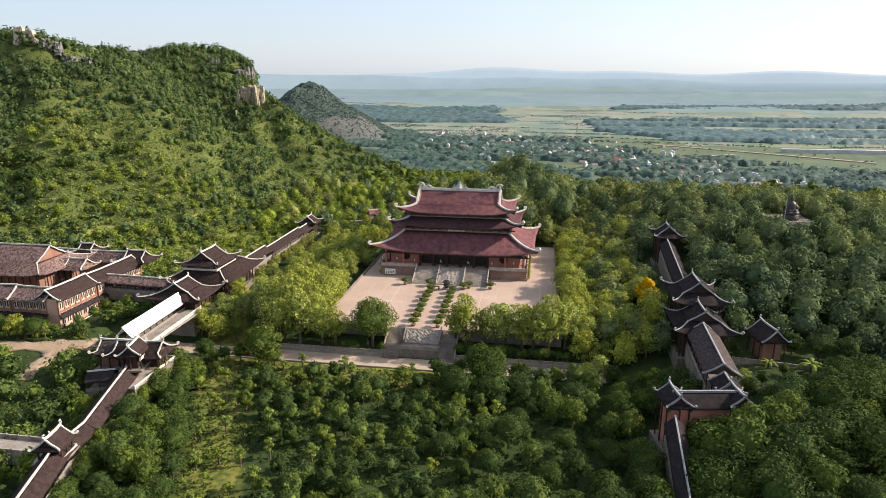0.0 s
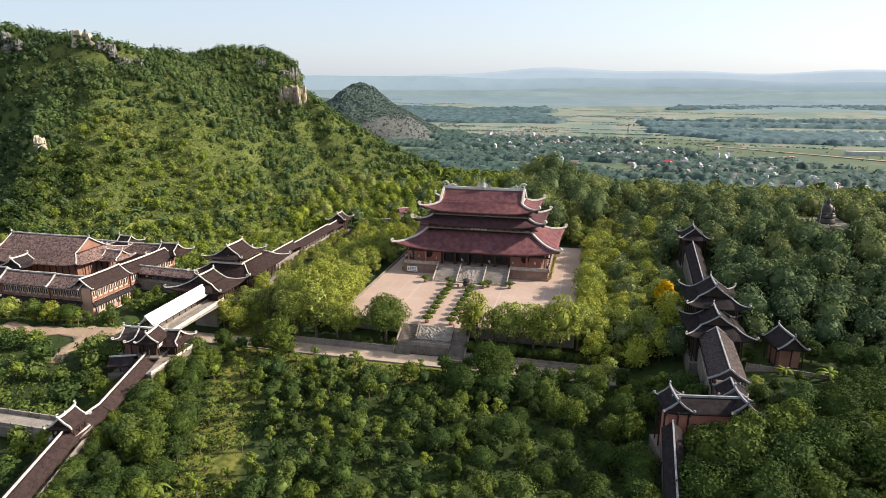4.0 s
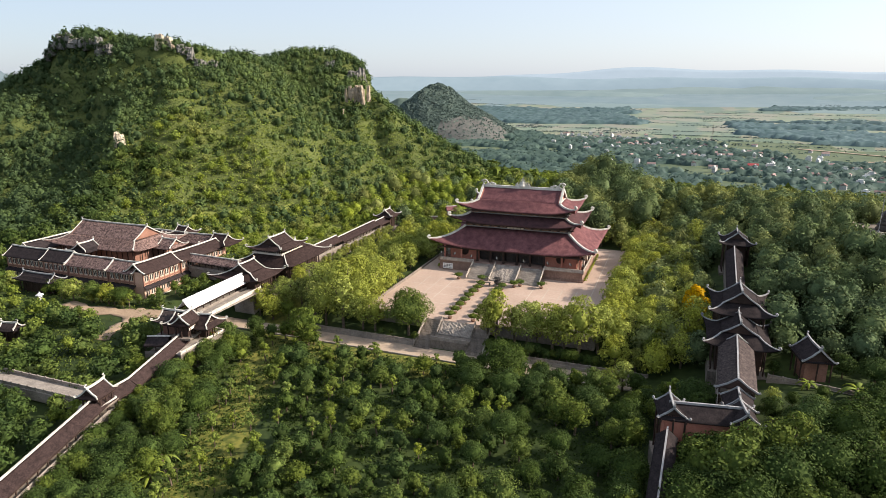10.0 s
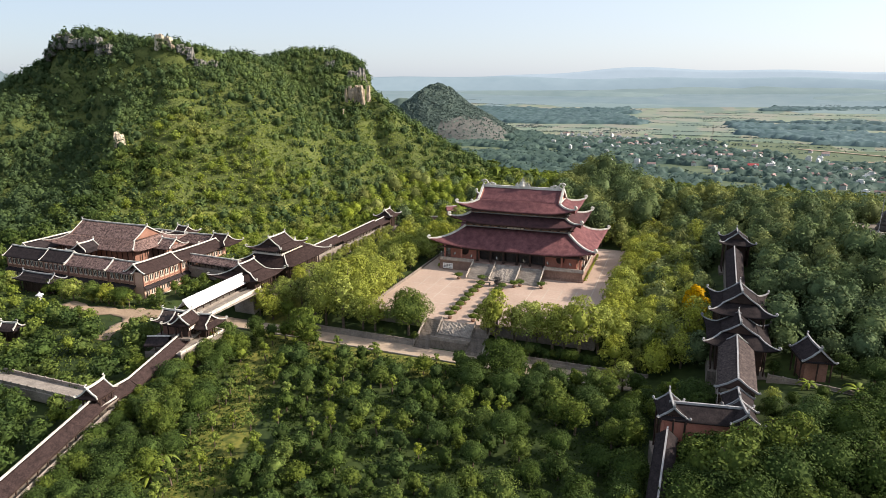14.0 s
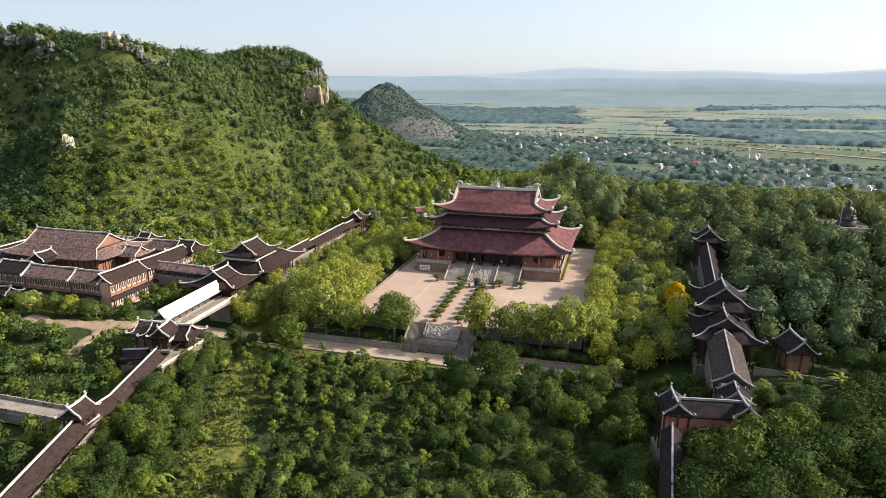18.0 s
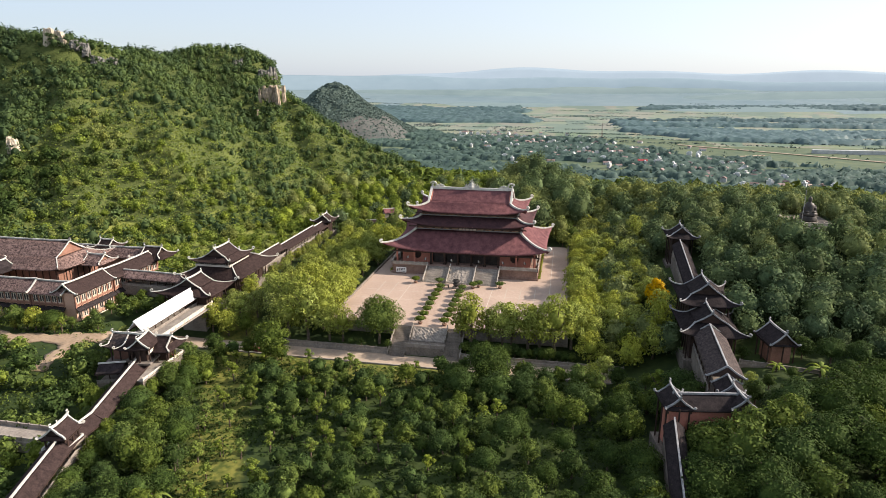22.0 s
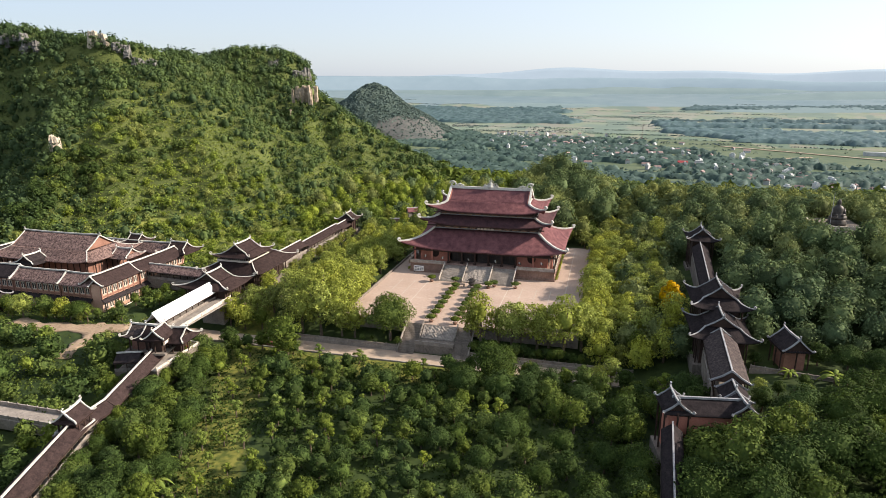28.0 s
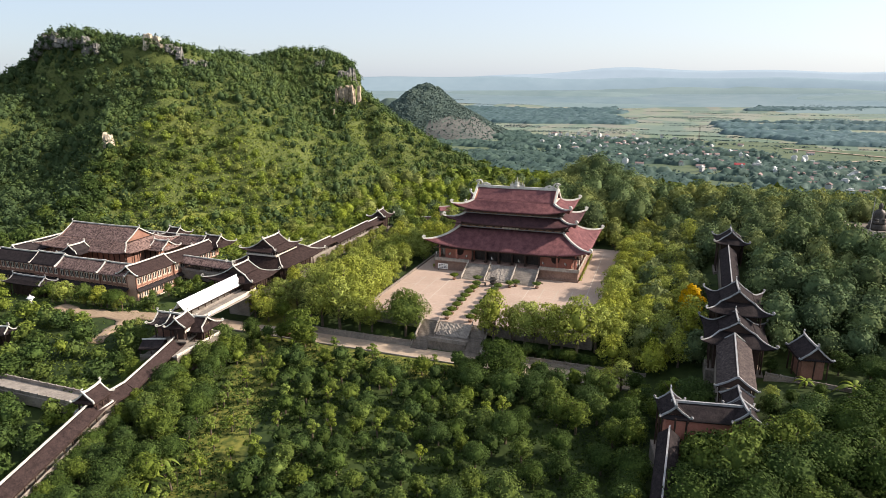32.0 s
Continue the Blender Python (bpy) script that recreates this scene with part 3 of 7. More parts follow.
def tree_maker(name, label, group, leaf_mat, shapes):
    """A function that plants one more tree of this kind; shapes: (seed, r, h, base, lobes, leaves, leaf size)."""
    meshes = []
    for s in shapes:
        v, q = crown(*s)
        crown_me, trunk_me = np_mesh("crown", v, q), trunk_mesh(s[0], s[2], 0.05 * s[2] ** 0.8 + 0.04)
        crown_me.materials.append(leaf_mat)
        trunk_me.materials.append(BARK)
        meshes.append((crown_me, trunk_me))
    count = [0]

    def plant(x, y, s=1.0, z=None, tall=1.0):
        crown_me, trunk_me = meshes[count[0] % len(meshes)]
        count[0] += 1
        t = thing(name, label, "tree", group)
        t.matrix_world = pose(x, y, gz(x, y) if z is None else z, 0, 0, (count[0] * 137.5) % 360) @ Matrix.Diagonal((s, s, s * tall, 1))
        part("trunk", trunk_me, BARK, t)
        part("crown", crown_me, leaf_mat, t)
        return t
    return plant


def scatter(seed, x0, x1, y0, y1, gap, keep, most=9999):
    """Points at least gap apart within a rectangle, where keep(x, y) says so."""
    rng = random.Random(seed)
    cells, out = {}, []
    for _ in range(int(30 * (x1 - x0) * (y1 - y0) / gap ** 2 * 0.5)):
        x, y = rng.uniform(x0, x1), rng.uniform(y0, y1)
        i, j = int(x // gap), int(y // gap)
        if any((x - a) ** 2 + (y - b) ** 2 < gap * gap for di in (-1, 0, 1) for dj in (-1, 0, 1) for a, b in cells.get((i + di, j + dj), ())):
            continue
        if not keep(x, y):
            continue
        cells.setdefault((i, j), []).append((x, y))
        out.append((x, y))
        if len(out) >= most:
            break
    return out


def woodland(name, label, leaf_mat, points, sizes, seed, shapes):
    """Uncountable trees as one mesh."""
    rng = random.Random(seed)
    bases = [crown(*s) for s in shapes]
    pieces = []
    for x, y in points:
        v, q = bases[rng.randrange(len(bases))]
        s, a = rng.uniform(*sizes), rng.uniform(0, 6.28)
        c, d = math.cos(a) * s, math.sin(a) * s
        w = np.stack([v[:, 0] * c - v[:, 1] * d + x, v[:, 0] * d + v[:, 1] * c + y, v[:, 2] * s * rng.uniform(0.85, 1.2) + gz(x, y)], 1)
        pieces.append((w, q))
    return tagged(part(name, joined(name, pieces), leaf_mat), label, "trees", kind="stuff")


plant_garden = tree_maker("garden_tree", "small round-crowned green orchard tree on grass", "orchard trees", LEAF_MID,
                          [(11, 2.6, 5.4, 1.0, 8, 1020, 0.22, 0.72), (12, 2.3, 5.8, 1.1, 7, 930, 0.22, 0.72), (13, 2.9, 5.2, 0.9, 9, 1100, 0.23, 0.72), (14, 2.1, 4.8, 0.9, 6, 840, 0.21, 0.72)])
plant_deep = tree_maker("citrus_tree", "compact deep green orchard tree on grass", "orchard trees", LEAF_DARK,
                        [(17, 2.5, 5.0, 0.8, 8, 990, 0.22, 0.74), (18, 2.2, 5.4, 0.9, 7, 930, 0.22, 0.74)])
plant_young = tree_maker("young_tree", "slender young tree with fresh bright leaves", "young trees", LEAF_FRESH,
                         [(15, 1.4, 5.4, 1.8, 5, 490, 0.20, 0.35), (16, 1.6, 4.6, 1.4, 5, 520, 0.20, 0.35)])
plant_dark = tree_maker("shade_tree", "dense dark green broadleaf tree", "dark broadleaf trees", LEAF_DARK,
                        [(21, 4.2, 8.6, 1.4, 13, 2835, 0.20, 0.68), (22, 3.7, 8.0, 1.2, 12, 2538, 0.20, 0.68), (23, 4.7, 8.2, 1.3, 14, 3037, 0.20, 0.68)])
plant_light = tree_maker("courtyard_tree", "airy yellow-green tree beside the courtyard", "yellow-green trees", LEAF_LIGHT,
                         [(31, 4.5, 11.2, 1.6, 13, 1890, 0.27, 0.4), (32, 3.9, 12.0, 1.8, 12, 1760, 0.26, 0.4), (33, 4.9, 10.8, 1.6, 14, 1980, 0.27, 0.4)])
plant_mixed = tree_maker("grove_tree", "mid-green leafy tree in the grove", "grove trees", LEAF_MID,
                         [(51, 3.9, 9.4, 1.4, 12, 1670, 0.25, 0.6), (52, 3.4, 8.6, 1.3, 11, 1520, 0.24, 0.6)])
plant_olive = tree_maker("olive_tree", "golden-olive leafy tree beside the courtyard", "olive-green trees", LEAF_OLIVE,
                         [(54, 3.8, 9.6, 1.6, 11, 1620, 0.26, 0.4), (55, 3.3, 10.2, 1.8, 10, 1510, 0.25, 0.4)])


def left_line(y):
    """x of the western gallery at y."""
    return float(np.interp(y, [-230, -165, -125, -108, 60], [-43, -67, -77, -84, -85]))


def meadow_mid(y):
    """x of the middle of the long meadow at y."""
    return -28 - 0.44 * (y + 174)


def glade(x, y):
    """Open grass: the long meadow, the verge of the road, small clearings."""
    meadow = abs(x - meadow_mid(y) + 1.5 * math.sin(y * 0.13)) < (9.0 if y < -140 else 7.0) and y < -104
    verge = -44 < x < 5 and y > -104.5
    return meadow or verge or (-16 < x < -3 and -127 < y < -118) or (-22 < x < -14 and -150 < y < -140)


def in_garden(x, y):
    if x < left_line(y) + 4.4 or x > 60.2:
        return False
    return not glade(x, y) or random.random() < 0.05


for x, y in scatter(5, -76, 60, -212, -98, 4.7, in_garden, 640):
    edge = x - left_line(y)
    grown = x > 33 + 9 * math.sin(y * 0.06) or (y < -196 and x > 5)
    pick = random.random()
    if edge < 17 or x < meadow_mid(y) - 8:
        if pick < 0.8:
            (plant_mixed if pick < 0.3 else plant_dark)(x, y, random.uniform(0.75, 1.15) * (0.72 if edge < 7 else 1.0))
    elif glade(x, y):
        plant_young(x, y, random.uniform(0.7, 1.2))
    elif grown:
        if pick < 0.74:
            (plant_dark if pick < 0.40 else plant_mixed if pick < 0.62 else plant_deep)(x, y, random.uniform(0.65, 1.15))
    elif pick < 0.93:
        (plant_young if pick < 0.10 else plant_garden if pick < 0.40 else plant_deep if pick < 0.86 else plant_dark)(x, y, random.uniform(0.85, 1.3) * (0.68 if pick >= 0.86 else 1.0))
for x, y, s in ((10, -104, 0.8), (32, -101, 0.9), (14, -111, 1.1), (24, -112, 1.1), (37, -104, 0.95), (31, -109, 1.0), (-51, -98.5, 1.4), (-47.5, -99.5, 1.45), (-60, -107, 0.5), (-46, -101, 1.0), (-68, -109, 0.55), (-63, -113, 0.85)):
    (plant_dark if x > 0 else plant_mixed)(x, y, s)


for x, y, s in ((-66.8, -124.5, 1.0), (-64.0, -118, 1.0), (-69.5, -129, 0.85), (-66, -114, 0.7), (-89, -131, 0.8), (-94, -121, 0.9), (-84, -134, 0.7), (-80, -137, 0.75), (-93, -113, 0.8), (-69.5, -134, 0.75), (-66.5, -139, 0.8), (-64, -146, 0.8), (-96, -106, 0.8), (-94, -99, 0.7)):
    plant_mixed(x, y, s)
for k in range(30):
    x = -200 + 2.7 * k + random.uniform(-1, 1)
    if not -176 < x < -163 and not -147 < x < -141:
        (plant_mixed, plant_light, plant_garden, plant_dark, plant_mixed, plant_young)[k % 6](x, -100.5 + random.uniform(-3, 2), random.uniform(0.6, 1.0) * (1.3 if k % 6 in (2, 5) else 0.95))
for x, y in ((-119, -90), (-118, -83), (-119, -76), (-116, -58), (-113, -72), (-110, -80), (-106, -92), (-112, -97), (-121, -98), (-104, -74), (-100, -104), (-98, -98)):
    (plant_light if int(x) % 3 == 0 else plant_mixed)(x, y, random.uniform(0.45, 0.75))
for k in range(11):
    plant_dark(59.0 + random.uniform(-0.8, 0.5), -142 - 6.2 * k, random.uniform(0.9, 1.2))
    plant_dark(70.5 + random.uniform(-0.5, 1), -141 - 6.2 * k, random.uniform(1.0, 1.4))


for x, y, s in ((53.5, -96.5, 0.8), (50, -97.5, 0.65), (88.6, -109.5, 0.4), (69, -107.5, 0.62)):
    (plant_young if 60 < x < 80 else plant_light)(x, y, s * (2.0 if 60 < x < 80 else 1))
for x, y, s in ((60, -104.5, 0.7), (64.5, -101.5, 0.55), (70, -103, 0.6), (58, -110, 0.8), (63.5, -114, 0.85), (70, -113, 0.75), (41, -99.5, 0.85), (46, -102, 0.95), (22, -101, 0.6)):
    (plant_mixed if int(x) % 2 == 0 else plant_garden)(x, y, s * (1 if int(x) % 2 == 0 else 1.5))
plant_young(66.5, -107, 1.7)
for x, y, s in ((106, -92.5, 0.8), (112.5, -94.5, 0.9), (119, -96.0, 0.9), (90.5, -94.0, 0.5), (98, -114.5, 0.6), (104, -115.5, 0.65), (92.5, -111, 0.5), (99.5, -105.5, 0.42)):
    plant_dark(x, y, s)


def bare_sapling(x, y, h, seed):
    """A thin leafless stem with a few twigs."""
    rng = random.Random(seed)
    t = thing("bare_sapling", "thin bare sapling with a few twigs in the meadow", "tree", "bare saplings", at=(x, y, gz(x, y)))
    part("trunk", rod((0, 0, -0.3), (0.15, 0.05, h), 0.07, 0.03, 6), BARK, t)
    for k in range(7):
        z, a = h * rng.uniform(0.5, 0.97), rng.uniform(0, 6.28)
        part("twig", rod((0.1, 0, z), (0.1 + 0.9 * math.cos(a), 0.9 * math.sin(a), z + rng.uniform(0.3, 0.8)), 0.03, 0.012, 5), BARK, t)


for k, (x, y, h) in enumerate(((-36, -150, 5.6), (-41, -151, 5.0), (-41, -160, 5.4), (-46, -144, 4.6), (-29, -181, 5.0), (-33, -173, 4.4))):
    bare_sapling(x, y, h, k)
# low trees along the foot of the galleries
for k in range(17):
    plant_olive(-79.3 + random.uniform(-0.5, 0.7), -35 + 4.1 * k, random.uniform(0.48, 0.62), -1.2)
for k in range(26):
    y = -216 + 3.6 * k
    if not -168 < y < -160:
        (plant_mixed, plant_dark)[k % 2](left_line(y) + 4.7 + random.uniform(0, 0.8), y, random.uniform(0.68, 0.8))
        plant_garden(left_line(y) - 5.2 - random.uniform(0, 0.8), y + 1.5, random.uniform(0.8, 1.0))


for x, y, s in ((-146, -113, 0.5), (-139, -103, 0.45), (-131, -115, 0.55), (-124, -102.5, 0.4), (-134, -118, 0.6), (-152, -104, 0.45), (-163, -103, 0.5)):
    (plant_mixed if s > 0.48 else plant_olive)(x, y, s)


def undergrowth(name, label, material, seed, count, where, r0, r1, leaf, area=(-215, 60, -212, -60)):
    """Low weeds and shrubs as loose leaf sprays."""
    rng = np.random.default_rng(seed)
    x, y = rng.uniform(*area[:2], count * 9), rng.uniform(*area[2:], count * 9)
    ok = where(x, y) & (lumps(x, y, 22) + rng.normal(0, 0.35, len(x)) > -0.05)
    x, y = x[ok][:count], y[ok][:count]
    z = ground_z(x, y)
    r = rng.uniform(r0, r1, len(x))
    d = rng.normal(0, 1, (len(x), 6, 3))
    d[..., 2] = np.abs(d[..., 2])
    d /= np.linalg.norm(d, axis=2, keepdims=True)
    c = np.stack([x, y, z], 1)[:, None, :] + d * r[:, None, None] * np.array([1.2, 1.2, 0.8])
    return tagged(part(name, np_mesh(name, *leaf_quads(rng, c.reshape(-1, 3), d.reshape(-1, 3), leaf)), material), label, "undergrowth", kind="stuff")


GAL_Y, GAL_X = [-230, -165, -125, -108, 60], [-43, -67, -77, -84, -85]
undergrowth("garden_weeds", "low weeds and grass tufts between the orchard trees", LEAF_DARK, 31, 9000, lambda x, y: (x > np.interp(y, GAL_Y, GAL_X) + 4) & (y < -98.5), 0.3, 1.0, 0.34)
undergrowth("slope_foot_weeds", "knee-high weeds and saplings at the foot of the ridge", LEAF_FRESH, 33, 4200, lambda x, y: mountain_z(x, y) < 6, 0.4, 1.5, 0.5, (-235, -92, -50, 60))
undergrowth("meadow_weeds", "sparse bright grass tufts in the glades", LEAF_FRESH, 32, 6500, lambda x, y: (np.abs(x + 28 + 0.44 * (y + 174)) < 8) & (y < -110) | (x > -44) & (x < 6) & (y > -104) & (y < -97), 0.15, 0.4, 0.2)
undergrowth("monastery_shrubs", "mixed shrubs round the monastery lawns", LEAF_MID, 33, 3500, lambda x, y: (x < -96) & (y < -93) & (y > -200) & ~((y > -113) & (y < -104) & (x > -149) & (x < -111)) & ~((y > -160) & (y < -151)), 0.4, 1.2, 0.36)


def by_court(x, y):
    if -40.5 < x < 46 and -86 < y < 36 or -64 < x < -38 and -86 < y < -44 or math.hypot(x + 62, y - 49) < 6 or math.hypot(x - 71.2, y + 62) < 8:
        return False
    return left_line(y) + (12.5 if y > -50 else 5) < x < 73


for x, y in scatter(6, -82, 73, -85, 60, 5.6, by_court, 280):
    pick = random.random()
    if y > 28:
        (plant_mixed if pick < 0.5 else plant_olive)(x, y, random.uniform(0.8, 1.1))
    elif y < -80 and x < -40 and pick < 0.6:
        plant_mixed(x, y, random.uniform(0.8, 1.1))
    elif x > 0 and pick < 0.34:
        (plant_olive if pick < 0.24 else plant_mixed)(x, y, random.uniform(0.8, 1.15))
    else:
        low = 0.72 if x < -66 and y > -50 else 1.0
        (plant_light if pick > 0.25 else plant_olive)(x, y, random.uniform(0.75, 1.15) * low, None, random.uniform(0.85, 1.1))
for x, y, s in ((9.5, -80.5, 0.95), (13, -82.5, 1.0), (17.5, -80.3, 0.95), (22, -82.0, 1.0), (26, -80.5, 0.95), (30.5, -82.0, 1.0), (35, -80.5, 1.0), (39.5, -82, 1.05), (44.5, -79, 1.1), (46, -70, 1.1), (45.5, -61, 1.05), (46.5, -52, 1.0), (45.5, -44, 0.95), (46, -36, 0.9), (46.2, -28, 0.85), (46.5, -18, 0.75)):
    (plant_olive if int(abs(x) * 3) % 4 == 0 else plant_light)(x + random.uniform(-0.8, 0.8), y + random.uniform(-0.9, 0.9), s * random.uniform(1.12, 1.4), -2.8, random.uniform(1.0, 1.15))
for x, y, s in ((-40.5, -49, 1.0), (-39.8, -56, 1.2), (-39.3, -62, 1.3), (-39.0, -67.5, 1.35), (-39.0, -73, 1.4), (-38.5, -80, 1.3), (-46.5, -52, 1.2), (-47, -60, 1.35), (-47.5, -68, 1.4), (-47, -76, 1.45), (-53, -56, 1.3), (-53.5, -65, 1.4), (-54, -74, 1.45), (-60, -60, 1.3), (-60.5, -70, 1.35), (-35.5, -83, 1.15), (-30, -82.5, 1.05), (-42, -84, 1.3), (-49, -83.5, 1.35), (-56, -82, 1.3), (-27, -86, 0.5), (-23.5, -86, 0.4)):
    (plant_garden if s < 0.6 else plant_olive if int(abs(x) * 3) % 4 == 0 else plant_light)(x + random.uniform(-0.8, 0.8), y + random.uniform(-0.8, 0.8), s * random.uniform(0.92, 1.08), -4.6 if y < -80 else -2.0, random.uniform(0.95, 1.12))
for k in range(16):
    (plant_deep if k % 3 else plant_garden)(11.5 + 2.2 * k + random.uniform(-0.6, 0.6), -85.6 + random.uniform(-0.5, 0.6), random.uniform(0.6, 0.95), -4.9)
stair_tree = tree_maker("stair_tree", "broad round dark green tree beside the lower stairs", "", LEAF_MID, [(73, 6.4, 12.6, 2.4, 18, 6500, 0.25, 0.68)])
stair_tree(-18.2, -82.3, 1.22, -4.6)
road_tree = tree_maker("road_tree", "large round dark green tree beside the road", "", LEAF_DARK, [(74, 6.6, 11.0, 1.2, 20, 6500, 0.25, 0.7)])
road_tree(20.5, -101.5, 1.12, -6.2)
plant_mixed(-14.0, -86.8, 0.35, -4.6)
golden = tree_maker("golden_tree", "golden yellow tree in flower among green trees", "", LEAF_GOLD, [(71, 3.4, 11, 3.0, 9, 1000, 0.46, 0.5)])
golden(71.4, -60.5, 1.2, 2.6)

def east_clear(x, y):
    """Room for the eastern gallery, the gates, the stairs and the hut."""
    for x0, x1, y0, y1 in ((74, 91, -131, -6), (60.5, 68, -216, -134), (60, 85, -139, -121), (122, 143, -18, 6), (128, 135, -46, -15), (91, 106, -121, -85), (86, 124, -97, -87), (66, 76, -72, -55), (56, 76, -98, -88)):
        if x0 < x < x1 and y0 < y < y1:
            return False
    return True


# Mostly dark-leaved trees here, put in for the deep shadow of this corner.
for x, y in scatter(28, 66, 122, -214, -110, 6.6, east_clear, 130):
    (plant_mixed if random.random() < 0.15 else plant_dark)(x, y, random.uniform(0.95, 1.45))
for x, y, s in ((70.8, -140, 1.25), (75.5, -139.5, 1.3), (80.5, -139.5, 1.4), (72.5, -144.5, 1.5), (78, -146, 1.55), (86, -138, 1.4), (90, -134, 1.2), (69.5, -149, 1.2), (75, -151, 1.3), (58.5, -140, 1.05), (58.5, -127, 0.95), (69.5, -120, 0.9), (91.5, -122, 0.7), (66, -112, 0.8), (87.5, -118, 0.8), (96, -119, 0.8), (101, -119, 0.8)):
    (plant_dark if int(x) % 2 else plant_mixed)(x, y, s)
EAST = scatter(8, 58, 200, -215, 70, 6.3, lambda x, y: east_clear(x, y) and not (x < 122 and y < -110))
EAST_WOOD = [(k, q) for k, q in enumerate(EAST) if not (84 < q[0] < 124 and -110 < q[1] < -97)]
WOOD_SHAPES = [(41, 4.4, 9.0, 0.5, 11, 960, 0.36, 0.7), (42, 4.0, 8.4, 0.5, 10, 900, 0.35, 0.7), (43, 4.9, 8.6, 0.5, 12, 1020, 0.36, 0.7)]
# Darker leaves stand in for shade on the slope beside the walkway.
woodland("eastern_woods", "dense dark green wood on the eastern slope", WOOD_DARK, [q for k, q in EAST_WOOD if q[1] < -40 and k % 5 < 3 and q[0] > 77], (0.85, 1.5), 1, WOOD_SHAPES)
woodland("eastern_light_woods", "green trees within the eastern wood", WOOD_MID, [q for k, q in EAST_WOOD if (q[1] < -40 and k % 5 >= 3 and q[0] > 71) or (q[1] >= -40 and k % 2) or (-90 < q[1] < -40 and q[0] <= 77 and k % 5 == 0)], (0.8, 1.4), 4, WOOD_SHAPES)
woodland("court_edge_woods", "yellow-green trees between the courtyard and the eastern walkway", LEAF_LIGHT, [q for k, q in EAST_WOOD if -90 < q[1] < -40 and q[0] <= 71 and k % 5 >= 3], (0.75, 1.15), 24, WOOD_SHAPES)
woodland("eastern_olive_woods", "olive-green trees at the top of the eastern wood", REAR_OLIVE, [q for k, q in EAST_WOOD if q[1] >= -40 and k % 2 == 0 or -90 < q[1] < -40 and q[0] <= 77 and k % 5 in (1, 2)], (0.8, 1.3), 14, WOOD_SHAPES)
BACK = scatter(9, -120, 230, 36, 170, 7.4, lambda x, y: (y > 42 or x > 47) and not (28 < x < 66 and 46 < y < 62) and math.hypot(x + 56, y - 61) > 5.5 and math.hypot(x + 62, y - 49) > 5)
REAR = scatter(19, -115, 330, 170, 420, 12.0, lambda x, y: mountain_z(x, y) < 0)
woodland("far_slope_woods", "green wood falling away to the plain", LEAF_MID, REAR, (1.1, 1.7), 7, [(61, 5.4, 8.6, 0.5, 7, 80, 1.5), (62, 5.0, 8.0, 0.5, 7, 80, 1.5)])
BACK_SHAPES = [(44, 4.4, 9.0, 0.5, 10, 520, 0.42, 0.7), (45, 4.0, 8.4, 0.5, 9, 480, 0.42, 0.7), (46, 4.9, 8.6, 0.5, 11, 540, 0.43, 0.7)]
HUMP = scatter(29, 2, 52, 40, 110, 7.0, lambda x, y: math.hypot((x - 24) / 27, (y - 80) / 34) < 1 and not (28 < x < 66 and 46 < y < 62))
TALL_SHAPES = [(34, 6.6, 16.5, 1.0, 18, 2000, 0.40, 0.74), (35, 6.0, 15.5, 1.0, 17, 1900, 0.40, 0.74)]
woodland("tall_rear_woods", "tall rounded olive-green trees behind the temple", REAR_OLIVE, HUMP[::3], (1.0, 1.4), 31, TALL_SHAPES)
woodland("tall_rear_green_woods", "tall rounded green trees behind the temple", WOOD_MID, [q for k, q in enumerate(HUMP) if k % 3], (1.0, 1.4), 32, TALL_SHAPES)
woodland("rear_bright_woods", "bright green trees between temple and ridge", LEAF_FRESH, [q for q in BACK if q[0] < 8 and (int(q[0] * 3) % 3)], (0.75, 1.15), 8, BACK_SHAPES)
woodland("rear_woods", "green wood on the rise behind the temple", WOOD_MID, [q for q in BACK if (q[0] >= 8 or not (int(q[0] * 3) % 3)) and int(q[1] * 5) % 7 < 3], (0.85, 1.35), 2, BACK_SHAPES)
woodland("rear_olive_woods", "golden-olive trees on the rise behind the temple", REAR_OLIVE, [q for q in BACK if (q[0] >= 8 or not (int(q[0] * 3) % 3)) and int(q[1] * 5) % 7 >= 3], (0.85, 1.35), 9, BACK_SHAPES)


def west_wood(x, y):
    if x > left_line(y) - 5:
        return False
    if -207 < x < -116 and -106 < y < -36 or -150 < x < -108 and -118 < y < -100 or -168 < x < -148 and -114 < y < -98:
        return False
    if -130 < x < -93 and -72 < y < -60 or -106 < x < -80 and -90 < y < -33 or x > -93 and -131 < y < -112:
        return False
    return y < 75 and not (-132 < x < -70 and -160 < y < -151) and not (x > -128 and -97 < y < -87)


WEST = scatter(10, -250, -60, -212, 75, 6.4, west_wood)
WEST_SHAPES = [(47, 4.2, 8.0, 0.4, 9, 330, 0.60), (48, 3.8, 7.4, 0.4, 9, 320, 0.58), (49, 4.7, 7.6, 0.4, 10, 350, 0.62)]
# West of x -222 the dark leaves stand in for shade at the ridge foot.
DEEP = [p for p in WEST[1::2] if p[1] <= -168 or p[0] < -222 and p[1] < 40] + [p for p in WEST[::2] if p[1] <= -150 or p[1] <= -112 and not int(p[0]) % 2]


def off_path(points):
    """The points clear of the bare earth path."""
    return [p for p in points if not (-120 < p[0] < -103.5 and -127 < p[1] < -98)]


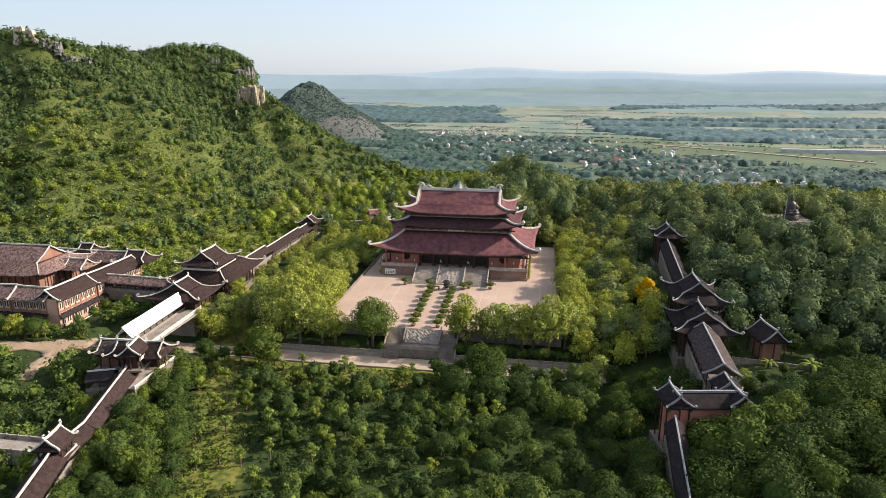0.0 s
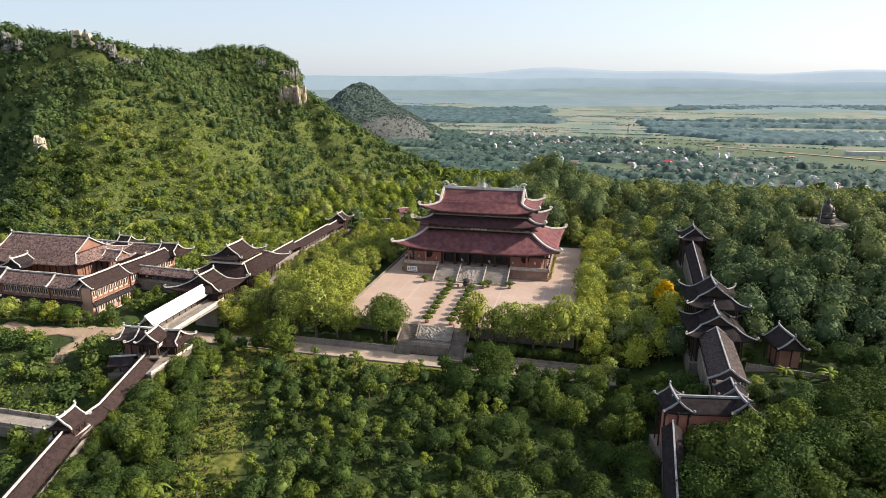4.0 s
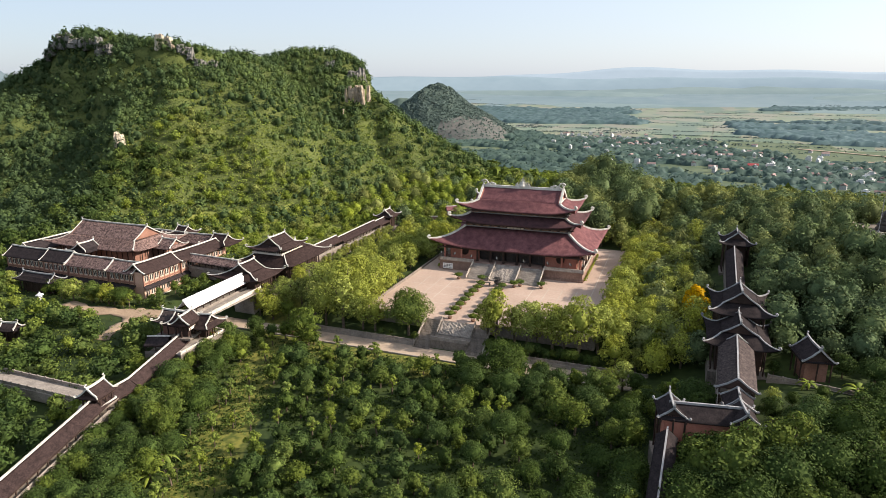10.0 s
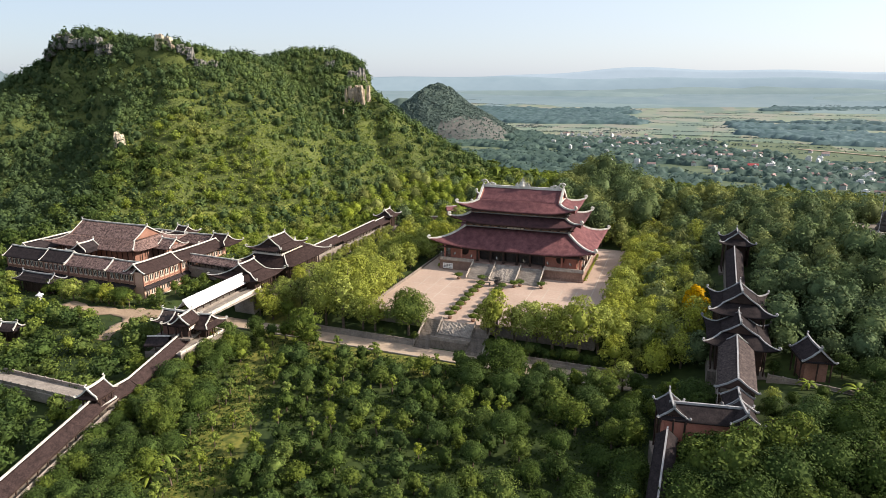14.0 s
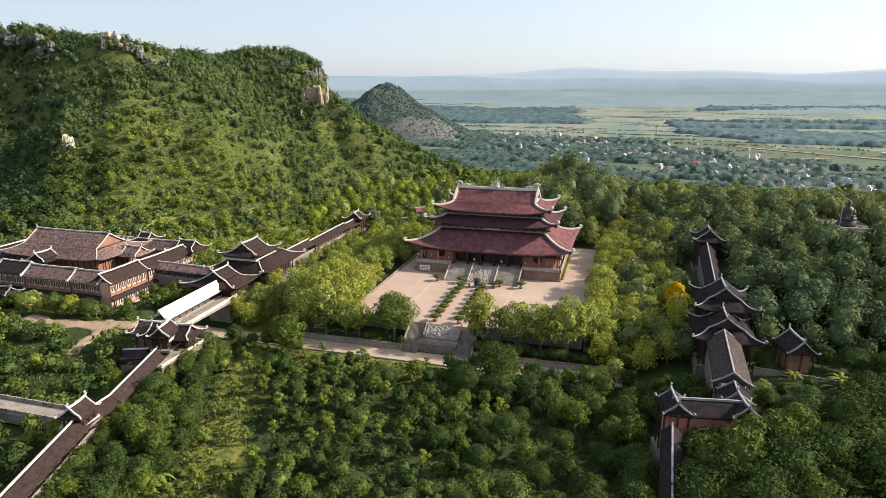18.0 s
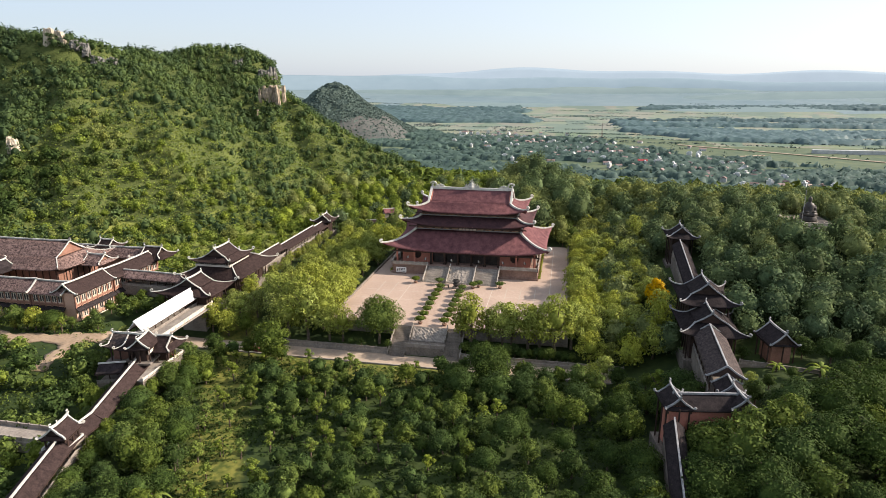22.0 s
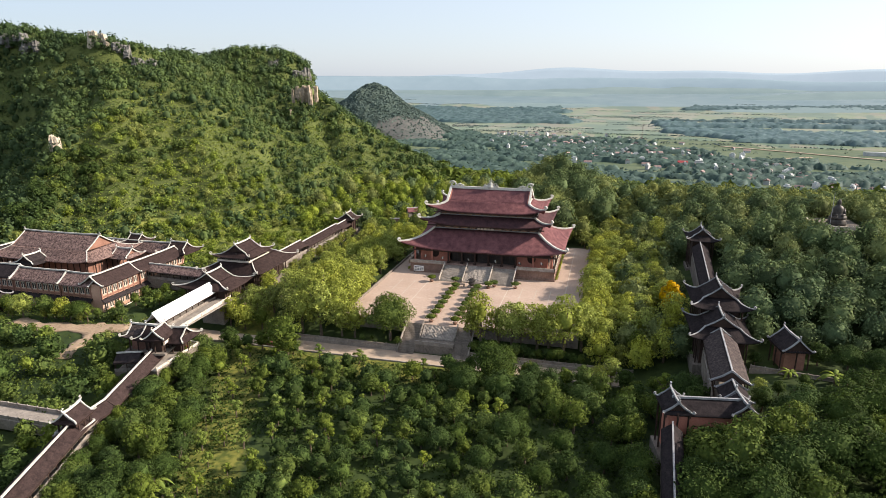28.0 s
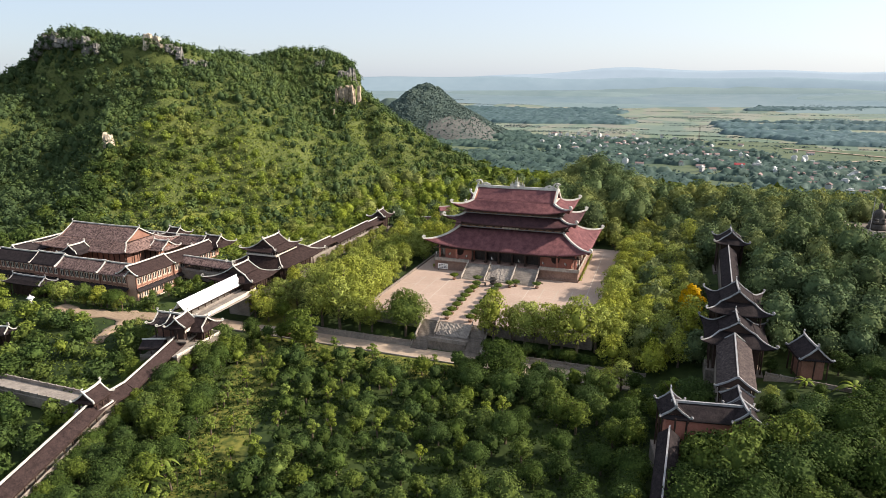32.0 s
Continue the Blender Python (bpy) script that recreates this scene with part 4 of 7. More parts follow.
woodland("western_woods", "mixed green trees west of the gallery", LEAF_MID, off_path([p for p in WEST[::2] if -112 < p[1] <= -30 or p[1] > -30 and p[0] < -205 or -150 < p[1] <= -112 and int(p[0]) % 2] + [p for p in WEST[1::2] if p not in DEEP and int(p[0]) % 2 and p[1] <= -112]), (0.5, 1.0), 3, WEST_SHAPES)
woodland("western_light_woods", "yellow-green trees at the foot of the ridge", LEAF_OLIVE, [p for p in WEST[1::2] if p not in DEEP and int(p[0]) % 2 and p[1] > -112], (0.45, 0.9), 5, WEST_SHAPES)
woodland("western_fresh_woods", "fresh green trees at the foot of the ridge", LEAF_FRESH, off_path([p for p in WEST[1::2] if p not in DEEP and not int(p[0]) % 2]), (0.45, 0.9), 15, WEST_SHAPES)
woodland("slope_foot_woods", "bright green young trees behind the monastery", LEAF_FRESH, [p for p in WEST[::2] if p[1] > -30 and p[0] >= -205], (0.35, 0.72), 16, WEST_SHAPES)
woodland("western_dark_woods", "dark green trees west of the gallery", LEAF_DARK, off_path(DEEP), (0.75, 1.2), 6, [(a, b, c, d, e, 640, 0.42) for a, b, c, d, e, n, leaf in WEST_SHAPES])


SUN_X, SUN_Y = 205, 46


# Marks the vine patches, also brightened in place of sunlight on the slope.
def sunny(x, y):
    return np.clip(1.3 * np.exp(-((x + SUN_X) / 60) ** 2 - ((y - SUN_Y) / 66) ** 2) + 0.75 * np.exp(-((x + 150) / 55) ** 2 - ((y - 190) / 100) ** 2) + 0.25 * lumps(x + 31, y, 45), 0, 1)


def facing(x, y):
    """True where the ridge looks south or east, or is its own top."""
    dx, dy = mountain_z(x + 3, y) - mountain_z(x - 3, y), mountain_z(x, y + 3) - mountain_z(x, y - 3)
    return -0.8 * dx + 0.6 * dy > -4.5


def hill_canopy(seed, gap, r0, r1, leaf, n, where, core=True, flat=1.0, sink=0.25):
    """Bush and tree crowns over the ridge: rounded cores in a coat of leaf sprays."""
    rng = np.random.default_rng(seed)
    x, y = (a.ravel() for a in np.meshgrid(np.arange(-540, -60, gap), np.arange(-60, 340, gap)))
    x, y = x + rng.uniform(-0.5, 0.5, len(x)) * gap, y + rng.uniform(-0.5, 0.5, len(x)) * gap
    ok = (mountain_z(x, y) > -3) & facing(x, y) & where(x, y, rng)
    x, y = x[ok], y[ok]
    r = r0 + (r1 - r0) * rng.uniform(0, 1, len(x)) ** 1.6
    mid = np.stack([x, y, ground_z(x, y) + (flat - sink) * r * 0.6], 1)
    d = rng.normal(0, 1, (len(x), n, 3))
    d[..., 2] = np.where(d[..., 2] < -0.4, -d[..., 2], d[..., 2])
    d /= np.linalg.norm(d, axis=2, keepdims=True)
    swell = 1 + 0.22 * np.sin(d[..., 0] * 5 + x[:, None]) * np.sin(d[..., 1] * 5 + y[:, None])
    c = mid[:, None, :] + d * (r[:, None] * swell * rng.uniform(0.86, 1.1, (len(x), n)))[..., None] * np.array([1, 1, flat])
    pieces = [leaf_quads(rng, c.reshape(-1, 3), d.reshape(-1, 3) + np.array([0, 0, 0.2]), np.repeat(leaf * (r / r1) ** 0.4, n), 0.5)]
    if core:
        v, q = ball(np.zeros(3), 0.62, 6, 4)
        w = mid[:, None, :] + v[None] * r[:, None, None] * np.array([1, 1, flat])
        pieces.append((w.reshape(-1, 3), (q[None] + (np.arange(len(x)) * len(v))[:, None, None]).reshape(-1, 4)))
    return joined("canopy", pieces)


def not_rock(x, y, g):
    return g.uniform(0, 1, len(x)) > 0.25 * cliffs(x, y)


# In the west scrub gives way to darker trees that stand in for shade.
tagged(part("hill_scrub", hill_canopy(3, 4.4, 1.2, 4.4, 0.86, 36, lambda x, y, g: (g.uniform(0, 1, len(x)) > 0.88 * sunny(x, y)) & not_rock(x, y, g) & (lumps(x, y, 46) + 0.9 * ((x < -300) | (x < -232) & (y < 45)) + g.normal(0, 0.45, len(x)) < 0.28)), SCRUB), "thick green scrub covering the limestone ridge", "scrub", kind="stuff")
tagged(part("hill_trees", hill_canopy(4, 4.6, 1.4, 4.8, 0.9, 32, lambda x, y, g: (lumps(x, y, 46) + 0.9 * ((x < -300) | (x < -232) & (y < 45)) + g.normal(0, 0.45, len(x)) > 0.2) & (g.uniform(0, 1, len(x)) > 0.95 * sunny(x, y)) & not_rock(x, y, g), True, 1.15), HILL_DARK), "dark trees in the gullies and over the shaded western end of the ridge", "trees", kind="stuff")
tagged(part("hill_bushes", hill_canopy(5, 2.8, 0.6, 2.0, 0.6, 8, lambda x, y, g: g.uniform(0, 1, len(x)) > 0.3 * sunny(x, y), False, 0.9, 0.35), SCRUB), "low tangled bushes between the trees of the ridge", "bushes", kind="stuff")
tagged(part("cliff_scrub", hill_canopy(8, 1.9, 0.5, 1.7, 0.5, 8, lambda x, y, g: cliffs(x, y) > 0.25, False, 0.9, 0.35), HILL_DARK), "dense low scrub on the steep ground below the cliffs", "scrub", kind="stuff")
tagged(part("hill_vines", hill_canopy(6, 2.6, 0.7, 2.5, 0.6, 13, lambda x, y, g: g.uniform(0, 1, len(x)) < 1.0 * sunny(x, y) - 0.04, False, 0.85, 0.4), SCRUB_BRIGHT), "vines and grass on the lower flank, coloured bright as in sunlight", "scrub", kind="stuff")


def rock_mesh(seed, sx, sy, sz):
    """A weathered upright limestone block with ledges and clefts."""
    bm = bmesh.new()
    bmesh.ops.create_cube(bm, size=2.0)
    bmesh.ops.subdivide_edges(bm, edges=bm.edges[:], cuts=6, use_grid_fill=True)
    for v in bm.verts:
        p = v.co
        r = max(1.0, math.hypot(p.x, p.y)) ** 0.6
        cleft = noise.noise(Vector((p.x * 1.6 + seed * 3.1, p.y * 1.6, p.z * 0.5)))
        ledge = noise.noise(Vector((p.x * 0.5, seed * 2.3, p.z * 2.6)))
        k = (1 + 0.5 * cleft + 0.3 * ledge + 0.22 * noise.noise(p * 3.1 + Vector((seed, 0, 0)))) / r * (1.0 - 0.3 * max(p.z, 0))
        v.co = Vector((p.x * sx * k, p.y * sy * k, p.z * sz * (1 + 0.34 * noise.noise(Vector((p.x * 1.3, p.y * 1.3, seed))))))
    return bm


def cliff(label, path, low, high, seed, width=4.6, stone=LIMESTONE, gaps=0.0, up=0.0, level=None):
    """A broken rock face: upright blocks side by side along a line of the ridge."""
    rng = random.Random(seed)
    c = thing("limestone_cliff", label, "cliff", "limestone cliffs", at=(*path[0], gz(*path[0])))
    base = c.matrix_world.inverted()
    for (ax, ay), (bx, by) in zip(path, path[1:]):
        n = max(2, int(math.hypot(bx - ax, by - ay) / (width * 0.72)))
        for k in range(n):
            f = (k + rng.uniform(0.1, 0.9)) / n
            x, y = ax + (bx - ax) * f + rng.uniform(-0.8, 0.8), ay + (by - ay) * f + rng.uniform(-1.2, 1.2)
            h = rng.uniform(low, high)
            if rng.random() < gaps:
                continue
            p = part("rock", rock_mesh(rng.uniform(0, 50), width * rng.uniform(0.4, 0.75), width * rng.uniform(0.5, 0.8), h * 0.5), stone, c)
            p.matrix_world = c.matrix_world @ base @ pose(x, y, gz(x, y + 3) - 0.12 * h + up if level is None else level + rng.uniform(-2, 2), 0, rng.uniform(-5, 5), rng.uniform(-25, 25))


cliff("grey limestone cliff along the western summit", [(-437, 127), (-415, 123), (-385, 120), (-358, 119)], 5, 11.5, 1, 4.6, LIMESTONE, 0.12)
cliff("pale broken cliff under the saddle of the ridge", [(-300, 127), (-292, 131), (-284, 139), (-279, 148)], 5, 9, 2, 3.6, LIMESTONE, 0.1, 2.0)
cliff("pale bare patch in the saddle cliff", [(-314, 122.5), (-303, 125)], 9, 13, 8, 3.0, PALE_ROCK, 0, 2.5)
cliff("warm-coloured limestone crag on the eastern shoulder", [(-203.5, 209), (-197, 211), (-190, 213), (-185.5, 216)], 8, 12, 3, 2.5, WARM_ROCK, 0.08, 0, 67)
cliff("lower ledge of the warm-coloured crag", [(-209, 205), (-203, 206.5)], 5, 9, 13, 2.6, WARM_ROCK, 0.2, 0, 53)
cliff("upper limestone crag on the eastern shoulder", [(-228, 262), (-221, 270), (-219, 280)], 9, 14, 4, 4.6)
cliff("small pale rock face in the lower scrub", [(-262.5, 26), (-257, 27.5)], 6, 9, 5, 2.6, PALE_ROCK, 0, 2.6)
cliff("weathered rock outcrop in the upper scrub", [(-254, 262), (-246, 266)], 5, 7, 6, 3.0)


def ledge_bushes():
    """Bushes rooted in the clefts and hanging over the rock faces."""
    rng = np.random.default_rng(77)
    clumps = []
    for path, h, n in ((((-447, 127), (-420, 123), (-385, 120), (-360, 119)), 8, 120), (((-313, 123), (-300, 127), (-284, 139), (-279, 148)), 7, 60), (((-211, 208), (-203, 211), (-189, 216)), 15, 14)):
        k = rng.uniform(0, len(path) - 1.001, n)
        q = np.array(path, float)
        a = k.astype(int)
        p = q[a] + (q[a + 1] - q[a]) * (k - a)[:, None]
        off = rng.uniform(1.0, 4.2, n)
        x, y = p[:, 0] + 0.4 * off, p[:, 1] - off
        up = rng.choice((-0.42, -0.3, -0.1, 0.15, 0.42, 0.5), n) + rng.normal(0, 0.07, n)
        clumps.append(np.stack([x, y, ground_z(p[:, 0], p[:, 1] + 3) + up * h], 1))
    c = np.concatenate(clumps)
    d = rng.normal(0, 1, (len(c), 30, 3))
    d /= np.linalg.norm(d, axis=2, keepdims=True)
    at = c[:, None, :] + d * rng.uniform(0.7, 2.0, (len(c), 1, 1)) * rng.uniform(0.5, 1, (len(c), 30, 1))
    me = np_mesh("ledge_bushes", *leaf_quads(rng, at.reshape(-1, 3), d.reshape(-1, 3) * 0.8 + np.array([0.1, -0.2, 0.4]), 0.62))
    tagged(part("ledge_bushes", me, HILL_DARK), "bushes rooted in clefts of the limestone cliffs", "bushes", kind="stuff")


ledge_bushes()


def banana(x, y, s):
    """A clump of long drooping blades on a short stem."""
    t = thing("banana_plant", "banana plant with long drooping bright leaves", "plant", "banana plants", at=(x, y, gz(x, y)), rz=x * 31)
    part("stem", rod((0, 0, -0.4), (0, 0, 2.2 * s), 0.22 * s, 0.14 * s, 8), BARK, t)
    for k in range(9):
        a = 2.4 * k
        u, w = np.meshgrid(np.linspace(0, 1, 8), np.linspace(-1, 1, 3))
        r = (0.2 + 2.9 * u) * s
        width = 0.42 * s * np.sin(np.clip(u * 1.05, 0, 1) * math.pi) ** 0.6
        z = (2.1 + (1.9 - 0.12 * k) * u - (2.2 + 0.1 * k) * u ** 2.2) * s - 0.12 * s * np.abs(w)
        g = np.stack([r * math.cos(a) - w * width * math.sin(a), r * math.sin(a) + w * width * math.cos(a), z], -1)
        part("leaf", np_mesh("leaf", *slab(g, 0.03)), LEAF_FRESH, t)


for x, y, s in ((106.8, -103.6, 1.4), (110.2, -106.0, 1.3), (114, -105.5, 1.15), (97.0, -101.5, 0.9), (-41.5, -168.5, 1.3), (-43.5, -165.5, 1.2), (-40.2, -172, 1.2), (-44.8, -162.0, 1.1), (-38.6, -175, 1.1)):
    banana(x, y, s)

# ---- courtyard, stairs and road ----
AX = -1.8
courtyard = tagged(part("courtyard", box(-37.5, 42.5, -77.5, 34, -3.0, 0), PAVING), "wide pinkish paved temple courtyard in sunlight", "courtyard", kind="structure")
for k, x in enumerate((-30, -24.5, -19, 14, 19.5, 25, 30.5, 36)):
    part("paving_joint", box(x - 0.14, x + 0.14, -77, -33 if abs(x) < 31 else 26, -0.01, 0.006), JOINT, courtyard)
for y in (-72, -62.5, -53, -43.5, -35):
    for x0, x1 in ((-37, -8.5), (6, 42)):
        part("paving_joint", box(x0, x1, y - 0.1, y + 0.1, -0.01, 0.007), JOINT, courtyard)
road = tagged(part("road", box(-130, 62, -95.5, -88.5, -6.6, -5.75), ROAD_M), "pale concrete road below the courtyard wall", "road", kind="structure")
kerb = tagged(part("kerb", box(-130, 62, -95.9, -95.5, -6.6, -5.6), STONE), "low stone kerb along the road", "kerb", kind="structure")
parapet = thing("parapet", "low dark stone parapet along the courtyard edge", "wall", kind="structure")
for x0, x1, y0, y1 in ((-38.1, -37.4, -77.5, 30), (42.4, 43.1, -77.5, 34), (-38.1, -14.2, -78.1, -77.4), (10.6, 43.1, -78.1, -77.4)):
    part("parapet_wall", box(x0, x1, y0, y1, -3.2, 0.75, None, 0.06), DARK_STONE, parapet)


def flight(parent, material, x0, x1, y0, z0, y1, z1, n):
    """Steps from (y0, z0) above down to (y1, z1)."""
    for k in range(n):
        a, b = y0 + (y1 - y0) * k / n, y0 + (y1 - y0) * (k + 1) / n
        top = z0 + (z1 - z0) * k / n
        part("step", box(x0, x1, min(a, b), max(a, b), top - 0.9, top, None, 0.02), material, parent)


def balustrade(parent, p, q, h=1.0, gap=2.2, material=None, thick=0.22, name="rail"):
    """Posts, a coping and a thin panel from p to q."""
    m = material or STONE
    p, q = Vector(p), Vector(q)
    n = max(1, round((q - p).length / gap))
    for k in range(n + 1):
        c = p.lerp(q, k / n)
        bm = box(c.x - 0.17, c.x + 0.17, c.y - 0.17, c.y + 0.17, c.z - 0.3, c.z + h + 0.2)
        lathe([(0.12, c.z + h + 0.2), (0.17, c.z + h + 0.32), (0.1, c.z + h + 0.46), (0.02, c.z + h + 0.52)], 8, bm, (c.x, c.y))
        part("post", bm, m, parent)
    up = Vector((0, 0, h))
    part("coping", sweep([p + up, q + up], 0.34, 0.24), m, parent)
    for k in range(n):
        a, b = p.lerp(q, (k + 0.08) / n), p.lerp(q, (k + 0.92) / n)
        part("panel", sweep([a + Vector((0, 0, 0.25)), b + Vector((0, 0, 0.25))], thick * 0.6, h * 0.85), m, parent)


def relief_slab(x0, x1, y0, z0, y1, z1, nx=22, ny=18):
    """A sloping slab carved with swirling cloud relief."""
    u, v = np.meshgrid(np.linspace(0, 1, nx * 3), np.linspace(0, 1, ny * 3))
    x, y = x0 + (x1 - x0) * u, y0 + (y1 - y0) * v
    bumps = 0.16 * np.sin(x * 3.1 + 1.7 * np.sin(y * 2.3)) * np.cos(y * 2.9 + 1.3 * np.sin(x * 1.9)) + 0.07 * np.sin(x * 7.0) * np.sin(y * 6.1)
    edge = np.minimum.reduce([u, 1 - u, v, 1 - v]) < 0.04
    return np_mesh("relief", *slab(np.stack([x, y, z0 + (z1 - z0) * v + 0.22 + np.where(edge, 0.15, bumps)], -1), 0.8))


lower_stairs = thing("lower_stairs", "broad stone stairs with a carved cloud relief ramp between them", "stairs", kind="structure")
for x0, x1 in ((AX - 11.5, AX - 6.2), (AX + 6.2, AX + 11.5)):
    flight(lower_stairs, DARK_STONE, x0, x1, -77.5, 0, -89.5, -5.8, 33)
part("relief_ramp", relief_slab(AX - 5.6, AX + 5.6, -78.2, -0.2, -82.8, -3.1), STONE, lower_stairs, "grey stone ramp carved with clouds")
part("landing", box(AX - 6.2, AX + 6.2, -87.4, -77.5, -6.4, -3.15), DARK_STONE, lower_stairs)
balustrade(lower_stairs, (AX - 6.2, -87.2, -3.15), (AX + 6.2, -87.2, -3.15))
for sx in (-1, 1):
    balustrade(lower_stairs, (AX + sx * 5.9, -78, 0), (AX + sx * 5.9, -82.9, -3.1), 1.0, 2.0)
    balustrade(lower_stairs, (AX + sx * 11.7, -78, 0), (AX + sx * 11.7, -89.3, -5.8), 1.0, 2.4)
for side, x0, x1 in (("west", -52, AX - 11.9), ("east", AX + 11.9, 60)):
    wall = thing("garden_wall_" + side, "stone retaining wall with a balustrade beside the road", "wall", kind="structure")
    part("wall_base", box(x0, x1, -88.5, -87.9, -6.6, -4.6, None, 0.05), STONE, wall)
    balustrade(wall, (x0 + 0.3, -88.2, -4.6), (x1 - 0.3, -88.2, -4.6), 0.8, 3.4)

# ---- the great temple hall ----
temple = thing("temple_hall", "three-tiered red temple hall with upturned tiled roofs on a stone terrace", "temple")
LOW = (33.4, 20.2, 9.7, 22.4, 10.8, 17.2)
MID = (26.9, 14.0, 19.4, 20.6, 8.8, 22.9)
TOP = (24.0, 12.4, 24.9, 17.4, 6.9, 28.5)


def podium():
    bm = box(-30.4, 30.4, -21.1, 21.1, -1, 3.8)
    box(-30.9, 30.9, -21.6, 21.6, 3.6, 4.0, bm, 0.06)
    box(-30.8, 30.8, -21.5, 21.5, -1, 0.8, bm, 0.06)
    return bm


part("terrace", podium(), TERRACE, temple, "weathered reddish stone terrace base")
for x0, x1 in ((-30.6, -15.4), (15.4, 30.6)):
    balustrade(temple, (x0, -21.3, 4.0), (x1, -21.3, 4.0), 1.1, 1.9, PALE_STONE)
for x in (-30.6, 30.6):
    balustrade(temple, (x, -21.3, 4.0), (x, 21.3, 4.0), 1.1, 2.2, PALE_STONE)
    for k in range(13):
        part("planter_shrub", np_mesh("planter_shrub", *crown(300 + k, 0.75, 1.6, 0.1, 3, 60, 0.3)), LEAF_LIGHT, temple).location = (x * 1.022, -20 + k * 3.2, 0.2)
for x0, x1 in ((-15, -5.5), (5.5, 15)):
    flight(temple, STONE, x0, x1, -21.3, 4.0, -31.6, 0, 24)
part("relief_ramp", relief_slab(-5.2, 5.2, -21.4, 3.9, -31.2, 0.0), STONE, temple, "pale stone ramp carved with clouds")
for x in (-15.1, -5.4, 5.4, 15.1):
    balustrade(temple, (x, -21.5, 4.0), (x, -31.6, 0.1), 1.0, 2.2, PALE_STONE)

# lower storey: red walls either side of dark doors, a colonnade in front
for sx in (-1, 1):
    bm = box(min(sx * 14.2, sx * 27.2), max(sx * 14.2, sx * 27.2), -16.6, -15.8, 3.9, 11.2)
    part("front_wall", bm, RED_WALL, temple, "red ochre wall panel")
    part("round_window", rod((sx * 20.6, -16.75, 7.4), (sx * 20.6, -16.4, 7.4), 1.5, 1.5, 24), DARK_WOOD, temple, "round timber lattice window")
    ring = bmesh.new()
    for k in range(24):
        a, b = 6.2832 * k / 24, 6.2832 * (k + 1) / 24
        sweep([(sx * 20.6 + 1.6 * math.cos(a), -16.8, 7.4 + 1.6 * math.sin(a)), (sx * 20.6 + 1.6 * math.cos(b), -16.8, 7.4 + 1.6 * math.sin(b))], 0.2, 0.25, ring)
    part("window_rim", ring, DARK_WOOD, temple)
    part("side_wall", box(min(sx * 26.4, sx * 27.2), max(sx * 26.4, sx * 27.2), -16.5, 16.5, 3.9, 11.4), RED_WALL, temple, "red ochre side wall")
    for k in range(7):
        part("side_opening", box(min(sx * 27.1, sx * 27.35), max(sx * 27.1, sx * 27.35), -14 + k * 4.4, -11.6 + k * 4.4, 4.0, 9.0, None, 0.1), DOOR_DARK, temple)
part("back_wall", box(-27, 27, 15.8, 16.6, 3.9, 11.2), RED_WALL, temple)
part("hall_core", box(-26, 26, -14, 15, 3.9, 12.8), DOOR_DARK, temple)
for k in range(5):
    x = -14 + 28 * (k + 0.5) / 5
    for s in (-1, 1):
        part("door_leaf", box(x + (s - 1) * 1.25, x + (s + 1) * 1.25 - 0.08, -15.2, -14.9, 4.0, 9.8, None, 0.05), DOOR_DARK, temple, "dark timber door")
for x in (-29.0, -21.5, -14.3, -8.5, -2.9, 2.9, 8.5, 14.3, 21.5, 29.0):
    part("column", lathe([(0.62, 3.95), (0.62, 4.5), (0.45, 4.7), (0.43, 9.7), (0.6, 10.0)], 12, None, (x, -18.6)), DARK_WOOD if abs(x) < 20 else RED_WALL, temple, "round timber column")
for sx in (-1, 1):
    for y in (-12, -4, 4, 12, 18.4):
        part("column", lathe([(0.62, 3.95), (0.62, 4.5), (0.45, 4.7), (0.43, 9.7), (0.6, 10.0)], 12, None, (sx * 29.4, y)), PALE_WALL, temple, "pale round column")
part("eave_beam", box(-30, 30, -18.9, -18.3, 9.2, 9.9), DARK_WOOD, temple)

# carved bands between the roofs
part("upper_wall", box(-22.2, 22.2, -10.4, 10.4, 14, 21.2), DARK_WOOD, temple)
part("top_wall", box(-20.2, 20.2, -8.6, 8.6, 21.5, 26.2), DARK_WOOD, temple)
for (hx, y, z, n) in ((22.0, -10.9, 17.5, 12), (20.0, -9.0, 23.15, 11)):
    for k in range(n):
        x = -hx + 2 * hx * (k + 0.5) / n
        if abs(x) < 3 and n == 12:
            continue
        bm = bmesh.new()
        sweep([(x - 1.3, y - 0.1, z), (x - 0.5, y - 0.12, z + 0.6), (x + 0.3, y - 0.12, z + 0.1), (x + 1.3, y - 0.1, z + 0.6)], 0.3, 0.4, bm)
        part("carved_panel", bm, GILT, temple, "carved scroll panel")
for k in range(5):
    bm = box(-3.6 + k * 1.5, -2.5 + k * 1.5, -11.2, -10.4, 17.4, 18.7, None, 0.06)
    part("name_board", bm, PALE_WALL, temple, "pale character board")

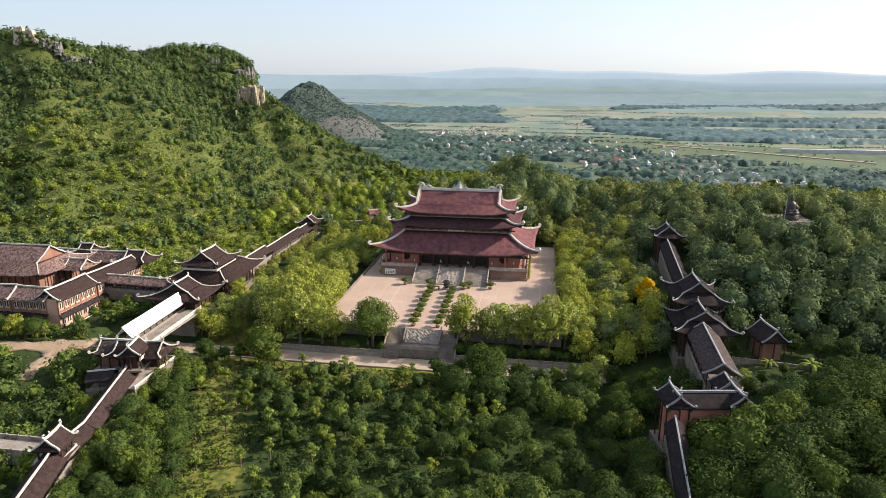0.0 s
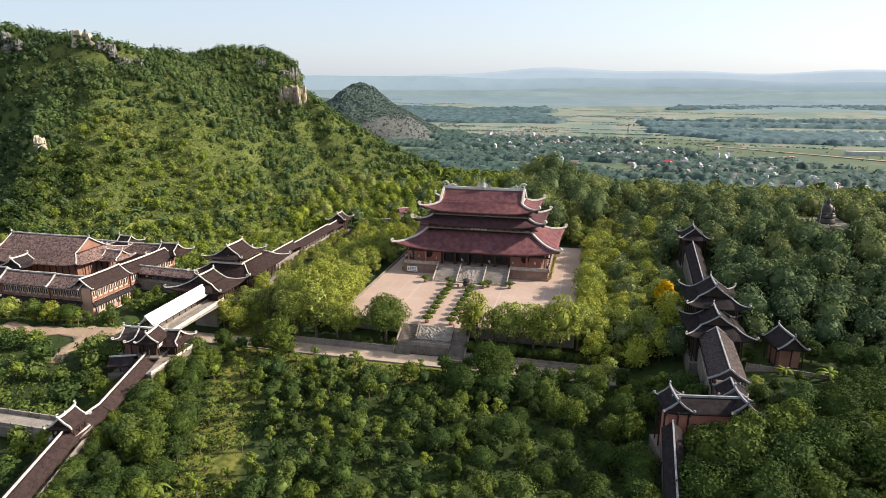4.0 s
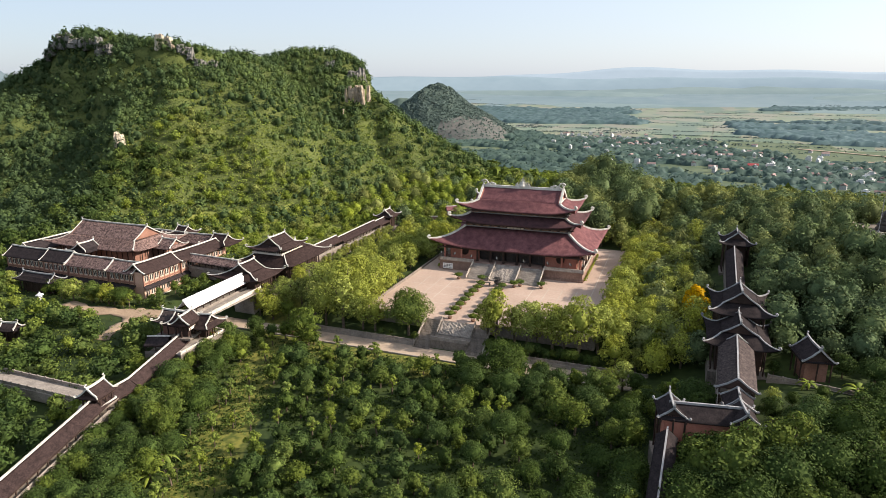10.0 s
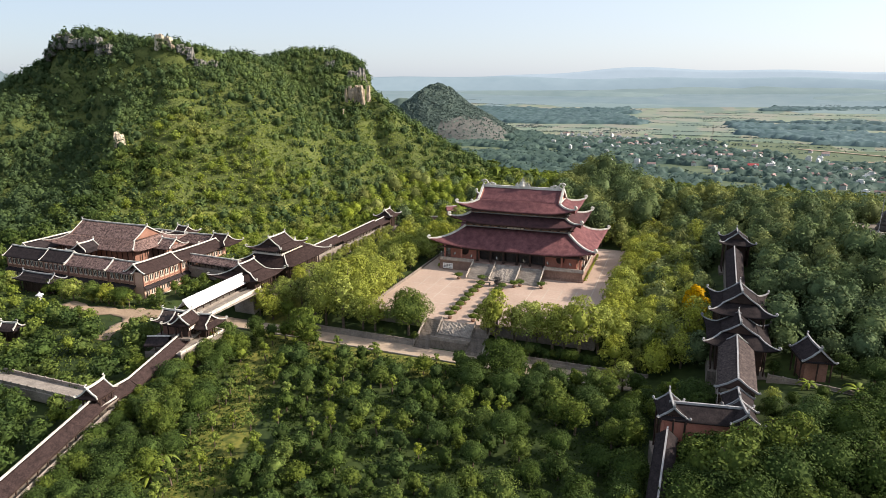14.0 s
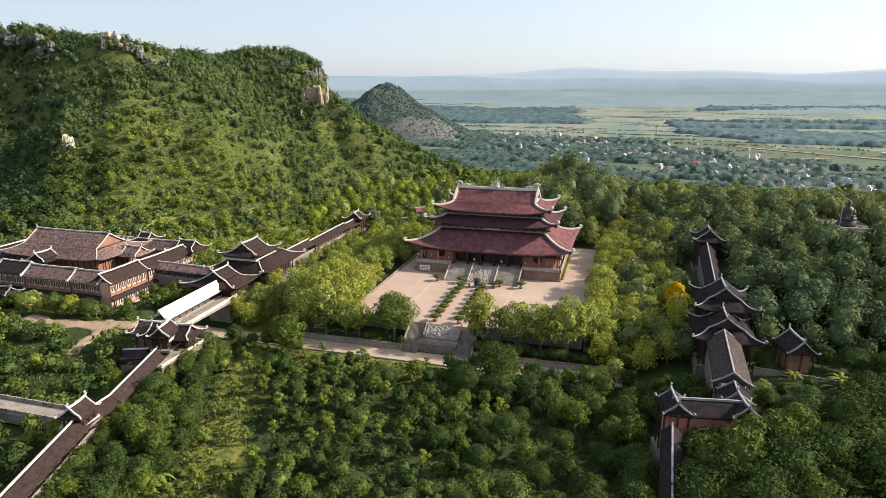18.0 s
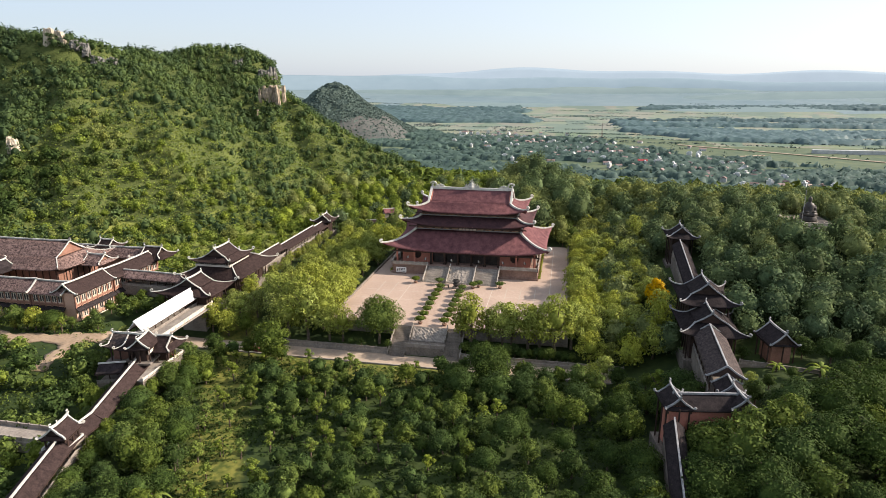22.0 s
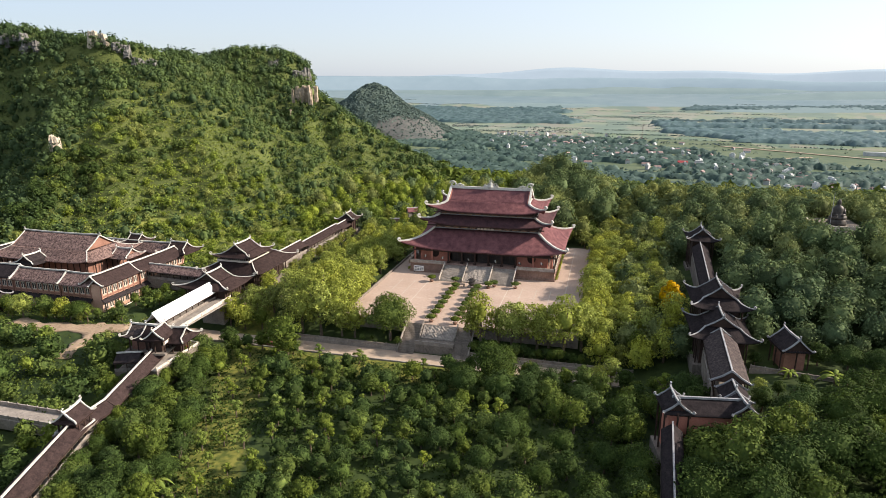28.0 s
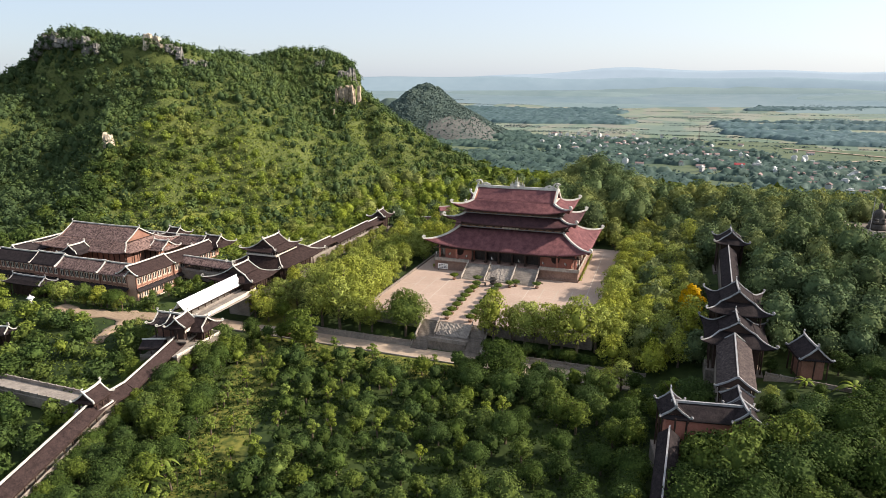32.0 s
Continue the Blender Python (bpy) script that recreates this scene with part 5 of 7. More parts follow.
for name, (a, b, c, d, e, f), lift, flare in (("lower_roof", LOW, 3.2, 1.6), ("middle_roof", MID, 2.9, 1.2), ("upper_roof", TOP, 2.8, 1.2)):
    part(name, hip_roof(a, b, c, d, e, f, lift, flare, 1.3, 0.8), WORN_SHADED_TILE if name == "middle_roof" else RED_TILE, temple, "weathered tiled roof tier, darkened as in the upper eaves' shade" if name == "middle_roof" else "dark red tiled roof tier")
    for sx in (1, -1):
        for sy in (1, -1):
            part("hip_ridge", sweep(hip_line(sx, sy, a, b, c, d, e, f, lift, flare, 1.3, 0.75), 0.75, 0.75, None, 0.7), PLASTER, temple, "pale plaster ridge with curled tip")
    if name != "upper_roof":
        part("collar_ridge", sweep([(-d, -e - 0.1, f + 0.1), (d, -e - 0.1, f + 0.1)], 0.4, 0.4), GREY_PLASTER, temple)
    part("eave_board", sweep([(-a * 0.93, -b + 0.2, c - 0.5), (a * 0.93, -b + 0.2, c - 0.5)], 0.3, 0.45), DARK_WOOD, temple)
    for sx in (-1, 1):
        part("collar_ridge", sweep([(sx * (d + 0.1), -e, f + 0.1), (sx * (d + 0.1), e, f + 0.1)], 0.5, 0.5), PLASTER, temple)
part("gable_roof", gable_roof(-17.7, 17.7, 7.1, 28.3, 33.1, 0.8, 0.35, 1.12), RED_TILE, temple, "dark red tiled upper slopes")
part("main_ridge", sweep([(-17.9, 0, 33.3), (-9, 0, 33.1), (9, 0, 33.1), (17.9, 0, 33.3)], 0.9, 1.1), PLASTER, temple, "pale plaster ridge beam")
for sx in (-1, 1):
    bm = bmesh.new()
    vs = [bm.verts.new(p) for p in ((sx * 17.1, -6.9, 28.4), (sx * 17.1, 6.9, 28.4), (sx * 17.1, 0, 33.1), (sx * 16.7, -6.9, 28.4), (sx * 16.7, 6.9, 28.4), (sx * 16.7, 0, 33.1))]
    for f in ((0, 1, 2), (5, 4, 3), (0, 3, 4, 1), (1, 4, 5, 2), (2, 5, 3, 0)):
        bm.faces.new([vs[i] for i in f])
    part("gable_wall", bm, RED_WALL, temple, "red gable wall")
    for sy in (-1, 1):
        part("verge_ridge", sweep([(sx * 17.7, 0, 33.5), (sx * 17.7, sy * 3.6, 30.8), (sx * 17.7, sy * 7.1, 28.5)], 0.9, 0.8), PLASTER, temple, "pale plaster verge")
    scroll = bmesh.new()
    pts = []
    for k in range(16):
        a = 0.5 + k * 0.5
        r = 1.6 - 0.08 * k
        pts.append((sx * (17.0 + r * math.cos(a)), 0, 34.5 + r * math.sin(a)))
    sweep(pts, 0.8, 0.55, scroll)
    sweep([(sx * 15.8, 0, 33.9), (sx * 14.0, 0, 34.7), (sx * 12.2, 0, 34.0)], 0.7, 0.7, scroll)
    part("ridge_scroll", scroll, PLASTER, temple, "pale dragon scroll at the ridge end")
flame = bmesh.new()
lathe([(1.2, 33.7), (1.3, 34.3), (0.9, 34.9), (0.75, 35.6), (0.4, 36.1), (0.12, 36.6)], 10, flame)
for k in range(9):
    x = -2.8 + 0.7 * k
    h = (1.5, 2.2, 1.9, 3.2, 4.3, 3.2, 1.9, 2.2, 1.5)[k]
    bend = 0.5 * (x > 0.1) - 0.5 * (x < -0.1)
    sweep([(x, 0, 33.7), (x + bend * 0.7, 0, 33.7 + h * 0.45), (x + bend * 0.2, 0, 33.7 + h * 0.8), (x - bend * 0.15, 0, 33.7 + h)], 0.75, 0.7, flame, 0.12)
part("ridge_finial", flame, PLASTER, temple, "pale flame-shaped finial")


def flag(x, y, z, s=1.0):
    f = thing("flag", "small white and grey flag on a leaning pole", "flag", "flags by the temple", at=(x, y, z))
    part("pole", rod((0, 0, 0), (0.25 * s, -0.3, 3.6), 0.06, 0.04, 6), DARK_WOOD, f)
    for k, m in enumerate((WHITE_PAINT, DARK_STONE)):
        bm = bmesh.new()
        u, w = np.meshgrid(np.linspace(0, 1, 7), np.linspace(0, 1, 4))
        g = np.stack([0.25 * s + s * (k * 0.5 + 0.5 * u), -0.3 + 0.1 * np.sin(u * 5 + k * 2.4), 3.5 - 0.95 * w - 0.3 * (u + k)], -1)
        bm.free()
        part("cloth", np_mesh("cloth", *slab(g, 0.03)), m, f)


for x, y, z in ((-23.5, -19.5, 4.0), (-15.6, -20.8, 4.0), (-5.6, -21.0, 4.0), (5.8, -21.0, 4.0), (15.7, -20.8, 4.0), (24.5, -19.5, 4.0), (-29.5, -20, 4.0), (29.5, -19.6, 4.0)):
    flag(x, y, z, 1 if x > -10 else -1)

board = thing("notice_board", "white notice board on the courtyard in front of the terrace", "sign", at=(-26.3, -22.6, 0))
part("board_panel", box(-2.2, 2.2, -0.08, 0.08, 0.7, 3.0, None, 0.04), WHITE_PAINT, board)
for k in range(3):
    for j in range(5):
        part("text_bar", box(-1.8 + j * 0.75, -1.25 + j * 0.75, -0.11, -0.08, 1.1 + k * 0.6, 1.4 + k * 0.6), INK, board)
for x in (-1.9, 1.9):
    part("leg", box(x - 0.08, x + 0.08, -0.07, 0.07, 0, 0.75), DARK_WOOD, board)

# incense burner and table before the stairs
burner = thing("incense_burner", "dark bronze incense burner with a roofed lid before the stairs", "incense burner", at=(-0.2, -36.5, 0))
part("pedestal", box(-1.6, 1.6, -1.1, 1.1, 0, 0.7, None, 0.1), STONE, burner)
part("bowl", lathe([(0.5, 0.7), (0.8, 1.0), (1.35, 1.5), (1.4, 2.0), (1.15, 2.2)], 16), BRONZE, burner)
part("burner_roof", hip_roof(1.5, 1.1, 2.9, 0.5, 0.2, 3.6, 0.25, 0.1, 1.2, 0.5, 0.1), BRONZE, burner)
for sx in (-1, 1):
    for sy in (-1, 1):
        part("burner_post", rod((sx * 0.9, sy * 0.6, 2.0), (sx * 0.9, sy * 0.6, 3.0), 0.09), BRONZE, burner)
altar = thing("offering_table", "dark stone offering table beside the incense burner", "table", at=(-4.6, -36.6, 0))
part("table_top", box(-1.5, 1.5, -0.6, 0.6, 1.0, 1.25, None, 0.05), DARK_STONE, altar)
for sx in (-1, 1):
    part("leg", box(sx * 1.2 - 0.2, sx * 1.2 + 0.2, -0.5, 0.5, 0, 1.0), DARK_STONE, altar)

# clipped trees in pots along the axis
POT_CROWN = [np_mesh("pot_crown", *crown(200 + k, 1.95, 2.75, 1.35, 8, 620, 0.16, 0.86)) for k in range(3)]
for c in POT_CROWN:
    c.materials.append(LEAF_MID)
first_pot = None
for row, x in enumerate((-5.8, 2.7)):
    for k in range(8):
        y = -75.4 + k * 5.0
        if first_pot is None:
            first_pot = thing("potted_tree", "clipped flat-crowned tree in a round clay pot", "potted tree", "potted trees on the axis", at=(x, y, 0))
            part("pot", lathe([(0.45, 0), (0.62, 0.12), (0.74, 0.55), (0.82, 0.6), (0.82, 0.7), (0.68, 0.7)], 14), CLAY_POT, first_pot)
            part("trunk", rod((0, 0, 0.5), (0.12, 0, 2.3), 0.14, 0.09, 7), BARK, first_pot)
            part("crown", POT_CROWN[0], LEAF_OLIVE, first_pot)
        else:
            copy_thing(first_pot, pose(x + random.uniform(-0.2, 0.2), y, 0, 0, 0, random.uniform(0, 360)))
for x, y in ((-17.5, -33.2), (16.6, -33.6), (-7.6, -33.5), (8.2, -33.8), (6.3, -36.0)):
    copy_thing(first_pot, pose(x, y, 0, 0, 0, x * 9))


def timber_stack(x, y, z):
    """A pile of reddish sawn boards beside the road."""
    s = thing("timber_stack", "low stack of reddish sawn timber beside the road", "timber", at=(x, y, z), rz=-2)
    for layer in range(4):
        for k in range(5 - layer // 2):
            w = 0.42
            part("board", box(-3.6 + random.uniform(-0.4, 0.4), 3.6 + random.uniform(-0.5, 0.3), -1.2 + k * 0.5, -1.2 + k * 0.5 + w, 0.02 + layer * 0.3, 0.28 + layer * 0.3, None, 0.03), TIMBER, s)


timber_stack(-56.8, -93.9, -5.75)


def rear_hut(label, x, y, w, d, eave, ridge, tile, rz):
    """A small house half hidden in the trees behind the temple."""
    z = gz(x, y)
    h = thing("rear_hut", label, "hut", "huts behind the temple", at=(x, y, 0), rz=rz)
    part("roof", gable_roof(-w / 2, w / 2, d / 2 + 0.6, eave, ridge, 0.5, 0.2, 1.0), tile, h, "tiled roof")
    part("ridge", sweep([(-w / 2, 0, ridge + 0.1), (w / 2, 0, ridge + 0.1)], 0.35, 0.35), PLASTER, h)
    part("hut_wall", box(-w / 2 + 0.5, w / 2 - 0.5, -d / 2, d / 2, min(z, eave - 2.6) - 0.5, eave + 0.2), STONE, h)
    part("door", box(-0.6, 0.6, -d / 2 - 0.08, -d / 2 + 0.02, eave - 2.6, eave - 0.5), DOOR_DARK, h)


rear_hut("small red-roofed hut among trees behind the temple", -56, 63, 6.5, 3.6, 7.6, 9.6, RED_TILE, 35)
rear_hut("small brown-roofed hut among trees behind the temple", -62.5, 51, 5.5, 3.6, 3.8, 5.6, BROWN_TILE, 20)
back_wall = tagged(part("rear_wall", box(30, 64, 60.4, 61.0, 0.5, 5.2, None, 0.05), STONE), "plain grey wall in the trees behind the temple", "wall", kind="structure")

# ---- galleries and gate halls ----
def shear(me, slope):
    n = len(me.vertices)
    co = np.empty(n * 3, np.float32)
    me.vertices.foreach_get("co", co)
    co = co.reshape(-1, 3)
    co[:, 2] += slope * co[:, 0]
    me.vertices.foreach_set("co", co.ravel())
    return me


def gallery(label, p, q, half=2.9, drop=2.0, tile=BROWN_TILE, ridge=PLASTER, post_h=3.0, base=3.5, group="gallery bays", verges=False):
    """A roofed walkway; p and q: the ends of its ridge."""
    p, q = Vector(p), Vector(q)
    d = q - p
    flat = math.hypot(d.x, d.y)
    slope = d.z / flat
    g = thing("gallery", label, "covered walkway", group, at=tuple(p), rz=math.degrees(math.atan2(d.y, d.x)))
    part("roof", shear(gable_roof(0, flat, half, -drop, 0, 0.5, 0.22, 1.1), slope), tile, g)
    part("ridge", sweep([(-0.2, 0, 0.1), (flat + 0.2, 0, 0.1 + slope * flat)], 0.36, 0.4), ridge, g, "pale plaster ridge")
    for x in (0.1, flat - 0.1) if verges else ():
        z = slope * x
        gable = bmesh.new()
        vs = [gable.verts.new(v) for e in (-0.15, 0.15) for v in ((x + e, -half + 0.6, z - drop + 0.2), (x + e, half - 0.6, z - drop + 0.2), (x + e, 0, z - 0.25))]
        for f in ((0, 1, 2), (5, 4, 3), (0, 3, 4, 1), (1, 4, 5, 2), (2, 5, 3, 0)):
            gable.faces.new([vs[i] for i in f])
        part("gable_wall", gable, DARK_WOOD, g)
        for s in (-1, 1):
            part("verge", sweep([(x, 0, z + 0.2), (x, s * half * 0.5, z - drop * 0.52), (x, s * (half + 0.15), z - drop + 0.1), (x, s * (half + 0.6), z - drop + 0.35)], 0.36, 0.36), ridge, g, "pale curled verge")
    n = max(2, round(flat / 3.4))
    for s in (-1, 1):
        for k in range(n + 1):
            x = 0.2 + (flat - 0.4) * k / n
            zt = -drop + 0.15 + slope * x
            part("post", rod((x, s * (half - 0.7), zt - post_h), (x, s * (half - 0.7), zt), 0.16, 0.15, 8), DARK_WOOD, g)
        part("beam", sweep([(0, s * (half - 0.7), -drop - 0.1), (flat, s * (half - 0.7), -drop - 0.1 + slope * flat)], 0.25, 0.35), DARK_WOOD, g)
        part("low_rail", sweep([(0, s * (half - 0.55), -drop - post_h + 0.8), (flat, s * (half - 0.55), -drop - post_h + 0.8 + slope * flat)], 0.2, 0.3), STONE, g)
        part("rail_panel", sweep([(0, s * (half - 0.55), -drop - post_h + 0.15), (flat, s * (half - 0.55), -drop - post_h + 0.15 + slope * flat)], 0.12, 0.65), STONE, g)
        part("eave_board", sweep([(0, s * (half - 0.04), -drop - 0.28), (flat, s * (half - 0.04), -drop - 0.28 + slope * flat)], 0.12, 0.2), DARK_WOOD, g)
    bm = box(0, flat, -half + 0.3, half - 0.3, -drop - post_h - base, -drop - post_h + 0.1)
    me = bpy.data.meshes.new("plinth")
    bm.to_mesh(me)
    bm.free()
    part("plinth", shear(me, slope), DARK_STONE, g, "stone plinth floor")
    return g


def pavilion(name, label, at, rz, eave, skirt, ridge_z, z_top_half, tile=BROWN_TILE, plaster=PLASTER, lift=1.1, flare=0.8, curl=0.5, wall=None, category="pavilion", group="", gable=None, rib=0.4, footing=4.5):
    """A hip-and-gable roofed hall. eave: (half x, half y, z); skirt: (half x, half y, z); the ridge runs along local x, z_top_half long each way."""
    p = thing(name, label, category, group, at=at, rz=rz)
    hx, hy, z0 = eave
    gx, gy, z1 = skirt
    part("skirt_roof", hip_roof(hx, hy, z0, gx, gy, z1, lift, flare, 1.25, rib, 0.25), tile, p, "tiled skirt roof")
    part("gable_roof", gable_roof(-z_top_half, z_top_half, gy + 0.15, z1 - 0.1, ridge_z, rib, 0.25, 1.1), tile, p, "tiled upper roof")
    part("ridge", sweep([(-z_top_half - 0.3, 0, ridge_z + 0.35), (-z_top_half * 0.5, 0, ridge_z + 0.1), (z_top_half * 0.5, 0, ridge_z + 0.1), (z_top_half + 0.3, 0, ridge_z + 0.35)], 0.38, 0.5), plaster, p, "pale plaster ridge")
    for sx in (-1, 1):
        tri = bmesh.new()
        x0, x1 = sx * (z_top_half - 0.5), sx * (z_top_half - 0.8)
        vs = [tri.verts.new(v) for v in ((x0, -gy, z1), (x0, gy, z1), (x0, 0, ridge_z - 0.1), (x1, -gy, z1), (x1, gy, z1), (x1, 0, ridge_z - 0.1))]
        for f in ((0, 1, 2), (5, 4, 3), (0, 3, 4, 1), (1, 4, 5, 2), (2, 5, 3, 0)):
            tri.faces.new([vs[i] for i in f])
        part("gable_wall", tri, gable or DARK_WOOD, p)
        knob = bmesh.new()
        sweep([(sx * (z_top_half + 0.1), 0, ridge_z + 0.4), (sx * (z_top_half + 0.55), 0, ridge_z + 0.9), (sx * (z_top_half + 0.35), 0, ridge_z + 1.35), (sx * (z_top_half - 0.15), 0, ridge_z + 1.25)], 0.4, 0.4, knob, 0.6)
        part("ridge_end", knob, plaster, p)
        for sy in (-1, 1):
            part("verge", sweep([(sx * z_top_half, 0, ridge_z + 0.15), (sx * z_top_half, sy * gy * 0.5, z1 + (ridge_z - z1) * 0.47), (sx * z_top_half, sy * (gy + 0.1), z1)], 0.32, 0.36), plaster, p)
            part("hip_ridge", sweep(hip_line(sx, sy, hx, hy, z0, gx, gy, z1, lift, flare, 1.25, curl * 0.8), 0.32, 0.36, None, 0.75), plaster, p, "pale ridge with curled tip")
    if wall:
        wx, wy, zb, m = wall
        part("hall_wall", box(-wx, wx, -wy, wy, zb, z0 + 0.5), m, p)
        nx, ny = max(2, round(2 * wx / 3.0)), max(2, round(2 * wy / 3.0))
        for s in (-1, 1):
            for k in range(nx + 1):
                part("column", rod((-wx + 2 * wx * k / nx, s * (wy + 0.9), zb), (-wx + 2 * wx * k / nx, s * (wy + 0.9), z0 + 0.4), 0.2, 0.2, 8), DARK_WOOD, p)
            for k in range(1, ny):
                part("column", rod((s * (wx + 0.9), -wy + 2 * wy * k / ny, zb), (s * (wx + 0.9), -wy + 2 * wy * k / ny, z0 + 0.4), 0.2, 0.2, 8), DARK_WOOD, p)
            part("tie_beam", box(-wx - 1, wx + 1, s * (wy + 0.9) - 0.15, s * (wy + 0.9) + 0.15, z0 - 0.6, z0 - 0.1), DARK_WOOD, p)
        part("plinth", box(-wx - 1.6, wx + 1.6, -wy - 1.6, wy + 1.6, zb - footing, zb, None, 0.05), DARK_STONE, p)
    return p


def windows_row(parent, p, q, n, z0, z1, out, m=PALE_WALL):
    """A storey of window bays along a wall from p to q: pale frames with dark panes."""
    p, q, out = Vector((*p, 0)), Vector((*q, 0)), Vector((*out, 0))
    for k in range(n):
        a, b = p.lerp(q, (k + 0.12) / n), p.lerp(q, (k + 0.88) / n)
        mid = (a + b) / 2
        lo = Vector((min(a.x, b.x), min(a.y, b.y), 0)) - Vector((abs(out.x), abs(out.y), 0)) * 0.08
        hi = Vector((max(a.x, b.x), max(a.y, b.y), 0)) + Vector((abs(out.x), abs(out.y), 0)) * 0.08
        w = part("window", box(lo.x, hi.x, lo.y, hi.y, z0, z1), m, parent, "pale framed window bay")
        for f in (-0.5, 0.5):
            c = mid + (b - a) * f * 0.5 + out * 0.07
            e = (b - a) * 0.16
            part("pane", box(min(c.x - e.x, c.x + e.x) - abs(out.x) * 0.04, max(c.x - e.x, c.x + e.x) + abs(out.x) * 0.04, min(c.y - e.y, c.y + e.y) - abs(out.y) * 0.04, max(c.y - e.y, c.y + e.y) + abs(out.y) * 0.04, z0 + 0.2, z1 - 0.2), DOOR_DARK, w)


# western gallery, from the near bend up to the far pavilion
WEST_LABEL = "covered walkway with brown tiled roof, pale ridge and timber posts"
gallery(WEST_LABEL, (-46.5, -222, 3.0), (-67.6, -161.9, 3.1), base=4.5)
gallery(WEST_LABEL, (-67.6, -161.7, 3.0), (-69.2, -151, 2.2))
gallery(WEST_LABEL, (-69.2, -151, 2.2), (-76.3, -124.5, 3.4))
minor = pavilion("gallery_pavilion", "small raised pavilion roof over the covered walkway", (-67.8, -161.8, 0), 100, (3.3, 2.9, 3.6), (2.8, 2.3, 4.2), 6.1, 2.9, curl=0.25, lift=0.35, flare=0.2, wall=(2.0, 1.6, 0.9, DARK_WOOD), footing=0.5)
for sy in (-1, 1):
    part("rail", box(-3.2, 3.2, sy * 2.75 - 0.12, sy * 2.75 + 0.12, 1.0, 1.5), PLASTER, minor, "pale rail round the raised storey")
for sx in (-1, 1):
    part("rail", box(sx * 3.2 - 0.12, sx * 3.2 + 0.12, -2.7, 2.7, 1.0, 1.5), PLASTER, minor, "pale rail round the raised storey")
pavilion("west_gate", "gate hall with brown tiled roof and curled pale ridges", (-75.9, -118.4, 0), 4, (7.9, 4.5, 4.8), (6.4, 2.8, 6.1), 8.1, 6.5, curl=0.5, lift=0.6, flare=0.4, wall=(5.6, 1.2, 1.0, DARK_WOOD), category="gate", footing=1.2)
pavilion("gate_rear_roof", "speckled gable roof behind the gate hall with pale verges", (-83.6, -117.6, 0), 8, (5.4, 4.2, 4.9), (4.5, 3.0, 5.6), 7.7, 4.6, SPECKLED_TILE, curl=0.5, lift=0.6, flare=0.4, wall=(3.9, 2.4, 0.6, SILL_WALL), footing=5)
upper = pavilion("gate_upper_roof", "small raised gable roof crossing the gate hall", (-75.2, -122.4, 0), 102, (3.9, 3.0, 6.9), (3.3, 2.3, 7.6), 9.6, 3.5, curl=0.3, lift=0.5, flare=0.3, wall=(2.4, 1.5, 3.0, DARK_WOOD), footing=0.6)
part("window_rail", box(-2.8, 2.8, -2.5, -2.3, 5.2, 6.0), PALE_WALL, upper, "pale rail of the raised storey")
part("window_band", box(-2.7, 2.7, -2.35, -2.25, 6.0, 6.8), DOOR_DARK, upper)
deck = thing("gate_terrace", "pale paved terrace with a low stone edge beside the gate", "terrace", kind="structure")
part("terrace_floor", box(-75.5, -69.3, -132, -112.4, 0.5, 0.9, None, 0.05), STONE, deck)
part("terrace_base", box(-75.2, -69.9, -131.4, -113, -6.5, 0.5), DARK_STONE, deck)
for p, q in (((-69.5, -131.8, 0.9), (-69.5, -112.8, 0.9)), ((-69.5, -112.8, 0.9), (-75.3, -112.8, 0.9))):
    balustrade(deck, p, q, 0.6, 2.4, PALE_WALL)
stool = tagged(part("red_drum", lathe([(0.55, 0.9), (0.75, 1.3), (0.75, 1.8), (0.5, 2.1)], 14, None, (-70.6, -117.2)), LANTERN_RED), "red drum standing on the gate terrace", "drum")
gallery("low side roof beside the gate hall with pale ridge", (-86.5, -127.3, 2.2), (-79.5, -125.5, 2.6), 3.0, 1.8, DARK_TILE)
bridge = gallery("bridge walkway with a bright white sheet roof on timber posts", (-85.4, -112.6, 9.1), (-86.4, -81.5, 9.1), 2.7, 2.9, WHITE_SHEET, WHITE_SHEET, 2.8, 0.6, "bridge walkway")
for y in (-112, -82):
    pier = tagged(part("bridge_pier", box(-89.5, -80.5, y - 1.5, y + 1.5, -7, 3.2, None, 0.1), STONE), "grey stone bridge pier beside the road", "pier", kind="structure")
balu = thing("bridge_balustrade", "pale stone balustrade along the bridge deck", "balustrade")
part("deck", box(-89.6, -78.2, -113.5, -80, 3.05, 3.55), STONE, balu)
for k in (-78.6,):
    balustrade(balu, (k + 0.4, -113, 3.5), (k - 0.6, -80.5, 3.5), 1.0, 2.6, PALE_WALL)
pavilion("west_porch_hall", "porch hall with brown tiled roof and upturned corners", (-88.2, -76.0, 0), 90, (7.6, 10.0, 6.8), (4.2, 4.6, 9.2), 12.0, 4.4, curl=0.7, lift=1.4, flare=1.0, wall=(5.5, 7.5, 2.2, DARK_WOOD), category="hall")
pavilion("west_hall", "two-tiered hall with brown tiled roofs and curled pale ridges", (-89.0, -51.0, 0), 90, (15.0, 12.0, 7.2), (9.0, 6.6, 11.2), 12.4, 8.6, curl=0.7, lift=1.5, flare=1.0, wall=(11.5, 8.6, 1.5, DARK_WOOD), category="hall")
lantern_storey = pavilion("upper_storey", "raised upper storey with window band and tiled hip-and-gable roof", (-89.6, -54.0, 0), 90, (8.2, 7.4, 12.6), (5.2, 4.4, 14.2), 17.2, 5.4, curl=0.7, lift=1.3, flare=0.9, category="hall")
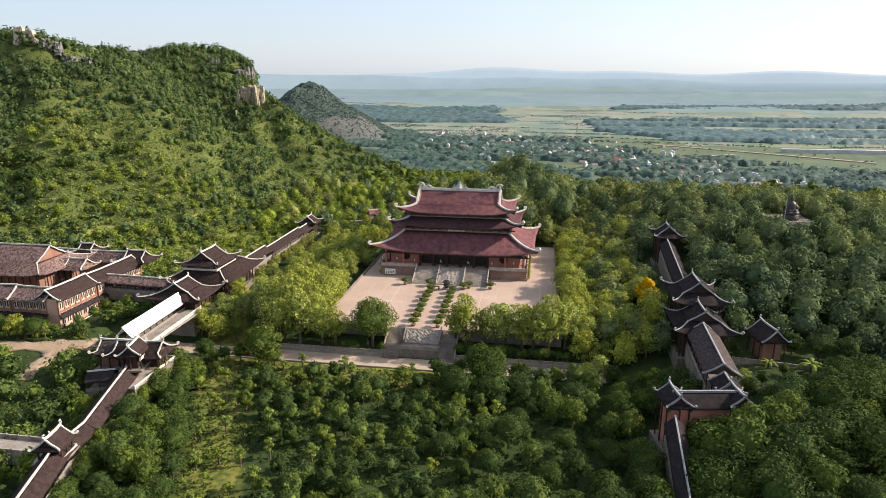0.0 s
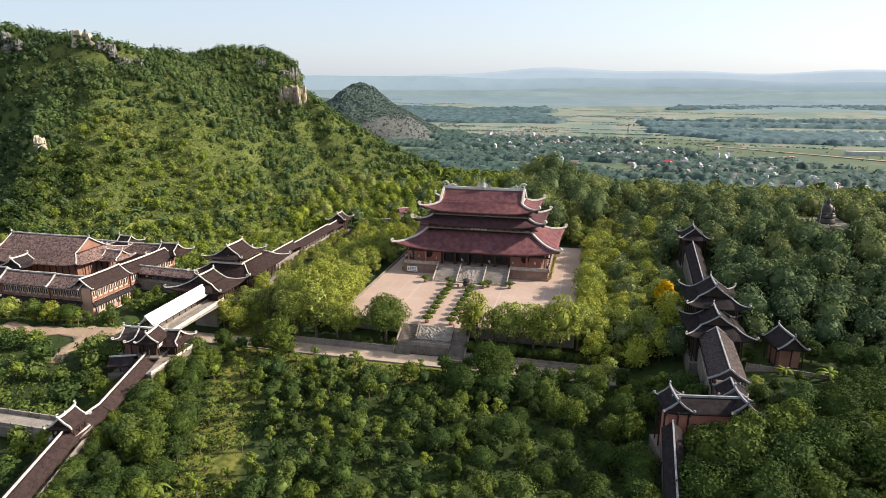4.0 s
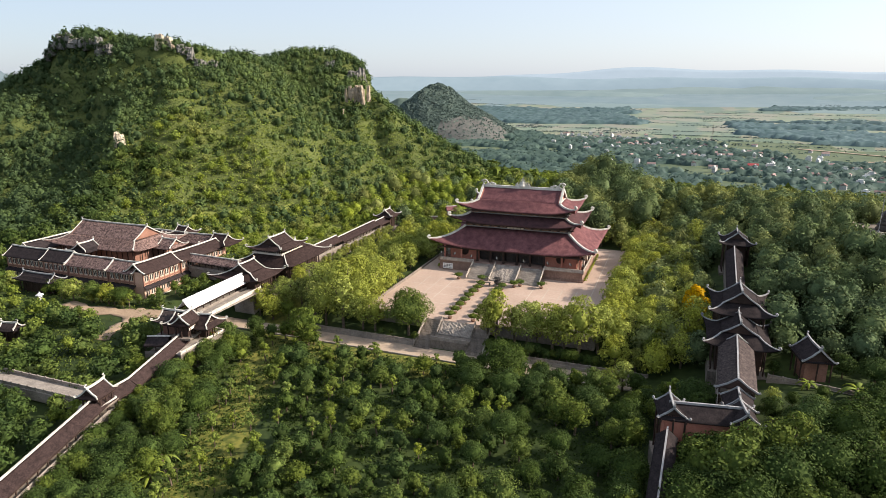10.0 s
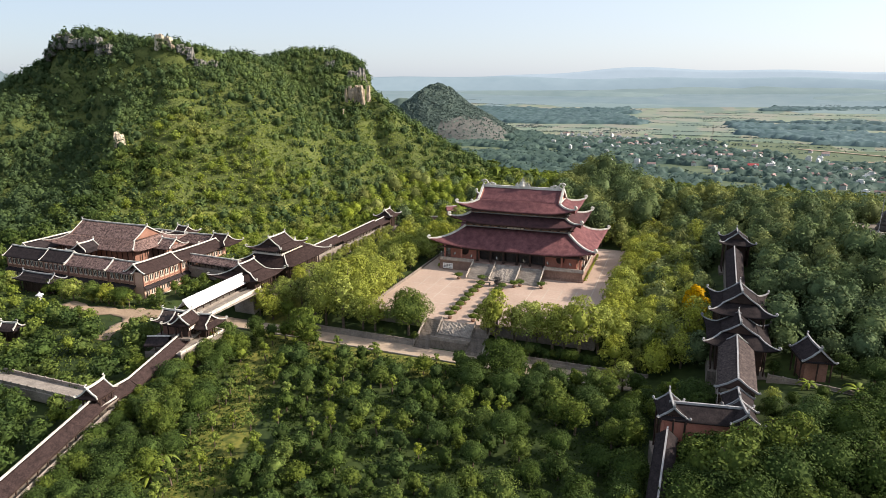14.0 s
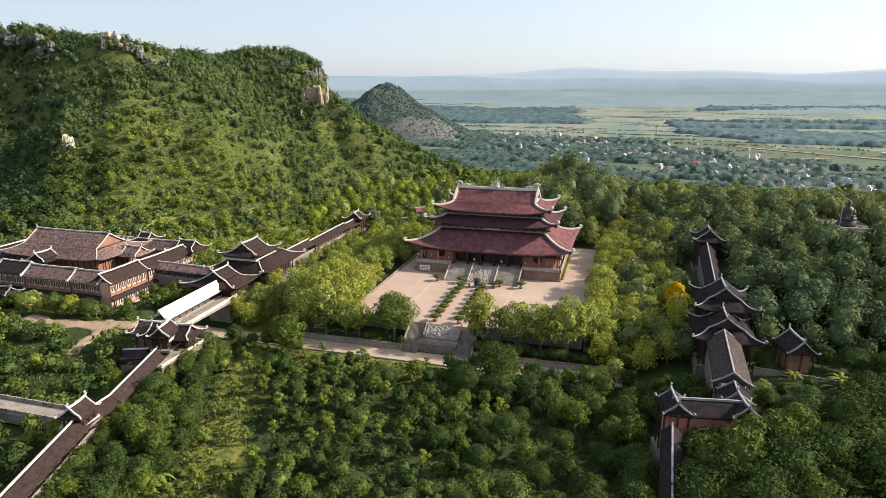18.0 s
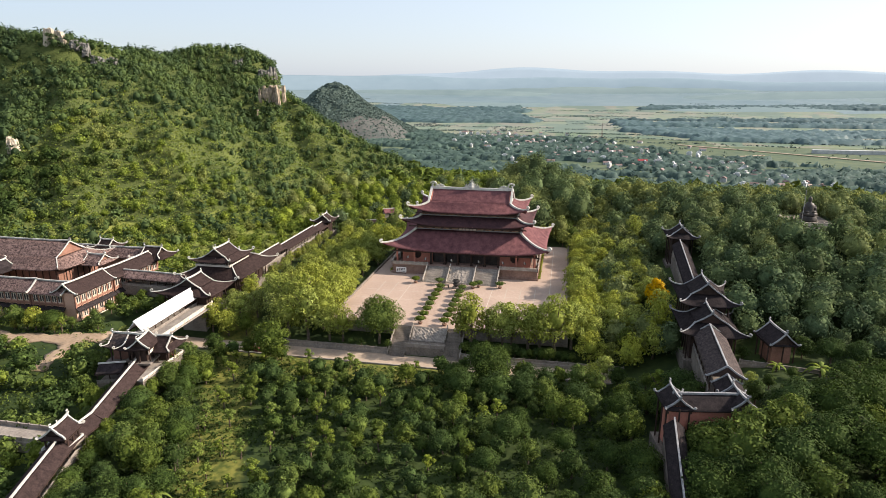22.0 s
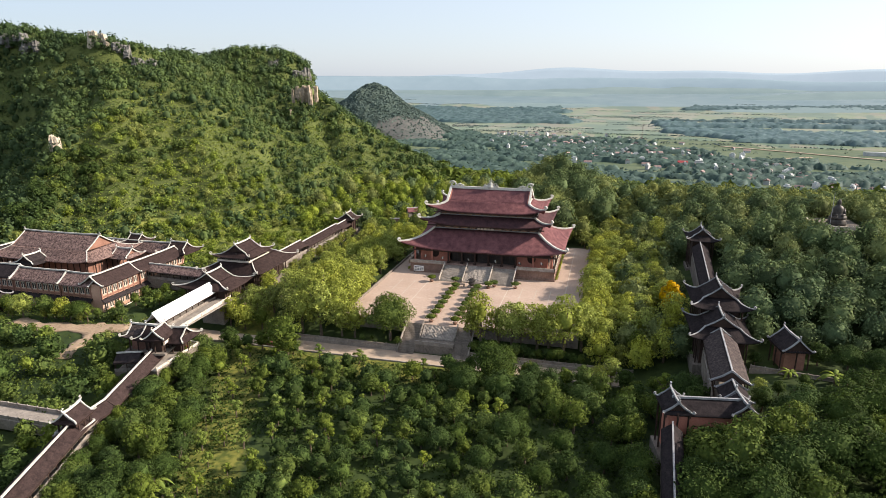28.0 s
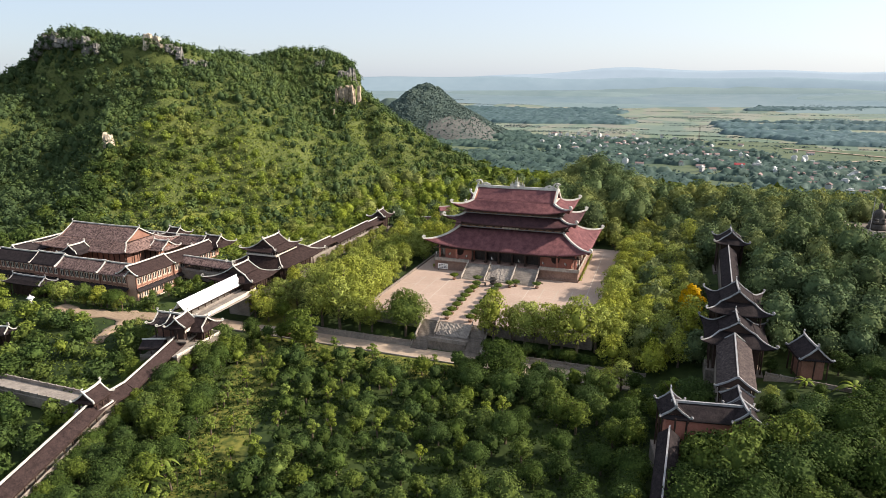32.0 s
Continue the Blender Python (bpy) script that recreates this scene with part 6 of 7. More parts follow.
part("storey_wall", box(-6.4, 6.4, -5.6, 5.6, 9, 13.4), DARK_WOOD, lantern_storey)
for s in (-1, 1):
    part("balcony_rail", box(-7.4, 7.4, s * 7.0 - 0.12, s * 7.0 + 0.12, 11.0, 11.75), PALE_WALL, lantern_storey, "pale balcony rail")
    part("balcony_rail", box(s * 7.4 - 0.12, s * 7.4 + 0.12, -6.9, 6.9, 11.0, 11.75), PALE_WALL, lantern_storey, "pale balcony rail")
    for k in range(6):
        part("balcony_post", rod((-7.0 + 2.8 * k, s * 6.9, 10.6), (-7.0 + 2.8 * k, s * 6.9, 12.9), 0.16, 0.16, 8), DARK_WOOD, lantern_storey)
    windows_row(lantern_storey, (-6.2, s * 5.6), (6.2, s * 5.6), 6, 11.0, 12.5, (0, s))
    windows_row(lantern_storey, (s * 6.4, -5.2), (s * 6.4, 5.2), 4, 11.0, 12.5, (s, 0))
gallery(WEST_LABEL, (-85.0, -38, 8.3), (-85.2, -14.5, 8.3), 3.4)
gallery(WEST_LABEL, (-84.6, -14.3, 7.4), (-84.0, 22, 8.0), 3.4)
gallery(WEST_LABEL, (-84.0, 22.3, 7.2), (-84.0, 34, 7.4), 3.4)
pavilion("far_west_pavilion", "small far pavilion roof at the gallery's end", (-84.0, 38, 0), 90, (5.0, 4.6, 7.0), (3.0, 2.4, 8.8), 10.6, 3.1, wall=(3, 3, 1.5, DARK_WOOD))
gallery("link walkway with a mottled brown tiled roof", (-124, -66.2, 9.2), (-98.5, -66.8, 8.8), 3.2, 2.2, MIXED_TILE)

# ---- the monks' courtyard house ----
main_hall = pavilion("monastery_hall", "large hall with mottled brown tiled roof and pale curled ridges", (-164.5, -66.3, 0), 0, (24.0, 13.6, 11.3), (18.6, 7.6, 14.6), 19.2, 18.4, MIXED_TILE, PLASTER, 1.6, 1.2, 0.7, (20.5, 10.0, -1.0, SILL_WALL), "hall", gable=SILL_WALL)
pavilion("entrance_roof", "small gabled porch roof before the monastery hall", (-165.0, -81.0, 0), 90, (4.6, 5.0, 11.0), (3.4, 3.0, 12.2), 14.2, 3.6, DARK_TILE, PLASTER, 0.6, 0.4, 0.4)
pavilion("side_porch_roof", "small gabled porch roof beside the monastery hall", (-138.0, -63.0, 0), 0, (4.6, 5.0, 10.4), (3.4, 3.0, 11.6), 13.6, 3.6, MIXED_TILE, PLASTER, 0.6, 0.4, 0.4, gable=SILL_WALL)


def wing(label, p, q, half, tile, out, bays, z_eave=9.2, z_ridge=12.6, wall=PINK_WALL, lower=True):
    """A two-storey range: out is the side (+1 right of p to q, -1 left) that faces outwards."""
    p, q = Vector((*p, 0)), Vector((*q, 0))
    n = (q - p).length
    w = thing("monastery_wing", label, "building", "monastery wings", at=(p.x, p.y, -1.3), rz=math.degrees(math.atan2(q.y - p.y, q.x - p.x)))
    part("roof", gable_roof(0, n, half, z_eave, z_ridge, 0.4, 0.25, 1.12, 0.25), tile, w, "tiled roof")
    part("ridge", sweep([(-0.3, 0, z_ridge + 0.3), (n * 0.3, 0, z_ridge + 0.1), (n * 0.7, 0, z_ridge + 0.1), (n + 0.3, 0, z_ridge + 0.3)], 0.38, 0.5), PLASTER, w, "pale plaster ridge")
    for x in (0, n):
        for s in (-1, 1):
            part("verge", sweep([(x, 0, z_ridge + 0.2), (x, s * half * 0.5, (z_eave + z_ridge) / 2 - 0.1), (x, s * half, z_eave + 0.25), (x, s * (half + 0.5), z_eave + 0.6)], 0.36, 0.36), PLASTER, w)
    hw = half - 1.3
    part("upper_wall", box(0.3, n - 0.3, -hw, hw, 4.0, z_eave + 0.4), wall, w)
    part("lower_wall", box(0.3, n - 0.3, -hw, hw, -3.5, 4.0), wall, w)
    windows_row(w, (0.6, out * hw), (n - 0.6, out * hw), bays, 0.4, 2.6, (0, out))
    for k in range(bays + 1):
        x = 0.5 + (n - 1) * k / bays
        part("pillar", box(x - 0.22, x + 0.22, out * hw - 0.25, out * hw + 0.25, 4.0, z_eave + 0.3), SILL_WALL, w)
    windows_row(w, (0.6, out * hw), (n - 0.6, out * hw), bays, 6.0, 8.4, (0, out))
    part("sill_band", box(0.2, n - 0.2, out * hw - 0.3, out * hw + 0.3, 4.9, 5.5), SILL_WALL, w, "red sill band")
    if lower:
        u, v = np.meshgrid(np.linspace(0, n, max(6, int(n / 0.4)) * 2 + 1), np.linspace(0, 1, 4))
        g = np.stack([u, out * (hw + 1.5 * (1 - v)), 3.3 + 1.2 * v + 0.08 * (np.arange(u.shape[1]) % 2)[None, :]], -1)
        part("pent_roof", np_mesh("pent_roof", *slab(g, 0.2)), DARK_TILE, w, "dark tiled pent roof")
        m = max(3, bays // 2)
        for k in range(m + 1):
            part("porch_post", rod((0.4 + (n - 0.8) * k / m, out * (hw + 1.3), -2), (0.4 + (n - 0.8) * k / m, out * (hw + 1.3), 3.4), 0.16), DARK_WOOD, w)
        part("porch_rail", box(0.2, n - 0.2, out * (hw + 1.25) - 0.1, out * (hw + 1.25) + 0.1, -0.9, -0.5), PALE_WALL, w)
        part("porch_floor", box(-0.3, n + 0.3, min(out * hw, out * (hw + 1.6)), max(out * hw, out * (hw + 1.6)), -4.5, -1.9), STONE, w)
    return w


wing("two-storey wing with dark tiled roof, pale windows and red sills", (-127.6, -92.5), (-127.4, -73.5), 5.0, BROWN_TILE, -1, 7)
wing("two-storey wing with dark tiled roof, pale windows and red sills", (-127.4, -73.2), (-127.0, -47.5), 5.0, BROWN_TILE, -1, 8, 9.0, 12.2)
wing("two-storey wing with mottled pale brown tiled roof and windows", (-163.0, -88.6), (-141.5, -88.6), 4.8, MIXED_TILE, -1, 8)
wing("two-storey wing with mottled pale brown tiled roof and windows", (-141.3, -88.6), (-127.8, -88.6), 4.8, MIXED_TILE, -1, 5, 9.0, 12.4)
wing("gate wing with dark tiled roof beside the mottled wing", (-177.5, -88.0), (-163.4, -88.0), 5.0, DARK_TILE, -1, 5, 9.6, 13.2)
wing("two-storey wing with dark tiled roof and windows", (-200.0, -87.5), (-177.8, -87.5), 4.8, DARK_TILE, -1, 8)
wing("rear wing with dark tiled roof and pale ridge", (-128.0, -44.0), (-160.0, -44.0), 4.8, MIXED_TILE, -1, 10, lower=False)
wing("rear wing with dark tiled roof and pale ridge", (-160.5, -44.0), (-198.0, -44.0), 4.8, DARK_TILE, -1, 10, lower=False)
wing("side wing with dark tiled roof and pale ridge", (-198.5, -48.0), (-198.5, -84.0), 4.8, DARK_TILE, -1, 10, lower=False)
pavilion("corner_roof", "raised corner roof with upturned pale ridges", (-126.5, -44.5, -1.3), 0, (6.2, 5.6, 9.4), (3.6, 2.8, 11.4), 13.6, 3.8, BROWN_TILE, PLASTER, 1.0, 0.7, 0.5)
pavilion("rear_corner_roof", "small raised roof with upturned pale ridges on the rear wing", (-150.5, -41.5, -1.3), 0, (4.8, 4.4, 11.4), (2.6, 2.2, 13.0), 14.8, 2.8, BROWN_TILE, PLASTER, 0.9, 0.6, 0.5)
gatelet = pavilion("monastery_gate", "low tiled gate roof in front of the monastery wings", (-170, -99.5, 0), 0, (9.5, 3.6, 3.2), (8.0, 1.6, 4.4), 5.6, 8.4, DARK_TILE, GREY_PLASTER, 0.5, 0.4, 0.35, (7.5, 1.8, -3.0, DARK_WOOD), "gate")
pavilion("garden_shelter", "small shelter roof with pale curled ridge among trees", (-137.3, -135, gz(-137.3, -135)), 15, (3.2, 2.6, 4.6), (2.4, 1.6, 5.2), 6.6, 2.6, DARK_TILE, PLASTER, 0.5, 0.3, 0.3, (1.8, 1.2, 0.2, DARK_WOOD), "shelter", footing=1.0)
lantern = thing("stone_lantern", "white stone lantern beside the monastery path", "lantern", at=(-158, -109, gz(-158, -109)))
part("lantern_base", lathe([(1.0, 0), (0.9, 0.5), (0.4, 0.8), (0.35, 1.7), (0.8, 2.0)], 8), WHITE_PAINT, lantern)
part("lantern_box", lathe([(0.7, 2.0), (0.75, 3.0)], 6), WHITE_PAINT, lantern)
part("lantern_cap", lathe([(1.5, 3.0), (0.9, 3.5), (0.25, 3.9), (0.05, 4.4)], 6), WHITE_PAINT, lantern)
def earth_path(line, label):
    """A trodden path along a line of (x, y, half width), with ragged edges."""
    u = np.linspace(0, len(line) - 1, 30)
    x, y, w = (np.interp(u, np.arange(len(line)), [p[k] for p in line]) for k in range(3))
    dx, dy = np.gradient(x), np.gradient(y)
    n = np.hypot(dx, dy)
    side = np.linspace(-1, 1, 6)[:, None]
    ragged_w = w * (1 + 0.22 * np.sin(u * 5.1) + 0.14 * np.sin(u * 11.7))
    X, Y = x - side * ragged_w * dy / n, y + side * ragged_w * dx / n
    tagged(part("earth_path", np_mesh("earth_path", *slab(np.stack([X, Y, ground_z(X, Y) + 0.3], -1), 0.5)), EARTH), label, "path", kind="structure")


earth_path([(-148, -107, 2.8), (-136, -108.5, 3.2), (-124, -107, 3.0), (-114, -105, 4.2), (-105, -101, 3.4), (-99, -97, 2.2)], "bare earth path between the trees and the monastery")
earth_path([(-112.5, -107.5, 3.4), (-111.5, -113, 2.6), (-111, -119, 2.2), (-109, -126, 1.8)], "bare earth path turning down towards the bridge")

# stone causeway that meets the western gallery
causeway = thing("causeway", "grey stone causeway with balustrades meeting the gallery", "bridge")
part("deck", box(-130, -72, -158.6, -152.6, -5.5, -2.6, None, 0.05), STONE, causeway)
for y in (-158.3, -152.9):
    balustrade(causeway, (-130, y, -2.6), (-73, y, -2.6), 0.9, 3.2)

# ---- eastern gallery ----
EAST_LABEL = "dark tiled covered walkway with a grey ridge among trees"
pavilion("east_tower_hall", "tower hall with dark tiled roof and upturned grey ridges", (82.2, -77.0, 0), 90, (8.8, 7.2, 16.2), (4.8, 4.4, 18.6), 21.8, 5.0, DARK_TILE, GREY_PLASTER, 1.6, 1.0, 0.6, (6.5, 5.0, 4.5, DARK_WOOD), "hall")
pavilion("east_porch_hall", "porch hall with dark tiled roof and grey ridges", (81.6, -89.0, 0), 90, (8.4, 7.8, 11.6), (4.4, 4.4, 14.2), 17.0, 4.6, DARK_TILE, GREY_PLASTER, 1.4, 1.0, 0.6, (6.0, 5.4, 4.0, DARK_WOOD), "hall")
gallery("long speckled dark tiled walkway roof with a pale ridge", (79.4, -121.9, 14.4), (80.8, -95.0, 14.4), 4.2, 2.8, SPECKLED_TILE, GREY_PLASTER, 4.0, 5.0, verges=True)
egate = thing("east_gate", "red ochre gate wall under a dark tiled roof", "gate", at=(73.0, -132.5, 0), rz=9)
part("roof", gable_roof(-7.6, 7.6, 3.4, 9.9, 12.2, 0.4, 0.25, 1.1), DARK_TILE, egate)
part("ridge", sweep([(-7.6, 0, 12.4), (7.6, 0, 12.4)], 0.4, 0.5), GREY_PLASTER, egate)
part("gate_wall", box(-8.0, 8.0, -2.8, 2.8, -4, 10.2), RED_WALL, egate, "red ochre wall")
for x in (1.0,):
    part("buttress", box(x - 0.3, x + 0.3, -3.3, -2.8, -4, 7.2), PALE_WALL, egate)
for x, y in ((66.0, -133.6), (80.0, -131.4)):
    pavilion("gate_end_roof", "gabled end roof of the east gate with curled grey ridges", (x, y, 0), 99, (3.9, 2.9, 10.2), (3.3, 2.3, 10.9), 12.7, 3.5, DARK_TILE, GREY_PLASTER, 0.5, 0.25, 0.3, (3.0, 1.6, 0, RED_WALL), "gate", "east gate ends")
gallery("short dark tiled roof between walkway and gate", (79.7, -128.4, 12.4), (79.5, -122.2, 12.6), 3.2, 2.2, DARK_TILE, GREY_PLASTER, 3.4, 5.0, verges=True)
gallery(EAST_LABEL, (65.6, -138.0, 8.6), (64.4, -166, 1.5), 2.2, 1.8, DARK_TILE, GREY_PLASTER)
gallery(EAST_LABEL, (64.2, -166.2, 1.5), (64.0, -205, -0.5), 2.2, 1.8, DARK_TILE, GREY_PLASTER)
gallery(EAST_LABEL, (82.6, -66.5, 15.0), (83.6, -24, 20.6), 2.8, 2.0, DARK_TILE, GREY_PLASTER, 3.2, 6.0)
pavilion("far_east_pavilion", "small far pavilion with dark tiles and upturned pale ridges", (84.6, -17.5, 0), 90, (5.6, 5.0, 20.6), (3.2, 3.0, 22.4), 24.8, 3.3, DARK_TILE, GREY_PLASTER, 1.2, 0.8, 0.5, (3.4, 3.2, 10, DARK_WOOD))
pavilion("garden_hut", "small hut with dark gabled roof and timber frame", (98.6, -93.6, 0), 100, (4.6, 3.8, 10.9), (4.3, 3.4, 11.2), 14.2, 4.5, DARK_TILE, GREY_PLASTER, 0.2, 0.1, 0.25, (3.2, 2.6, 3.0, SILL_WALL), "hut")
ewall = thing("east_wall", "grey garden wall with balustrade on the eastern slope", "wall", kind="structure", at=(88.4, -98.2, 5.3), rz=-8.8)
part("wall_base", box(0, 60, -0.3, 0.3, -3.0, 0), STONE, ewall)
balustrade(ewall, (0.3, 0, 0), (60, 0, 0), 0.8, 3.4)
kerb = thing("garden_kerb", "low grey stone kerb along the garden bank", "kerb", kind="structure", at=(98.5, -110.2, 5.2), rz=-10)
for k in range(9):
    part("kerb_stone", box(k * 1.85, k * 1.85 + 1.78, -0.2, 0.2, -0.8, 0.45 + 0.03 * (k % 3), None, 0.03), STONE, kerb)

# statue on its hill terrace
tz = 26.5
stat = tagged(part("statue_terrace", box(123.5, 140.5, -16, 4, 12, tz, None, 0.15), DARK_STONE), "grey stone terrace on the wooded hill", "terrace", kind="structure")
trail = thing("terrace_balustrade", "pale balustrade round the statue terrace", "balustrade")
balustrade(trail, (123.9, -15.7, tz), (140.1, -15.7, tz), 1.0, 2.2, PALE_WALL)
balustrade(trail, (123.9, -15.7, tz), (123.9, 3.6, tz), 1.0, 2.2, PALE_WALL)
sm = bmesh.new()
lathe([(4.6, 0), (4.8, 0.8), (4.0, 1.4), (4.3, 2.2)], 18, sm)
lathe([(3.7, 2.2), (3.9, 3.0), (3.0, 3.9), (2.5, 5.4), (2.6, 6.6), (1.9, 7.6), (0.8, 8.0), (0.95, 8.8), (0.95, 9.6), (0.5, 10.3), (0.1, 10.6)], 18, sm)
for s in (-1, 1):
    rod((s * 2.2, -0.4, 6.6), (s * 2.9, -1.6, 4.3), 0.8, 0.65, 10, sm)
    rod((s * 2.9, -1.6, 4.3), (s * 0.8, -2.8, 3.9), 0.62, 0.5, 10, sm)
    rod((s * 3.4, -1.2, 3.0), (s * 0.6, -3.2, 2.9), 0.95, 0.8, 10, sm)
statue = tagged(part("statue", sm, BRONZE, None, "", True), "dark bronze seated statue on the hill terrace", "statue")
statue.location, statue.scale = (133, -6, tz), (0.72, 0.72, 0.9)
pole = thing("lamp_pole", "tall thin pale pole beside the statue", "pole", at=(130, -9, tz))
part("shaft", rod((0, 0, 0), (0.1, 0, 12.5), 0.14, 0.08, 8), GREY_PLASTER, pole)
part("foot", lathe([(0.4, 0), (0.4, 0.3), (0.2, 0.5)], 10), GREY_PLASTER, pole)
hill_stairs = thing("hill_stairs", "pale stairs climbing the wooded hill to the statue", "stairs", kind="structure")
flight(hill_stairs, STONE, 129, 134, -16, tz - 0.4, -44, 12, 60)

# ---- the far plain ----
def far_hill(name, label, x, y, w, d, h, material, seed, steep=1.25):
    u, v = np.meshgrid(np.linspace(-1, 1, 60), np.linspace(-1, 1, 40))
    X, Y = x + u * w, y + v * d
    if seed == 1:
        # a steep western side, a rounded top and a long shoulder falling east
        k = np.interp(u, [-1, -0.72, -0.55, -0.36, -0.2, -0.05, 0.08, 0.2, 0.36, 0.55, 0.76, 0.92, 1], [0, 0.1, 0.4, 0.72, 0.93, 1.0, 0.96, 0.82, 0.64, 0.48, 0.27, 0.08, 0])
        k = k * np.clip(1 - np.abs(v) ** 2.2, 0, 1)
    else:
        k = np.clip(1 - np.hypot(u, v) ** 2.0, 0, 1) ** steep
    Z = -77 + h * k * (1 + 0.10 * lumps(X + seed * 91, Y, 90) + 0.06 * lumps(X, Y + seed * 37, 34))
    i = (np.arange(39)[:, None] * 60 + np.arange(59)[None, :]).ravel()
    me = np_mesh(name, np.stack([X, Y, Z], -1).reshape(-1, 3), np.stack([i, i + 1, i + 61, i + 60], 1))
    me.materials.append(material)
    me.materials.append(QUARRY)
    cu, cv = u[:-1, :-1].ravel(), v[:-1, :-1].ravel()
    ck = k[:-1, :-1].ravel()
    face = (cu > 0.27) & (cv < 0.1) & (ck > 0.03) & (ck < 0.44 + 0.16 * lumps(cu * 90, cv * 90, 40))
    me.polygons.foreach_set("material_index", (face & (seed == 1)).astype(np.int32))
    return tagged(part(name, me, material, smooth=True), label, "hill", kind="structure")


QUARRY = mat("quarried_rock", (0.070, 0.080, 0.074), (0.120, 0.110, 0.102), 0.02, 1.0, 0.5, 0.08, 0)
# Blue-grey of the haze is mixed into both hill colours.
HILL_GREEN = mat("hazed_karst_scrub", (0.044, 0.068, 0.058), (0.090, 0.118, 0.092), 0.012, 0.95, 0.6, 0.06, 0)
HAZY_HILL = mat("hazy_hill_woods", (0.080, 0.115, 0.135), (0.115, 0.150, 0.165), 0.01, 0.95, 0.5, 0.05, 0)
far_hill("karst_hill", "steep wooded karst hill with a bare quarried flank", -594, 1430, 212, 205, 138, HILL_GREEN, 1, 1.65)
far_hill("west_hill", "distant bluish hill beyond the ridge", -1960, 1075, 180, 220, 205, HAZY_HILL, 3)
far_hill("small_hill", "small distant wooded hill", -1156, 2420, 130, 130, 72, HILL_GREEN, 2)


def hill_growth(name, x, y, w, d, count, seed):
    """Tree crowns all over a karst hill, so that its outline is ragged."""
    rng = np.random.default_rng(seed)
    hill = bpy.data.objects[name].data
    co = np.empty(len(hill.vertices) * 3, np.float32)
    hill.vertices.foreach_get("co", co)
    grid = co.reshape(40, 60, 3)
    i, j = rng.uniform(0, 38.9, count), rng.uniform(0, 58.9, count)
    a, b = i.astype(int), j.astype(int)
    fi, fj = (i - a)[:, None], (j - b)[:, None]
    p = (grid[a, b] * (1 - fi) + grid[a + 1, b] * fi) * (1 - fj) + (grid[a, b + 1] * (1 - fi) + grid[a + 1, b + 1] * fi) * fj
    p = p + rng.uniform(-1.5, 1.5, (count, 3)) + np.array([0, 0, 1.2])
    bare = (p[:, 0] > x + 0.28 * w) & (p[:, 1] < y + 0.1 * d) & (p[:, 2] < -24 + 14 * lumps(p[:, 0], p[:, 1], 60)) & (rng.uniform(0, 1, count) < 0.86)
    p = p[~bare & (p[:, 2] > -70)]
    n = rng.normal(0, 0.3, (len(p), 3)) + np.array([0.1, -0.6, 0.8])
    me = np_mesh("hill_growth", *leaf_quads(rng, p, n / np.linalg.norm(n, axis=1, keepdims=True), 3.0))
    tagged(part("karst_growth", me, KARST_LEAF), "dark scrub and trees clothing the karst hill", "scrub", kind="stuff")


# Scrub on the karst hill carries painted haze in its leaf colour.
KARST_LEAF = mat("hazed_karst_leaves", (0.062, 0.092, 0.080), (0.094, 0.126, 0.104), 0.02, 0.9, 0, 0.1, 0.18, True)
hill_growth("karst_hill", -594, 1430, 212, 205, 34000, 41)


def canopy_sheet(name, label, material, x0, x1, y0, y1, step, cover, height, lump):
    """A closed tree canopy as one bumpy sheet, open where cover(x, y) falls below nought."""
    x, y = np.meshgrid(np.arange(x0, x1, step), np.arange(y0, y1, step * 1.2))
    rng = np.random.default_rng(17)
    x, y = x + rng.uniform(-0.35, 0.35, x.shape) * step, y + rng.uniform(-0.35, 0.35, x.shape) * step
    c = cover(x, y)
    z = ground_z(x, y) + np.where(c > 0, height * (0.62 + 0.30 * lumps(x, y, lump * 2.2) + 0.26 * lumps(x + 40, y, lump) + rng.uniform(-0.32, 0.32, x.shape)), -1.5)
    n = x.shape[1]
    i = (np.arange(x.shape[0] - 1)[:, None] * n + np.arange(n - 1)[None, :]).ravel()
    full = (np.stack([c.ravel()[i + k] for k in (0, 1, n, n + 1)]) > 0).any(0) & (np.abs(x.ravel()[i] - 60) < 0.72 * (y.ravel()[i] + 300))
    i = i[full]
    me = np_mesh(name, np.stack([x, y, z], -1).reshape(-1, 3), np.stack([i, i + 1, i + n + 1, i + n], 1))
    return tagged(part(name, me, material), label, "trees", kind="stuff")


def ragged(x, y):
    return 0.5 * lumps(x, y, 700) + 0.35 * lumps(x, y + 99, 160)


def gardens(x, y):
    """The village among its trees: thins out towards the fields."""
    edge = (1330 - y - 0.7 * x + 300 * ragged(x, y)) / 120
    streets = 0.22 * np.exp(-((y - 1230 + 1.25 * x) / 90) ** 2)
    return np.minimum(edge, 0.2 + 1.2 * lumps(x * 0.45, y * 1.3, 170)) + 0.4 * lumps(x, y, 34) - streets


def woods(x, y):
    """Plantations out on the plain."""
    r = ragged(x, y)
    left = np.minimum((430 - np.abs(y - 2480 - 0.12 * x - 160 * r)) / 100, (-150 + 220 * r - 0.25 * (y - 2480) - x) / 100)
    right = np.minimum.reduce([(470 + 80 * r - np.abs(y - 1790 - 0.12 * x - 90 * r)) / 60, (x - 230 - 190 * r) / 60, 0.12 + 1.3 * lumps(x * 0.4, y * 1.5, 330)])
    far = np.minimum((80 - np.abs(y - 2960 + 0.05 * x - 60 * r)) / 60, (x - 380 - 200 * r) / 100)
    return np.maximum.reduce([left, right, far])


